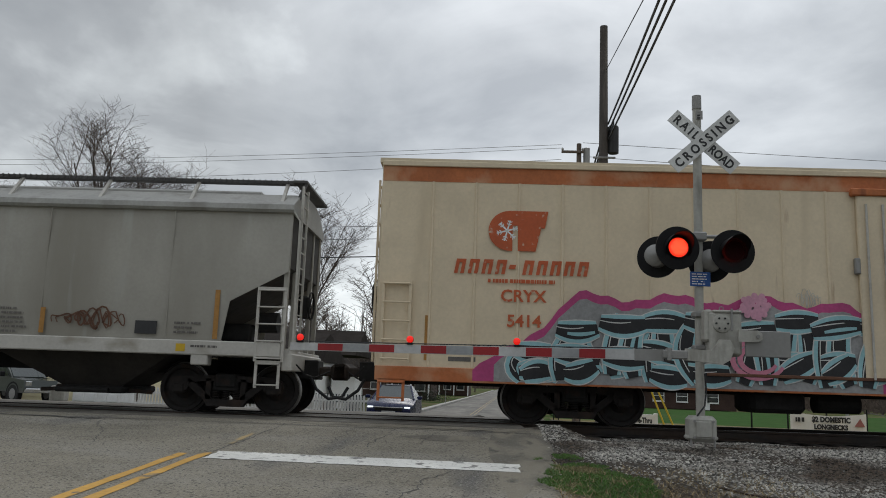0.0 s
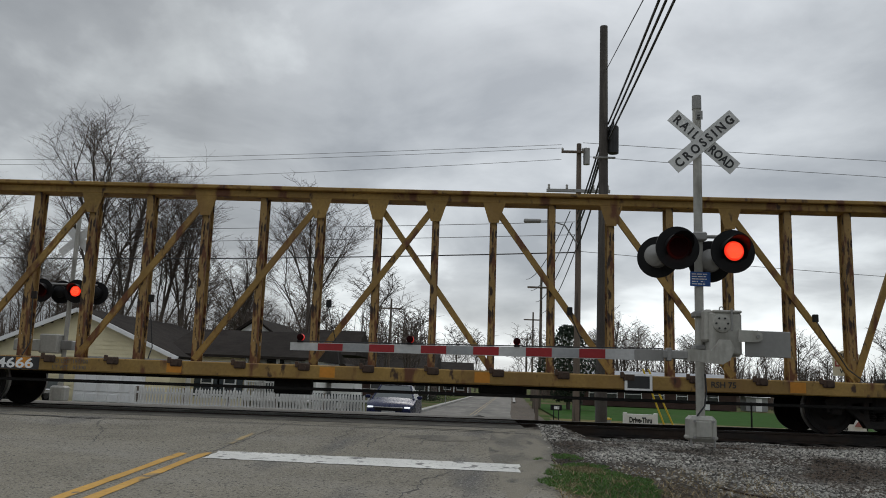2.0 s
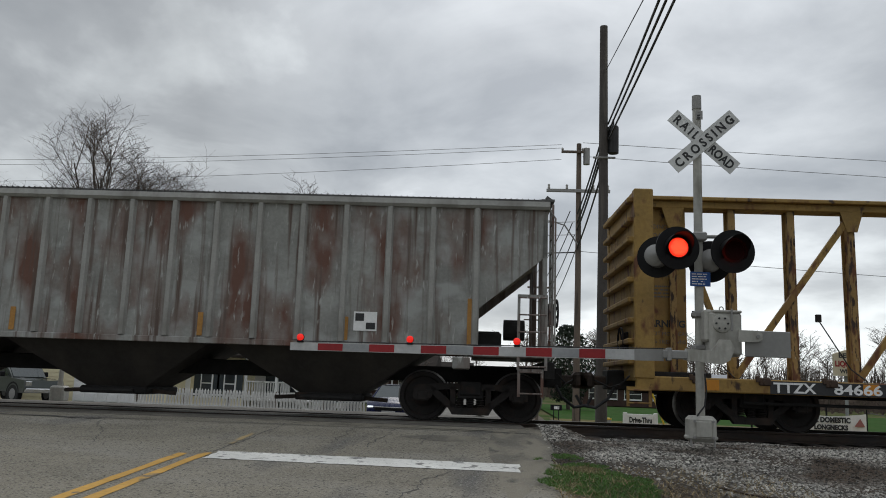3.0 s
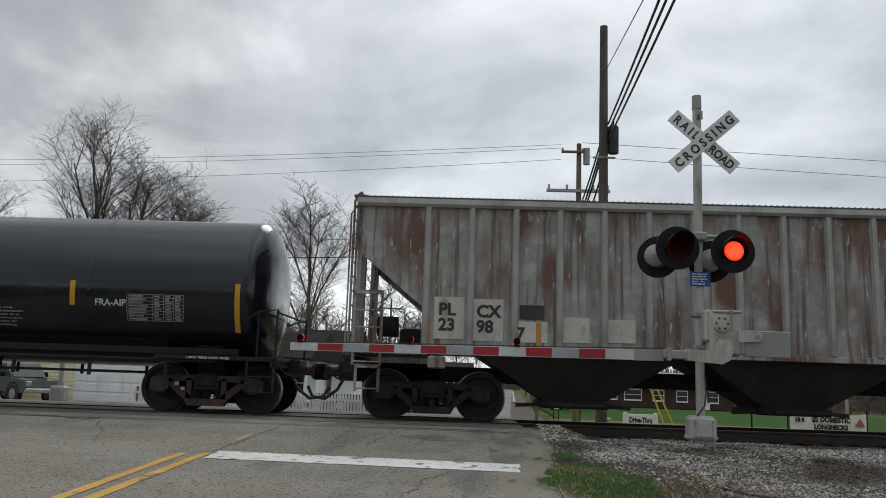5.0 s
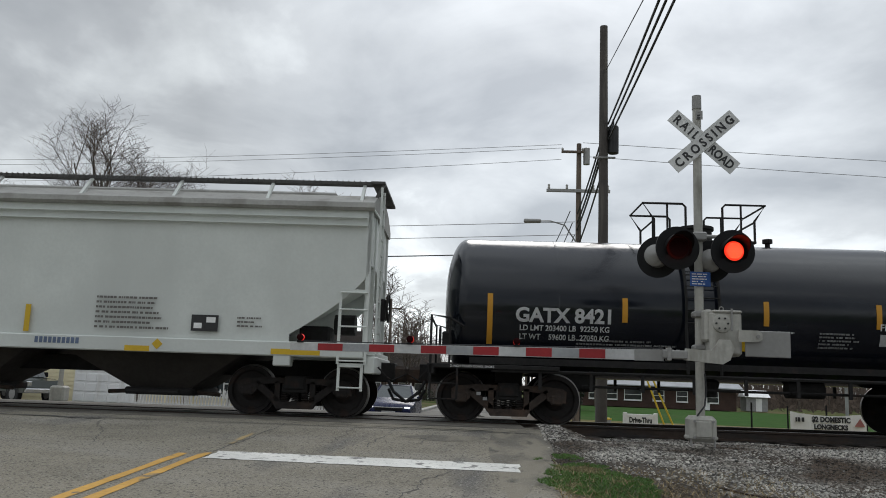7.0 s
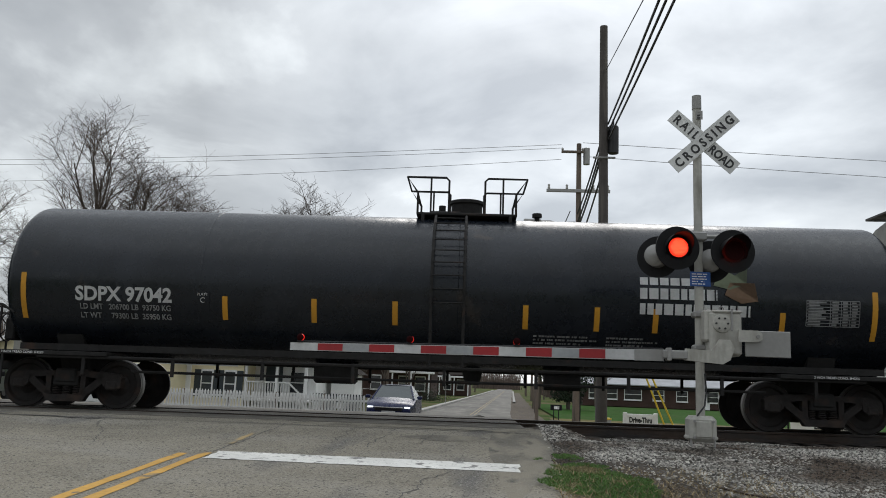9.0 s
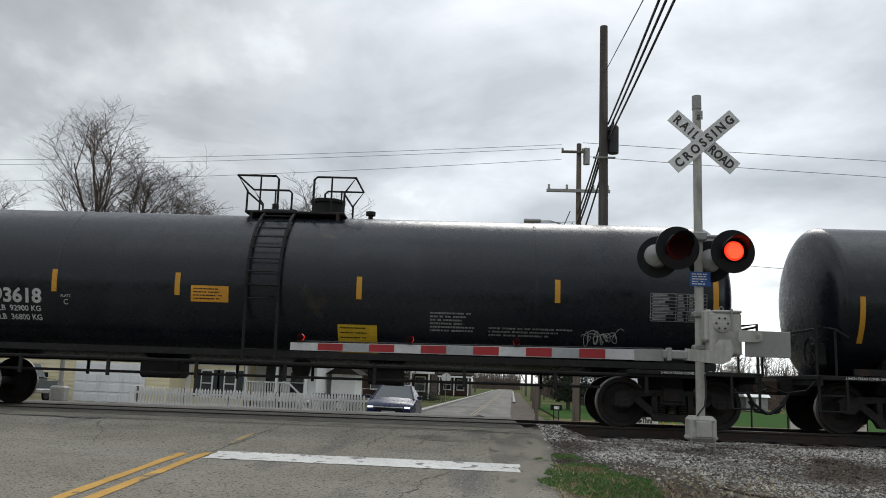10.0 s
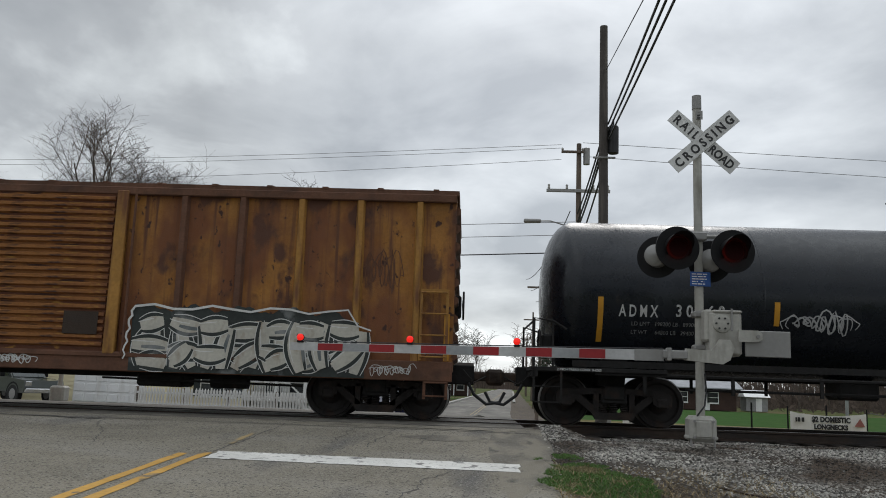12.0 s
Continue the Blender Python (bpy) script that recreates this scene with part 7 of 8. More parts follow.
brake_wheel(c, b + 0.15, -0.6, 2.2, 1)
strip(c, b - 0.12, -1.535, 1.1, 1.95, 0.1)
for x in (b - 3.45, b - 5.6):
    strip(c, x, -1.54, 1.15, 1.6, 0.1)
part("center_sill", Geo().cbox(a + 0.2, b - 0.2, -0.3, 0.3, 0.62, 0.9, 0.02), M_under, c)
part("brake_gear", Geo().cbox(b - 6.0, b - 5.1, -1.0, -0.3, 0.46, 0.72, 0.05).cyl((b - 4.6, -0.8, 0.6), (b - 3.9, -0.8, 0.6), 0.14, 12).cyl((b - 6.6, -1.1, 0.6), (b - 2.8, -1.1, 0.56), 0.022, 5), M_under, c)
graffiti(c, b - 5.95, b - 1.6, 0.74, 1.92, -1.545, 27, M_slate, M_darkgreen, M_patch_white, M_darkgreen, 7, None, True, 0.9)
g = Geo()
g.ribbon([(b - 6.05 + 0.1 * i / 12 + 0.03 * math.sin(i * 2), 0.95 + 0.08 * i) for i in range(12)] + [(b - 5.9 + 0.36 * i, 1.92 + 0.05 * math.sin(i * 1.9)) for i in range(12)] + [(b - 1.75, 1.68), (b - 1.5, 1.6)], 0.045, -1.58)
part("mural_outline", g, M_spraywhite, c, "white sprayed border line")
scrawl(c, M_spraywhite, 91, b - 1.5, 0.78, 0.8, 0.25, 6, y=-1.552, thick=0.015)
scrawl(c, M_rustsill, 92, b - 1.7, 2.2, 0.7, 1.1, 4, y=-1.425, thick=0.02)
scrawl(c, M_spraywhite, 93, b - 8.6, 0.8, 0.9, 0.2, 7, y=-1.54, thick=0.02)


# ---- the far side: street, yards, houses, cars ----
for s, (y0, y1) in ((-1, (15, 200)), (1, (60, 200))):
    g = Geo()
    ys = span(y0, y1, 40)
    off = -2.75 if s < 0 else 2.15
    for y in ys:
        x, z = road_mid(y) + off, gz(-5, y)
        w = -0.35 if s < 0 else 0.25
        g.v += [(x, y, z), (x, y, z + 0.14), (x + w, y, z + 0.14), (x + w, y, z)]
    for i in range(len(ys) - 1):
        for k in range(3):
            a_ = i * 4 + k
            g.f.append((a_, a_ + 1, a_ + 5, a_ + 4))
    tagged(solid("kerb", g, M_concrete, "pale concrete kerb along the street", "kerb"), kind="structure")
tagged(solid("pavement", sheet(span(0.9, 2.6, 4), span(6.5, 14.5, 6), 0.05), M_concrete, "small concrete apron at the corner", "pavement"), kind="structure")
vg = Geo()
for y in span(9, 160, 40):
    for dx in (2.0, 2.7, 3.6):
        vg.v.append((road_mid(y) + dx + 0.25 * noise.noise(Vector((y * 0.6, dx, 2))), y, gz(0, y) + 0.012 + (0.02 if dx < 2.5 else 0.015)))
vg.f = [(j * 3 + i, j * 3 + i + 1, j * 3 + i + 4, j * 3 + i + 3) for j in range(39) for i in range(2)]
tagged(solid("verge", vg, M_soil, "worn brown gravel verge beside the street", "verge"), kind="structure")
M_lawn = surf("green_lawn", (0.04, 0.09, 0.022), 0.95, layers=(((0.055, 0.09, 0.03), (0.3, 0.3, 1), 0.5, 0.7),), vary=0.2, bump=0.5, bscale=9, spec=0.02)
M_tan = surf("tan_winter_grass", (0.16, 0.135, 0.065), 0.95, layers=(((0.085, 0.09, 0.035), (0.12, 0.5, 1), 0.54, 0.68), ((0.19, 0.16, 0.09), (0.4, 1.2, 1), 0.6, 0.72)), vary=0.2, bump=0.5, bscale=9, spec=0.02)
tagged(solid("lawn_near", sheet(span(2.7, 70, 12), span(4.2, 27, 14), 0.02), M_tan, "tan patchy winter grass behind the track", "lawn"), kind="structure")
tagged(solid("lawn_far", sheet(span(3.2, 110, 12), span(27, 62, 8), 0.02), M_lawn, "bright green mown field", "lawn"), kind="structure")
tagged(solid("path", sheet(span(8, 60, 8), span(22.5, 23.4, 3), 0.03), M_farroad, "narrow pale lane across the grass", "path"), kind="structure")


def boarded(g, x0, x1, z0, z1, y, pitch=0.2, cut=None):
    """Lapped boards on a wall that faces -y; cut(z) gives the span left at a height."""
    n = int((z1 - z0) / pitch)
    for i in range(n):
        a_, b_ = z0 + i * pitch, z0 + (i + 1) * pitch
        p, q = (x0, x1) if cut is None else cut((a_ + b_) / 2)
        if q - p > 0.1:
            g.add([(p, y - 0.03, a_), (q, y - 0.03, a_), (q, y - 0.008, b_), (p, y - 0.008, b_), (p, y, a_), (q, y, a_)], [(0, 1, 2, 3), (4, 5, 1, 0)])
    return g


def window(parent, x, z, w, h, y, shutters=True, name="window"):
    f = part(name, Geo().cbox(x - w / 2 - 0.07, x + w / 2 + 0.07, y - 0.07, y, z - 0.07, z + h + 0.07, 0.01), M_whitewall, parent, "white framed sash window")
    for k in (0, 1):
        part("pane", Geo().box(x - w / 2, x + w / 2, y - 0.085, y - 0.072, z + k * h / 2 + 0.03, z + (k + 1) * h / 2 - 0.03), M_glass, f)
    part("sill", Geo().cbox(x - w / 2 - 0.1, x + w / 2 + 0.1, y - 0.12, y, z - 0.12, z - 0.07, 0.01), M_whitewall, f)
    if shutters:
        for s in (-1, 1):
            part("shutter", Geo().cbox(x + s * (w / 2 + 0.25) - 0.16, x + s * (w / 2 + 0.25) + 0.16, y - 0.06, y, z - 0.05, z + h + 0.05, 0.01), M_shutter, parent, "dark louvred shutter")


G0 = -0.98
house = thing("house", "cream one-storey house with dark shingle roof and white garage", "house")
AX, AZ, EZ = -20.65, 3.55, 1.45
hw = 4.95
g = boarded(Geo(), AX - hw, AX + hw, G0, AZ - 0.1, 22.0, 0.2, lambda z: (AX - hw + 0.15, AX + hw - 0.15) if z < EZ else (AX - hw * (AZ - z) / (AZ - EZ) + 0.1, AX + hw * (AZ - z) / (AZ - EZ) - 0.1))
part("front_wall", g, M_siding, house, "cream lapped siding")
part("wall", Geo().prism([(AX - hw + 0.15, G0), (AX + hw - 0.15, G0), (AX + hw - 0.15, EZ), (AX, AZ - 0.12), (AX - hw + 0.15, EZ)], 22.05, 33.5), M_siding, house)
for s in (-1, 1):
    part("roof", Geo().beam((AX, AZ), (AX + s * (hw + 0.3), EZ - 0.1), 0.14, 21.6, 33.9), M_shingle, house, "dark shingle roof slope")
    part("rake_board", Geo().beam((AX, AZ - 0.06), (AX + s * (hw + 0.3), EZ - 0.16), 0.2, 21.52, 21.6), M_whitewall, house)
gd = part("garage_door", Geo().cbox(-20.6, -17.05, 21.9, 22.0, G0, 1.0, 0.02), M_whitewall, house, "white panelled garage door")
for i in range(4):
    for k in range(6):
        part("door_panel", Geo().cbox(-20.5 + k * 0.57, -20.03 + k * 0.57, 21.87, 21.9, G0 + 0.08 + i * 0.48, G0 + 0.46 + i * 0.48, 0.02), M_whitewall, gd)
part("wing_wall", boarded(Geo().box(-16.9, -12.9, 24.04, 32, G0, 1.55), -16.9, -12.9, G0, 1.55, 24.0), M_siding, house, "cream lapped siding")
part("corner_board", Geo().cbox(-15.85, -15.6, 23.93, 24.0, G0, 1.5, 0.01), M_whitewall, house)
part("wing_roof", Geo().prism([(23.5, 1.5), (23.5, 1.62), (28, 3.1), (33, 1.62), (33, 1.5)], -17.2, -9.4, "x"), M_shingle, house, "dark shingle roof slope")
window(house, -14.75, -0.45, 0.5, 1.25, 24.0)
window(house, -13.55, -0.45, 0.5, 1.25, 24.0)
part("porch_wall", boarded(Geo().box(-12.9, -9.6, 26.04, 32, G0, 1.6), -12.9, -9.6, G0, 1.6, 26.0), M_whitewall, house, "white porch wall")
part("porch_door", Geo().cbox(-12.3, -11.4, 25.9, 26.0, -0.5, 1.5, 0.02), M_shutter, house, "dark porch door")
window(house, -10.6, -0.2, 0.7, 1.1, 26.0, False)
deck = part("porch_deck", Geo().cbox(-12.9, -9.6, 24.0, 26.0, -0.62, -0.5, 0.02), M_fence, house, "weathered wooden porch")
for x in (-12.8, -11.2, -9.7):
    part("porch_post", Geo().cbox(x - 0.07, x + 0.07, 24.05, 24.19, -0.5, 1.55, 0.01), M_whitewall, deck)
part("hand_rail", Geo().cbox(-12.8, -10.5, 24.08, 24.16, 0.3, 0.38, 0.01), M_fence, deck)
bal = Geo().box(-0.03, 0.03, 24.1, 24.14, -0.5, 0.3).mesh("baluster")
bal.materials.append(M_fence)
for k in range(17):
    part("baluster", bal, None, deck, at=pose(-12.7 + k * 0.135, 0, 0))
part("stair_rail", Geo().beam((-10.5, 0.3), (-9.5, -0.6), 0.08, 24.0, 24.06).beam((-10.5, -0.4), (-9.3, -1.0), 0.1, 24.0, 24.06), M_fence, deck)

cottage = thing("house", "small white-gabled house behind bare trees", "house")
part("wall", Geo().prism([(-18.2, G0), (-14.2, G0), (-14.2, 2.8), (-16.2, 4.2), (-18.2, 2.8)], 36, 44), M_whitewall, cottage)
for s in (-1, 1):
    part("roof", Geo().beam((-16.2, 4.35), (-16.2 + s * 2.4, 2.65), 0.14, 35.7, 44.3), M_shingle, cottage)
part("side_roof", Geo().prism([(36.6, 2.2), (40, 4.0), (44, 2.2)], -14.2, -9.5, "x"), M_shingle, cottage)
window(cottage, -16.2, 2.7, 0.7, 0.8, 36.0, False)
shedw = thing("garden_shed", "white garden shed with a dark gable roof", "shed")
part("wall", Geo().prism([(-9.3, G0), (-8.0, G0), (-8.0, 0.9), (-9.3, 0.9)], 28.5, 31), M_whitewall, shedw)
part("roof", Geo().prism([(-9.6, 0.9), (-8.65, 1.5), (-7.7, 0.9)], 28.2, 31.3), M_shingle, shedw)

# picket fence
fence = thing("picket_fence", "weathered white wooden picket fence before the house", "fence")
pk = Geo().prism([(-0.045, 0.0), (0.045, 0.0), (0.045, 0.86), (0, 0.95), (-0.045, 0.86)], -0.012, 0.012).mesh("picket")
pk.materials.append(M_fence)
for k in range(74):
    x, y = -15.2 + k * 0.135, 17.0
    part("picket", pk, None, fence, at=pose(x, y, gz(-10, y) + 0.04, 0, (k * 53 % 9 - 4) * 0.5, 0))
for z in (0.25, 0.7):
    part("fence_rail", Geo().cbox(-15.3, -5.2, 17.02, 17.07, gz(-10, 17) + z, gz(-10, 17) + z + 0.08, 0.01), M_fence, fence)
for k in range(6):
    part("fence_post", Geo().cbox(-15.25 + k * 2.0, -15.15 + k * 2.0, 17.06, 17.16, gz(-10, 17), gz(-10, 17) + 0.98, 0.01), M_wood_pole, fence)
dfence = thing("picket_fence", "dark low picket fence beside the shed", "fence")
pd = Geo().box(-0.03, 0.03, -0.01, 0.01, 0.0, 0.8).mesh("picket")
pd.materials.append(M_shutter)
for k in range(22):
    part("picket", pd, None, dfence, at=pose(-8.9 + k * 0.14, 22.5, gz(-8, 22.5) + 0.1))
part("fence_rail", Geo().box(-9, -5.8, 22.52, 22.56, gz(-8, 22) + 0.5, gz(-8, 22) + 0.57), M_shutter, dfence)

# brick houses down the street
for k, (x, y, w, label) in enumerate(((-15.5, 62, 9.0, "distant brown brick house with white windows"), (-14.0, 95, 10.0, "distant brown brick house with white windows"), (-18.0, 125, 10.0, "distant pale house beside the street"))):
    h = thing("house", label, "house", "houses down the street")
    z = gz(x, y)
    part("wall", Geo().cbox(x, x + w, y, y + 8, z, z + 2.9, 0.02), M_brick if k < 2 else M_whitewall, h)
    part("roof", Geo().prism([(y - 0.5, z + 2.8), (y + 4, z + 4.6), (y + 8.5, z + 2.8)], x - 0.4, x + w + 0.4, "x"), M_shingle, h)
    part("porch_roof", Geo().cbox(x + w * 0.55, x + w + 0.3, y - 1.8, y, z + 2.4, z + 2.6, 0.02), M_whitewall, h)
    for q in (0.6, 0.8, 0.99):
        part("porch_post", Geo().cbox(x + w * q - 0.07, x + w * q + 0.07, y - 1.75, y - 1.6, z, z + 2.4, 0.01), M_whitewall, h)
    for q in (0.15, 0.4, 0.7, 0.88):
        window(h, x + w * q, z + 0.8, 0.9, 1.3, y, False)
brickh = thing("house", "long low brown brick house with a pale roof", "house")
z = gz(12, 66)
part("wall", Geo().cbox(8.5, 23.5, 66, 74, z, z + 2.2, 0.02), M_brick, brickh)
part("roof", Geo().prism([(65.4, z + 2.1), (65.4, z + 2.2), (70, z + 3.6), (74.6, z + 2.2), (74.6, z + 2.1)], 8, 24, "x"), surf("pale_roof", (0.33, 0.34, 0.36), 0.8, bump=0.3), brickh, "pale grey shingle roof")
for x in (9.6, 11.3, 13.4, 15.9, 18.2, 21.2):
    window(brickh, x, z + 0.75, 1.0 if x != 13.4 else 1.6, 1.0, 66, False)
part("door", Geo().cbox(20.0, 20.9, 65.93, 66, z, z + 2.0, 0.01), M_whitewall, brickh)
shed2 = thing("garden_shed", "small grey shed with a white roof in the field", "shed")
z = gz(26, 70)
part("wall", Geo().cbox(25.6, 27.8, 70, 72, z, z + 1.5, 0.02), M_spraygrey, shed2)
part("roof", Geo().prism([(69.7, z + 1.45), (71, z + 2.15), (72.3, z + 1.45)], 25.4, 28.0, "x"), M_whitewall, shed2)
part("door", Geo().box(26.6, 27.2, 69.97, 70, z, z + 1.3), M_whitewall, shed2)


# cars
def wheel_part(car, x, y, z, r, w=0.2):
    t = part("wheel", Geo().lathe([(-w / 2, r * 0.6), (-w / 2, r), (w / 2, r), (w / 2, r * 0.6)], 24, "y", (0, 0, 0)), M_tyre, car, at=pose(x, y, z))
    part("rim", Geo().lathe([(-w / 2 - 0.01, 0.0), (-w / 2, r * 0.6), (w / 2, r * 0.6), (w / 2 + 0.01, 0.0)], 16, "y"), M_galv, t)
    return t


def sedan():
    """A dark blue saloon; built with its nose to -x, then turned."""
    c = thing("sedan", "dark blue saloon car waiting at the crossing, headlamps lit", "car")
    def section(x, w, z0, z1, zr, wr):
        return [(x, -w * 0.92, z0), (x, -w, z0 + 0.25), (x, -w * 0.97, z1), (x, -wr, zr), (x, 0, zr + 0.02 if zr > z1 else zr), (x, wr, zr), (x, w * 0.97, z1), (x, w, z0 + 0.25), (x, w * 0.92, z0)]
    body = [(-2.28, 0.62, 0.3, 0.55, 0.6, 0.55), (-2.2, 0.8, 0.22, 0.66, 0.72, 0.6), (-1.7, 0.9, 0.2, 0.78, 0.85, 0.6), (-1.0, 0.9, 0.2, 0.88, 0.95, 0.6), (-0.9, 0.9, 0.2, 0.9, 0.96, 0.62), (1.6, 0.9, 0.2, 0.94, 1.0, 0.62), (2.0, 0.88, 0.22, 0.92, 1.0, 0.6), (2.3, 0.75, 0.35, 0.8, 0.85, 0.55)]
    g = Geo()
    for s in body:
        g.v += section(*s)
    n = 9
    for i in range(len(body) - 1):
        for k in range(n - 1):
            a_ = i * n + k
            g.f.append((a_, a_ + 1, a_ + n + 1, a_ + n))
        g.f.append((i * n + n - 1, i * n, (i + 1) * n, (i + 1) * n + n - 1))
    g.f += [tuple(range(n)), tuple(range((len(body) - 1) * n, len(body) * n))]
    part("body", g, M_bluecar, c, "glossy dark blue bodywork", 50)
    cab = [(-0.95, 0.72, 0.93), (-0.1, 0.58, 1.4), (0.8, 0.57, 1.42), (1.75, 0.7, 0.98)]
    roof = Geo()
    for x, w, z in cab:
        roof.v += [(x, -w - (0.1 if z < 1.1 else 0.0), z), (x, -w * 0.7, z + 0.03), (x, w * 0.7, z + 0.03), (x, w + (0.1 if z < 1.1 else 0.0), z)]
    for i in range(3):
        for k in range(3):
            a_ = i * 4 + k
            if i == 1:
                roof.f.append((a_, a_ + 1, a_ + 5, a_ + 4))
    part("roof", roof, M_bluecar, c, smooth=40)
    part("windscreen", Geo().add([(-0.97, -0.78, 0.92), (-0.97, 0.78, 0.92), (-0.1, 0.57, 1.41), (-0.1, -0.57, 1.41)], [(0, 1, 2, 3)]), M_carglass, c)
    part("rear_window", Geo().add([(1.75, -0.76, 0.97), (1.75, 0.76, 0.97), (0.8, 0.56, 1.43), (0.8, -0.56, 1.43)], [(0, 1, 2, 3)]), M_carglass, c)
    for s in (-1, 1):
        part("side_window", Geo().add([(-0.93, s * 0.8, 0.93), (1.7, s * 0.8, 0.97), (0.8, s * 0.58, 1.41), (-0.1, s * 0.58, 1.4)], [(0, 1, 2, 3)]), M_carglass, c)
        part("windscreen_pillar", Geo().tube([(-0.96, s * 0.79, 0.92), (-0.1, s * 0.58, 1.41)], 0.035, 6), M_bluecar, c)
        part("headlight", Geo().cbox(-2.27, -2.1, min(s * 0.56, s * 0.78), max(s * 0.56, s * 0.78), 0.62, 0.68, 0.02), M_headlight, c, "lit white headlamp")
        part("mirror", Geo().cbox(-0.75, -0.55, min(s * 0.9, s * 1.08), max(s * 0.9, s * 1.08), 0.92, 1.05, 0.03), M_bluecar, c)
        part("fog_lamp", Geo().cbox(-2.3, -2.2, min(s * 0.5, s * 0.72), max(s * 0.5, s * 0.72), 0.36, 0.46, 0.02), M_black, c)
        for x in (-1.4, 1.35):
            wheel_part(c, x, s * 0.8, 0.32, 0.32)
    part("grille", Geo().cbox(-2.31, -2.2, -0.5, 0.5, 0.52, 0.64, 0.02), M_black, c)
    part("grille_bar", Geo().cbox(-2.325, -2.3, -0.55, 0.55, 0.63, 0.66, 0.005), M_chrome, c)
    part("bumper_intake", Geo().cbox(-2.315, -2.2, -0.45, 0.45, 0.28, 0.44, 0.02), M_black, c)
    part("plate_bar", Geo().cbox(-2.335, -2.3, -0.25, 0.25, 0.45, 0.52, 0.005), M_letter_dim, c)
    return c


blue = sedan()
blue.matrix_basis = pose(-3.98, 15.3, gz(-3.9, 15.3) + 0.03, 0, 0, 91)


def pickup():
    """A grey-green pickup; nose to +x."""
    c = thing("pickup_truck", "grey-green pickup truck parked by the house", "car")
    part("body", Geo().prism([(-2.6, 0.5), (2.5, 0.45), (2.6, 0.7), (2.5, 1.0), (1.4, 1.1), (-2.6, 1.12)], -0.92, 0.92), M_truckpaint, c, "grey-green bodywork")
    part("cab", Geo().prism([(1.35, 1.1), (0.75, 1.72), (-0.75, 1.75), (-0.95, 1.1)], -0.8, 0.8), M_truckpaint, c)
    for s in (-1, 1):
        part("side_window", Geo().prism([(1.15, 1.15), (0.68, 1.65), (0.2, 1.66), (0.2, 1.15)], min(s * 0.805, s * 0.815), max(s * 0.805, s * 0.815)), M_carglass, c)
        part("side_window", Geo().prism([(0.1, 1.15), (0.1, 1.66), (-0.68, 1.66), (-0.82, 1.15)], min(s * 0.805, s * 0.815), max(s * 0.805, s * 0.815)), M_carglass, c)
        part("mirror", Geo().cbox(0.85, 1.0, min(s * 0.92, s * 1.12), max(s * 0.92, s * 1.12), 1.12, 1.35, 0.03), M_black, c)
        part("headlight", Geo().cbox(2.45, 2.6, min(s * 0.6, s * 0.88), max(s * 0.6, s * 0.88), 0.75, 0.95, 0.02), M_chrome, c)
        part("wheel_arch", Geo().lathe([(s * 0.925, 0.42), (s * 0.925, 0.5)], 24, "y", (1.7, 0, 0.42)), M_black, c)
        for x in (-1.7, 1.7):
            wheel_part(c, x, s * 0.8, 0.39, 0.39, 0.25)
    part("windscreen", Geo().add([(1.37, -0.74, 1.13), (1.37, 0.74, 1.13), (0.8, 0.7, 1.68), (0.8, -0.7, 1.68)], [(0, 1, 2, 3)]), M_carglass, c)
    part("bumper", Geo().cbox(2.5, 2.7, -0.9, 0.9, 0.45, 0.65, 0.03), M_chrome, c)
    return c


pk_up = pickup()
pk_up.matrix_basis = pose(-22.3, 19.6, gz(-22, 19) + 0.02, 0, 0, -28)

# signs
banner = thing("banner", "white vinyl banner with black sale lettering on posts", "banner", at=pose(8.77, 9.0, 0.1))
zb = gz(10, 9)
g, n = Geo(), 24
for i in range(n + 1):
    u = i / n
    sag = 0.1 * 4 * u * (1 - u)
    y = 0.03 * math.sin(u * 17)
    g.v += [(u * 2.2, y, -0.36 - 0.04 * u), (u * 2.2, y, 0.16 + 0.0 * u - sag)]
g.f = [(2 * i, 2 * i + 2, 2 * i + 3, 2 * i + 1) for i in range(n)]
part("cloth", g, M_banner, banner)
for x in (-0.05, 2.25):
    part("post", Geo().cyl((x, 0.05, zb - 0.12), (x, 0.05, 0.3), 0.025, 8), M_black, banner)
fitted(words("$2 DOMESTIC", 0.21, M_letter_black, banner, (0.62, -0.04, -0.12), bold=0.012), 1.12)
fitted(words("LONGNECKS", 0.19, M_letter_black, banner, (0.68, -0.04, -0.33), bold=0.012), 0.98)
bars(banner, M_letter_black, 0.14, -0.04, -0.14, 0.34, 1, 0.13, 0.1, 71, "brand_block")
part("picture_patch", Geo().prism([(1.85, -0.22), (2.02, 0.02), (2.15, -0.22)], -0.042, -0.038), surf("faded_red_print", (0.4, 0.15, 0.13), 0.6), banner)
for x0, x1, z0, z1 in ((2.5, 6.0, 0.05, -0.05),):
    part("tie_rope", Geo().tube([(2.25, 0.05, 0.2), (4.4, 0.1, -0.1), (6.5, 0.2, 0.1)], 0.012, 5), M_cablegrey, banner)
drive = thing("drive_sign", "white low roadside sign with black lettering", "sign", at=pose(3.87, 9.0, gz(4, 9) + 0.12))
part("board", Geo().cbox(0, 0.92, -0.03, 0.03, 0.1, 0.52, 0.01), M_banner, drive)
for x in (0.0, 0.92):
    part("post", Geo().cbox(x - 0.06, x + 0.06, -0.05, 0.05, 0, 0.56, 0.01), M_banner, drive)
fitted(words("Drive-Thru", 0.22, M_letter_black, drive, (0.12, -0.034, 0.27), bold=0.01), 0.68)
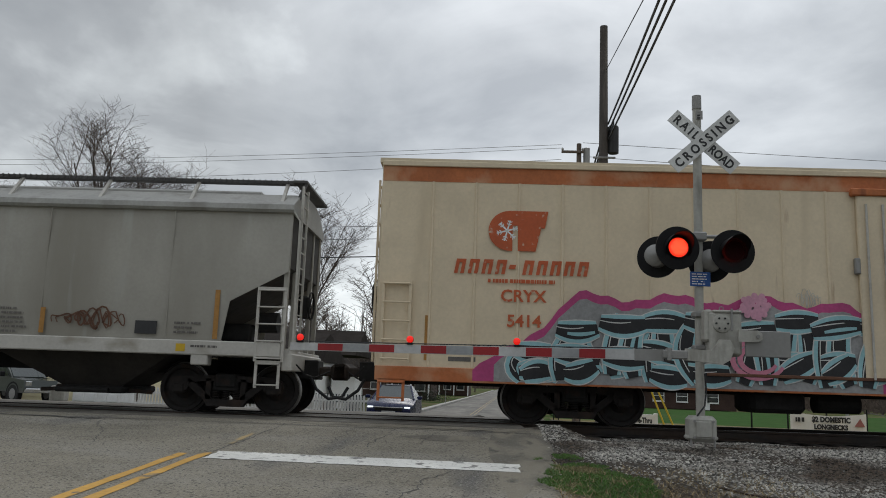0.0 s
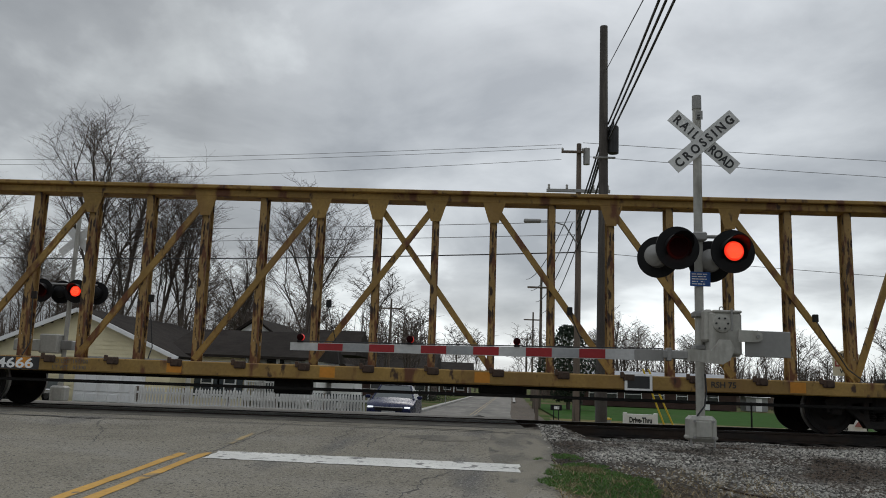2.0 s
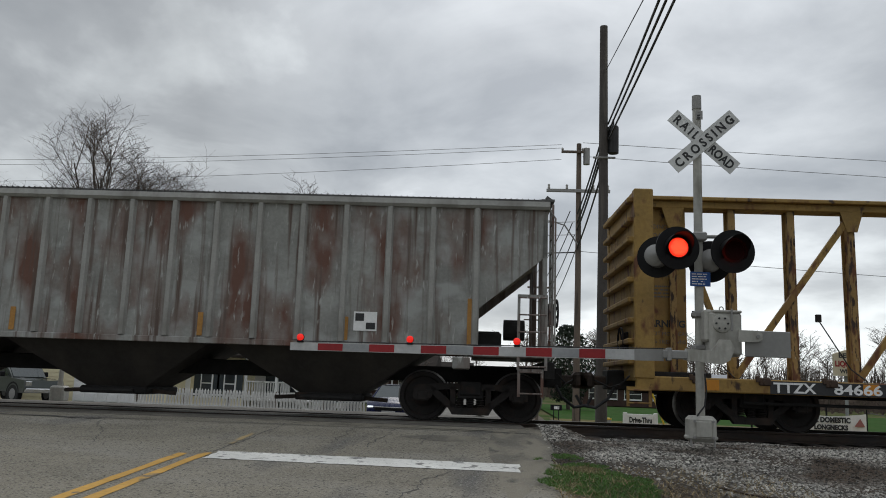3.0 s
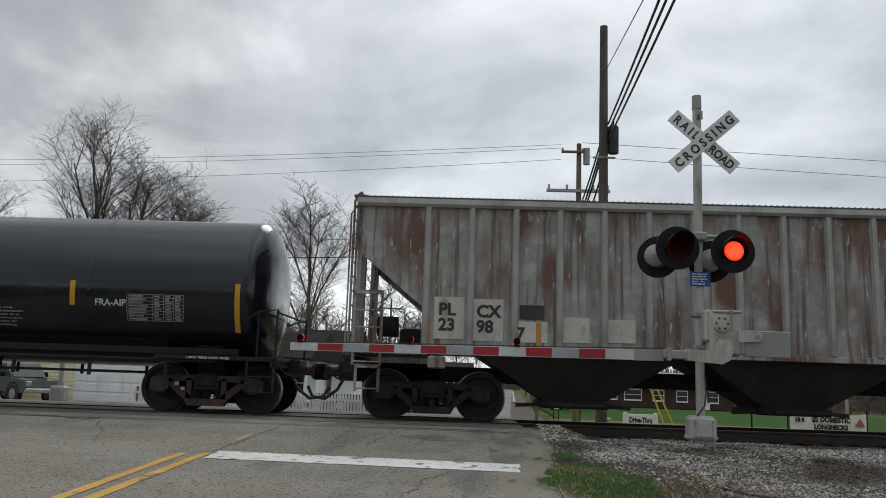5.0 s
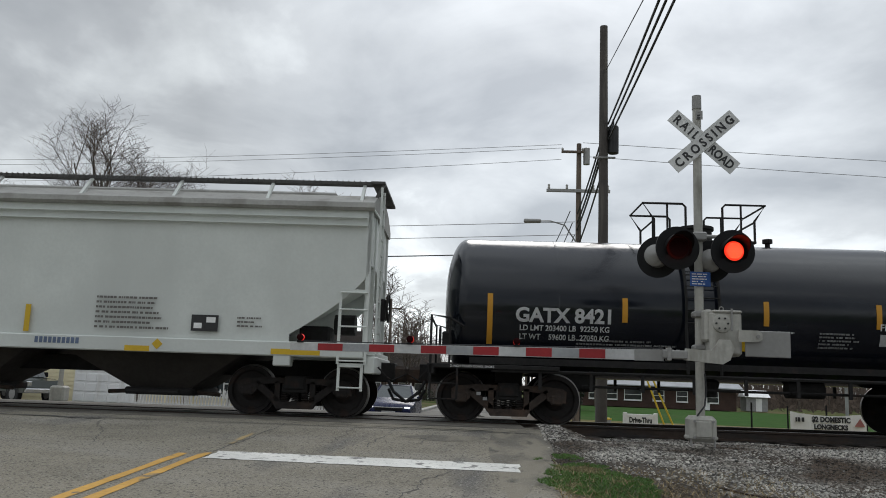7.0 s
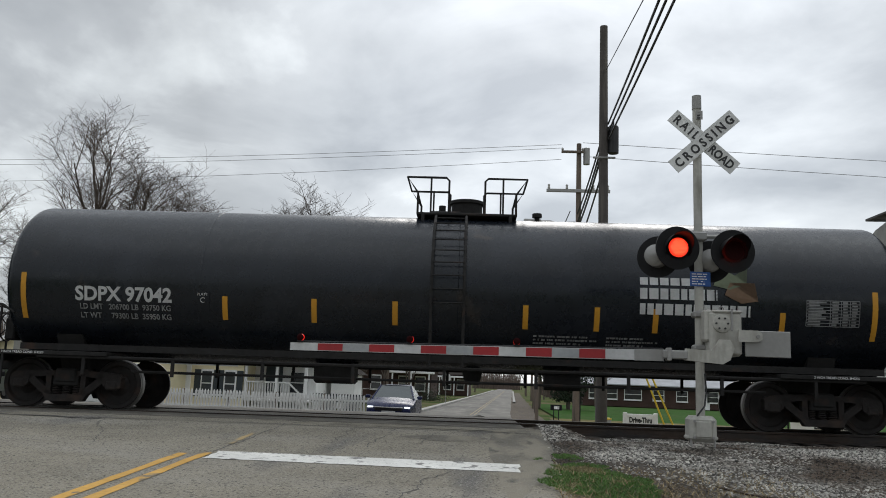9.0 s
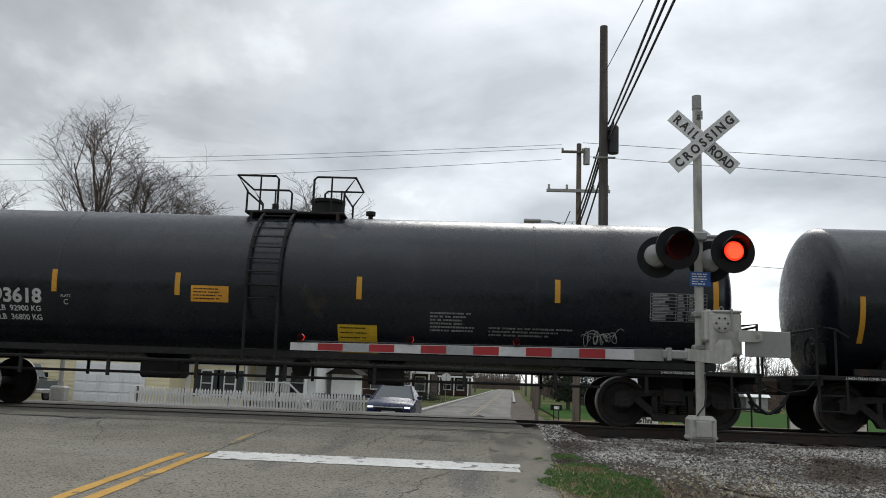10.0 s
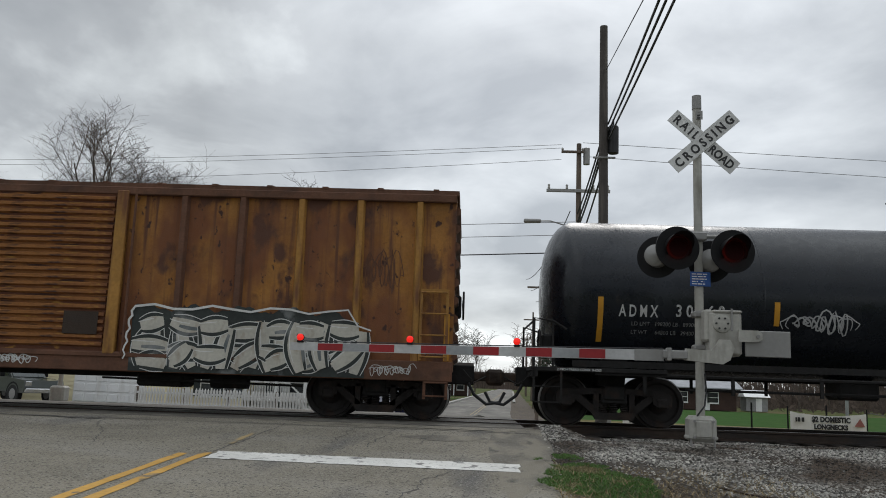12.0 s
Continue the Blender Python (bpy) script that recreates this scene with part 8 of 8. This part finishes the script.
num = thing("address_sign", "small black sign on two thin posts", "sign", at=pose(1.93, 14.0, gz(2, 14)))
part("board", Geo().cbox(0, 0.42, -0.02, 0.02, 0.76, 0.96, 0.01), M_black, num)
for x in (0.12, 0.3):
    part("post", Geo().cyl((x, 0.0, 0), (x, 0, 0.78), 0.018, 6), M_black, num)
bars(num, M_letter_white, 0.14, -0.022, 0.8, 0.24, 1, 0.11, 0.1, 3)
binn = thing("waste_bin", "grey waste bin with a yellow lid", "bin", at=pose(4.1, 15.0, gz(4, 15)))
part("body", Geo().lathe([(0, 0.16), (0.5, 0.18), (0.5, 0.0)], 14, "z"), M_spraygrey, binn)
part("lid", Geo().lathe([(0.5, 0.19), (0.56, 0.19), (0.58, 0.0)], 14, "z"), M_guy, binn)
M_ivory = surf("ivory_sign_face", (0.6, 0.52, 0.38), 0.6, vary=0.1)
pub = thing("shop_sign", "ivory shop sign with red and black words", "sign", at=pose(18.5, 30.0, 0))
part("board", Geo().prism([(0, 1.9), (0, 3.1), (0.7, 3.35), (1.4, 3.1), (1.4, 1.9)], -0.1, 0.1), M_ivory, pub)
part("post", Geo().cbox(0.62, 0.78, 0.1, 0.2, gz(18, 30), 3.1, 0.01), M_spraygrey, pub)
fitted(words("BEER", 0.34, M_letter_black, pub, (0.25, -0.105, 2.9), bold=0.015), 0.85)
fitted(words("LIQUOR", 0.42, M_red_refl, pub, (0.05, -0.105, 2.42), bold=0.02), 1.3)
fitted(words("WINE", 0.3, M_letter_black, pub, (0.3, -0.105, 2.05), bold=0.012), 0.8)
stop = thing("stop_sign", "small distant octagonal road sign seen from behind", "sign", at=pose(-3.9, 44.0, gz(-4, 44)))
part("post", Geo().cyl((0, 0, 0), (0, 0, 2.3), 0.03, 6), M_galv, stop)
part("plate", Geo().lathe([(-0.01, 0.0), (-0.01, 0.38), (0.01, 0.38), (0.01, 0.0)], 8, "y", (0, 0, 2.0)), M_signwhite, stop)
cfence = thing("wire_fence", "low grey chain-link fence posts beside the kerb", "fence")
for k in range(9):
    part("fence_post", Geo().cyl((-5.5 - k * 1.4, 33, gz(-6, 33)), (-5.5 - k * 1.4, 33, gz(-6, 33) + 1.1), 0.03, 6), M_galv, cfence)
part("fence_rail", Geo().cyl((-5.5, 33, gz(-6, 33) + 1.08), (-16.7, 33, gz(-6, 33) + 1.08), 0.02, 5), M_galv, cfence)
for x, y in ((8.7, 12.5), (3.6, 20), (11.2, 12.5)):
    solid("fence_stake", Geo().cyl((x, y, gz(x, y)), (x, y, gz(x, y) + 1.3), 0.03, 6), M_black, "thin dark metal stake in the grass", "stake", group="stakes in the grass")
bush = Geo()
rnd = random.Random(77)
for i in range(1500):
    p = Vector((rnd.gauss(0, 1), rnd.gauss(0, 0.5), abs(rnd.gauss(0, 0.6))))
    q = p + Vector((rnd.uniform(-0.1, 0.1), rnd.uniform(-0.1, 0.1), rnd.uniform(-0.08, 0.1)))
    r = p + Vector((rnd.uniform(-0.1, 0.1), rnd.uniform(-0.1, 0.1), rnd.uniform(-0.08, 0.1)))
    bush.add([p, q, r], [(0, 1, 2)])
ob = solid("hedge_bush", bush, M_cedar, "dark evergreen bush beside the street", "bush", at=pose(-6.0, 55, gz(-6, 55)))


# ---- bare trees ----
def grow(seed, height, spread, twig, levels=5, lean=0.0, low=0.25):
    """Trunk and limbs in one Geo, twigs in another."""
    rnd, wood, fine = random.Random(seed), Geo(), Geo()

    def limb(p, d, length, r, lv):
        n = 4 if lv < 2 else (3 if lv < 4 else 2)
        pts, q, dd = [p], Vector(p), Vector(d)
        for i in range(n):
            dd = (dd + Vector((rnd.uniform(-1, 1), rnd.uniform(-1, 1), rnd.uniform(-0.35, 0.8))) * (0.05 if lv == 0 else 0.15)).normalized()
            q = q + dd * length / n
            pts.append(q.copy())
        (wood if lv < 3 else fine).tube(pts, r, 6 if lv < 2 else (4 if lv < 3 else 3), r * (0.45 if lv < 4 else 0.3), caps=False)
        if lv >= levels:
            return
        k = {0: 7, 1: 6, 2: 5, 3: 4}.get(lv, 3) - (1 if levels == 4 and lv > 1 else 0)
        for j in range(k):
            u = (low if lv == 0 else 0.22) + (1 - (low if lv == 0 else 0.22)) * (j + rnd.random() * 0.7) / k
            i = min(int(u * n), n - 1)
            base = pts[i] + (pts[i + 1] - pts[i]) * (u * n - i)
            w = rnd.uniform(0, 6.28) if lv else 2.4 * j + rnd.uniform(-0.4, 0.4)
            side = Vector((math.cos(w), math.sin(w), 0))
            tilt = spread * rnd.uniform(0.6, 1.2) * (0.85, 1.1, 1.5, 1.7, 1.7)[lv]
            nd = (dd * (1 - tilt * 0.4) + side * tilt + Vector((0, 0, 0.36 if lv < 2 else 0.12))).normalized()
            limb(base, nd, length * rnd.uniform(0.5, 0.66) * (1.0 if lv else 1.05 - 0.55 * u), max(r * rnd.uniform(0.36, 0.5), twig), lv + 1)

    limb(Vector((0, 0, 0)), Vector((lean, 0, 1)), height * 0.8, height * 0.0135, 0)
    return wood, fine


TREES = []
for seed, h, sp, lv, lean, low in ((4, 18.0, 0.6, 5, 0.0, 0.36), (9, 15.0, 0.62, 5, 0.12, 0.28), (15, 13.5, 0.58, 5, -0.04, 0.34), (23, 9.0, 0.8, 5, 0.0, 0.2), (31, 12.0, 0.75, 4, 0.03, 0.25), (37, 9.5, 0.8, 4, -0.05, 0.2)):
    wood, fine = grow(seed, h, sp, (0.011 if h > 10 else 0.009) if lv == 5 else 0.024, lv, lean, low)
    TREES.append((wood.mesh("trunk", 60), fine.mesh("crown")))
    TREES[-1][0].materials.append(M_bark)
    TREES[-1][1].materials.append(M_twig)


TOPS = [max(v.co.z for v in fine.vertices) for wood, fine in TREES]


def tree(kind, x, y, scale, turn, label, top=None):
    """A copy of one of the grown trees; top gives the height of its crown over the datum."""
    if top is not None:
        scale = (top - gz(x, y) + 0.1) / TOPS[kind]
    t = thing("tree", label, "tree", "bare trees", at=pose(x, y, gz(x, y) - 0.1, 0, 0, turn) @ Matrix.Scale(scale, 4))
    part("trunk", TREES[kind][0], None, t)
    part("crown", TREES[kind][1], None, t, "fine bare twigs")
    return t


for kind, x, y, top, turn in ((0, -27.4, 36, 19.3, 20), (1, -26.0, 36, 16.6, 350), (1, -23.9, 37, 15.2, 20), (1, -22.4, 38, 14.0, 330), (1, -38.5, 40, 16.2, 190), (0, -42.0, 41, 17.0, 100), (1, -33.2, 38, 11.6, 150), (0, -20.2, 44, 11.5, 150), (2, -30.6, 34, 11.0, 130)):
    tree(kind, x, y, 1.0, turn, "tall bare winter tree behind the house", top)
tb = tree(2, -11.6, 31, 0.97, 150, "bare gnarled tree with a few brown leaf clumps", 12.7)
rnd = random.Random(41)
lv_ = Geo()
for k in range(26):
    c0 = Vector((rnd.uniform(-2.2, 2.4), rnd.uniform(-1.5, 1.5), rnd.uniform(5, 11.5)))
    for i in range(34):
        p = c0 + Vector((rnd.gauss(0, 0.16), rnd.gauss(0, 0.16), rnd.gauss(0, 0.13)))
        lv_.add([p, p + Vector((rnd.uniform(-0.08, 0.08), 0.02, rnd.uniform(-0.08, 0.08))), p + Vector((rnd.uniform(-0.08, 0.08), -0.02, rnd.uniform(-0.08, 0.08)))], [(0, 1, 2)])
tagged(part("leaf_clump", lv_, surf("dead_brown_leaves", (0.1, 0.06, 0.04), 0.9, island=0.3), tb), kind="stuff")
rnd = random.Random(52)
for k in range(26):
    x = -48 + k * 1.75 + rnd.uniform(-0.6, 0.6)
    if -7.5 < x < 4.5:
        continue
    tree(rnd.choice((4, 5, 4, 3)), x, rnd.uniform(48, 70), rnd.uniform(0.75, 1.05) if x < -12 else rnd.uniform(0.5, 0.65), rnd.uniform(0, 360), "bare tree in the far row")
for k in range(52):
    x = 9 + k * 2.0 + rnd.uniform(-1.2, 1.2)
    tree(rnd.choice((4, 5)), x, rnd.uniform(82, 110), rnd.uniform(0.6, 1.0), rnd.uniform(0, 360), "bare tree in the distant row")
for x, y, s in ((-7.6, 52, 0.85), (-9.5, 75, 1.0), (-6.8, 110, 1.1), (8.0, 120, 1.1), (6.2, 95, 0.8), (-4.8, 150, 1.3), (5.5, 150, 1.4), (9, 60, 0.75)):
    tree(5, x, y, s, x * 40, "small bare tree beside the street")
# far woods as one band of stems and twigs
woods = Geo()
rnd = random.Random(63)
for k in range(9000):
    x = rnd.uniform(-130, 170)
    y = rnd.uniform(95, 150) if x > 2 or x < -60 else rnd.uniform(70, 130)
    if -9 < x < 8:
        y = rnd.uniform(260, 330)
    z, h = gz(x, y), rnd.uniform(1.5, 8.0) * (1.5 if x < -8 else 1.0)
    if -9 < x < 8:
        h = rnd.uniform(2, 9)
    w = rnd.uniform(0.06, 0.2)
    tip = Vector((x + rnd.uniform(-1.5, 1.5), y, z + h))
    woods.add([(x - w, y, z), (x + w, y, z), tip], [(0, 1, 2)])
    for i in range(3):
        b0 = Vector((x, y, z)).lerp(tip, rnd.uniform(0.3, 0.9))
        e = b0 + Vector((rnd.uniform(-1.4, 1.4), 0, rnd.uniform(0.3, 1.6)))
        woods.add([b0 - Vector((w * 0.4, 0, 0)), b0 + Vector((w * 0.4, 0, 0)), e], [(0, 1, 2)])
tagged(solid("far_woods", woods, M_twig, "distant grey-brown winter woods", "woods"), kind="stuff")
under = Geo()
for k in range(9000):
    x = rnd.uniform(-150, 190)
    y = rnd.uniform(76, 92) if not -9 < x < 8 else rnd.uniform(330, 350)
    z = gz(x, y) + rnd.random() ** 1.6 * (3.2 if not -9 < x < 8 else 7)
    d = 0.7
    under.add([(x, y, z), (x + rnd.uniform(-d, d), y, z + rnd.uniform(-d, d)), (x + rnd.uniform(-d, d), y, z + rnd.uniform(0, d))], [(0, 1, 2)])
tagged(solid("undergrowth", under, M_twig, "tangled brown undergrowth under the far trees", "undergrowth"), kind="stuff")
# evergreen
cedar = thing("evergreen_tree", "dark dense evergreen tree beside the street", "tree", at=pose(5.3, 46, gz(5, 46)))
part("trunk", Geo().tube([(0, 0, 0), (0.05, 0, 3), (0, 0, 6)], 0.16, 8, 0.03), M_bark, cedar)
cr = Geo()
for i in range(5200):
    z = rnd.uniform(0.6, 6.3)
    rr = (2.6 * (1 - abs(z - 3.2) / 3.6) + 0.25) * math.sqrt(rnd.random()) * (1 + 0.25 * noise.noise(Vector((z * 0.9, 1, 4))))
    w = rnd.uniform(0, 6.28)
    rr *= 1 + 0.3 * noise.noise(Vector((math.cos(w) * 1.5, math.sin(w) * 1.5, z)))
    p = Vector((rr * math.cos(w), rr * math.sin(w), z))
    d = 0.2
    cr.add([p, p + Vector((rnd.uniform(-d, d), rnd.uniform(-d, d), rnd.uniform(-d, d))), p + Vector((rnd.uniform(-d, d), rnd.uniform(-d, d), rnd.uniform(0, d)))], [(0, 1, 2)])
part("crown", cr, M_cedar, cedar, "dense dark needles")


# ---- all that moves ----
def motions():
    """The train rolls through at an even speed, its wheels turning; the signal lenses turn over to flash."""
    for car, x0 in CARS:
        walk(car, [(k * 0.5, TRACK @ pose(x0 + SPEED * k * 0.5, 0, 0)) for k in range(25)])
    for w, s in WHEELS:
        walk(w, [(k / 30, Matrix.Translation((s, 0, WR)) @ Matrix.Rotation(SPEED * k / 30 / WR, 4, "Y")) for k in range(361)])
    for lens, home, spans in FLIPS:
        turn = lambda deg: home @ Matrix.Rotation(radians(deg), 4, "Z")
        rows = [(0.0, turn(0 if any(a <= 0 <= b for a, b in spans) else 180))]
        for t, on in sorted([(a, True) for a, b in spans if 0 < a < 12] + [(b, False) for a, b in spans if 0 < b < 12]):
            p, q = (180, 0) if on else (0, 180)
            t = round(t * 30) / 30
            rows += [(t + (k - 1) / 30, turn(p + (q - p) * k / 3)) for k in range(4)]
        rows.append((12.0, turn(0 if any(a <= 12 <= b for a, b in spans) else 180)))
        walk(lens, rows)


motions()
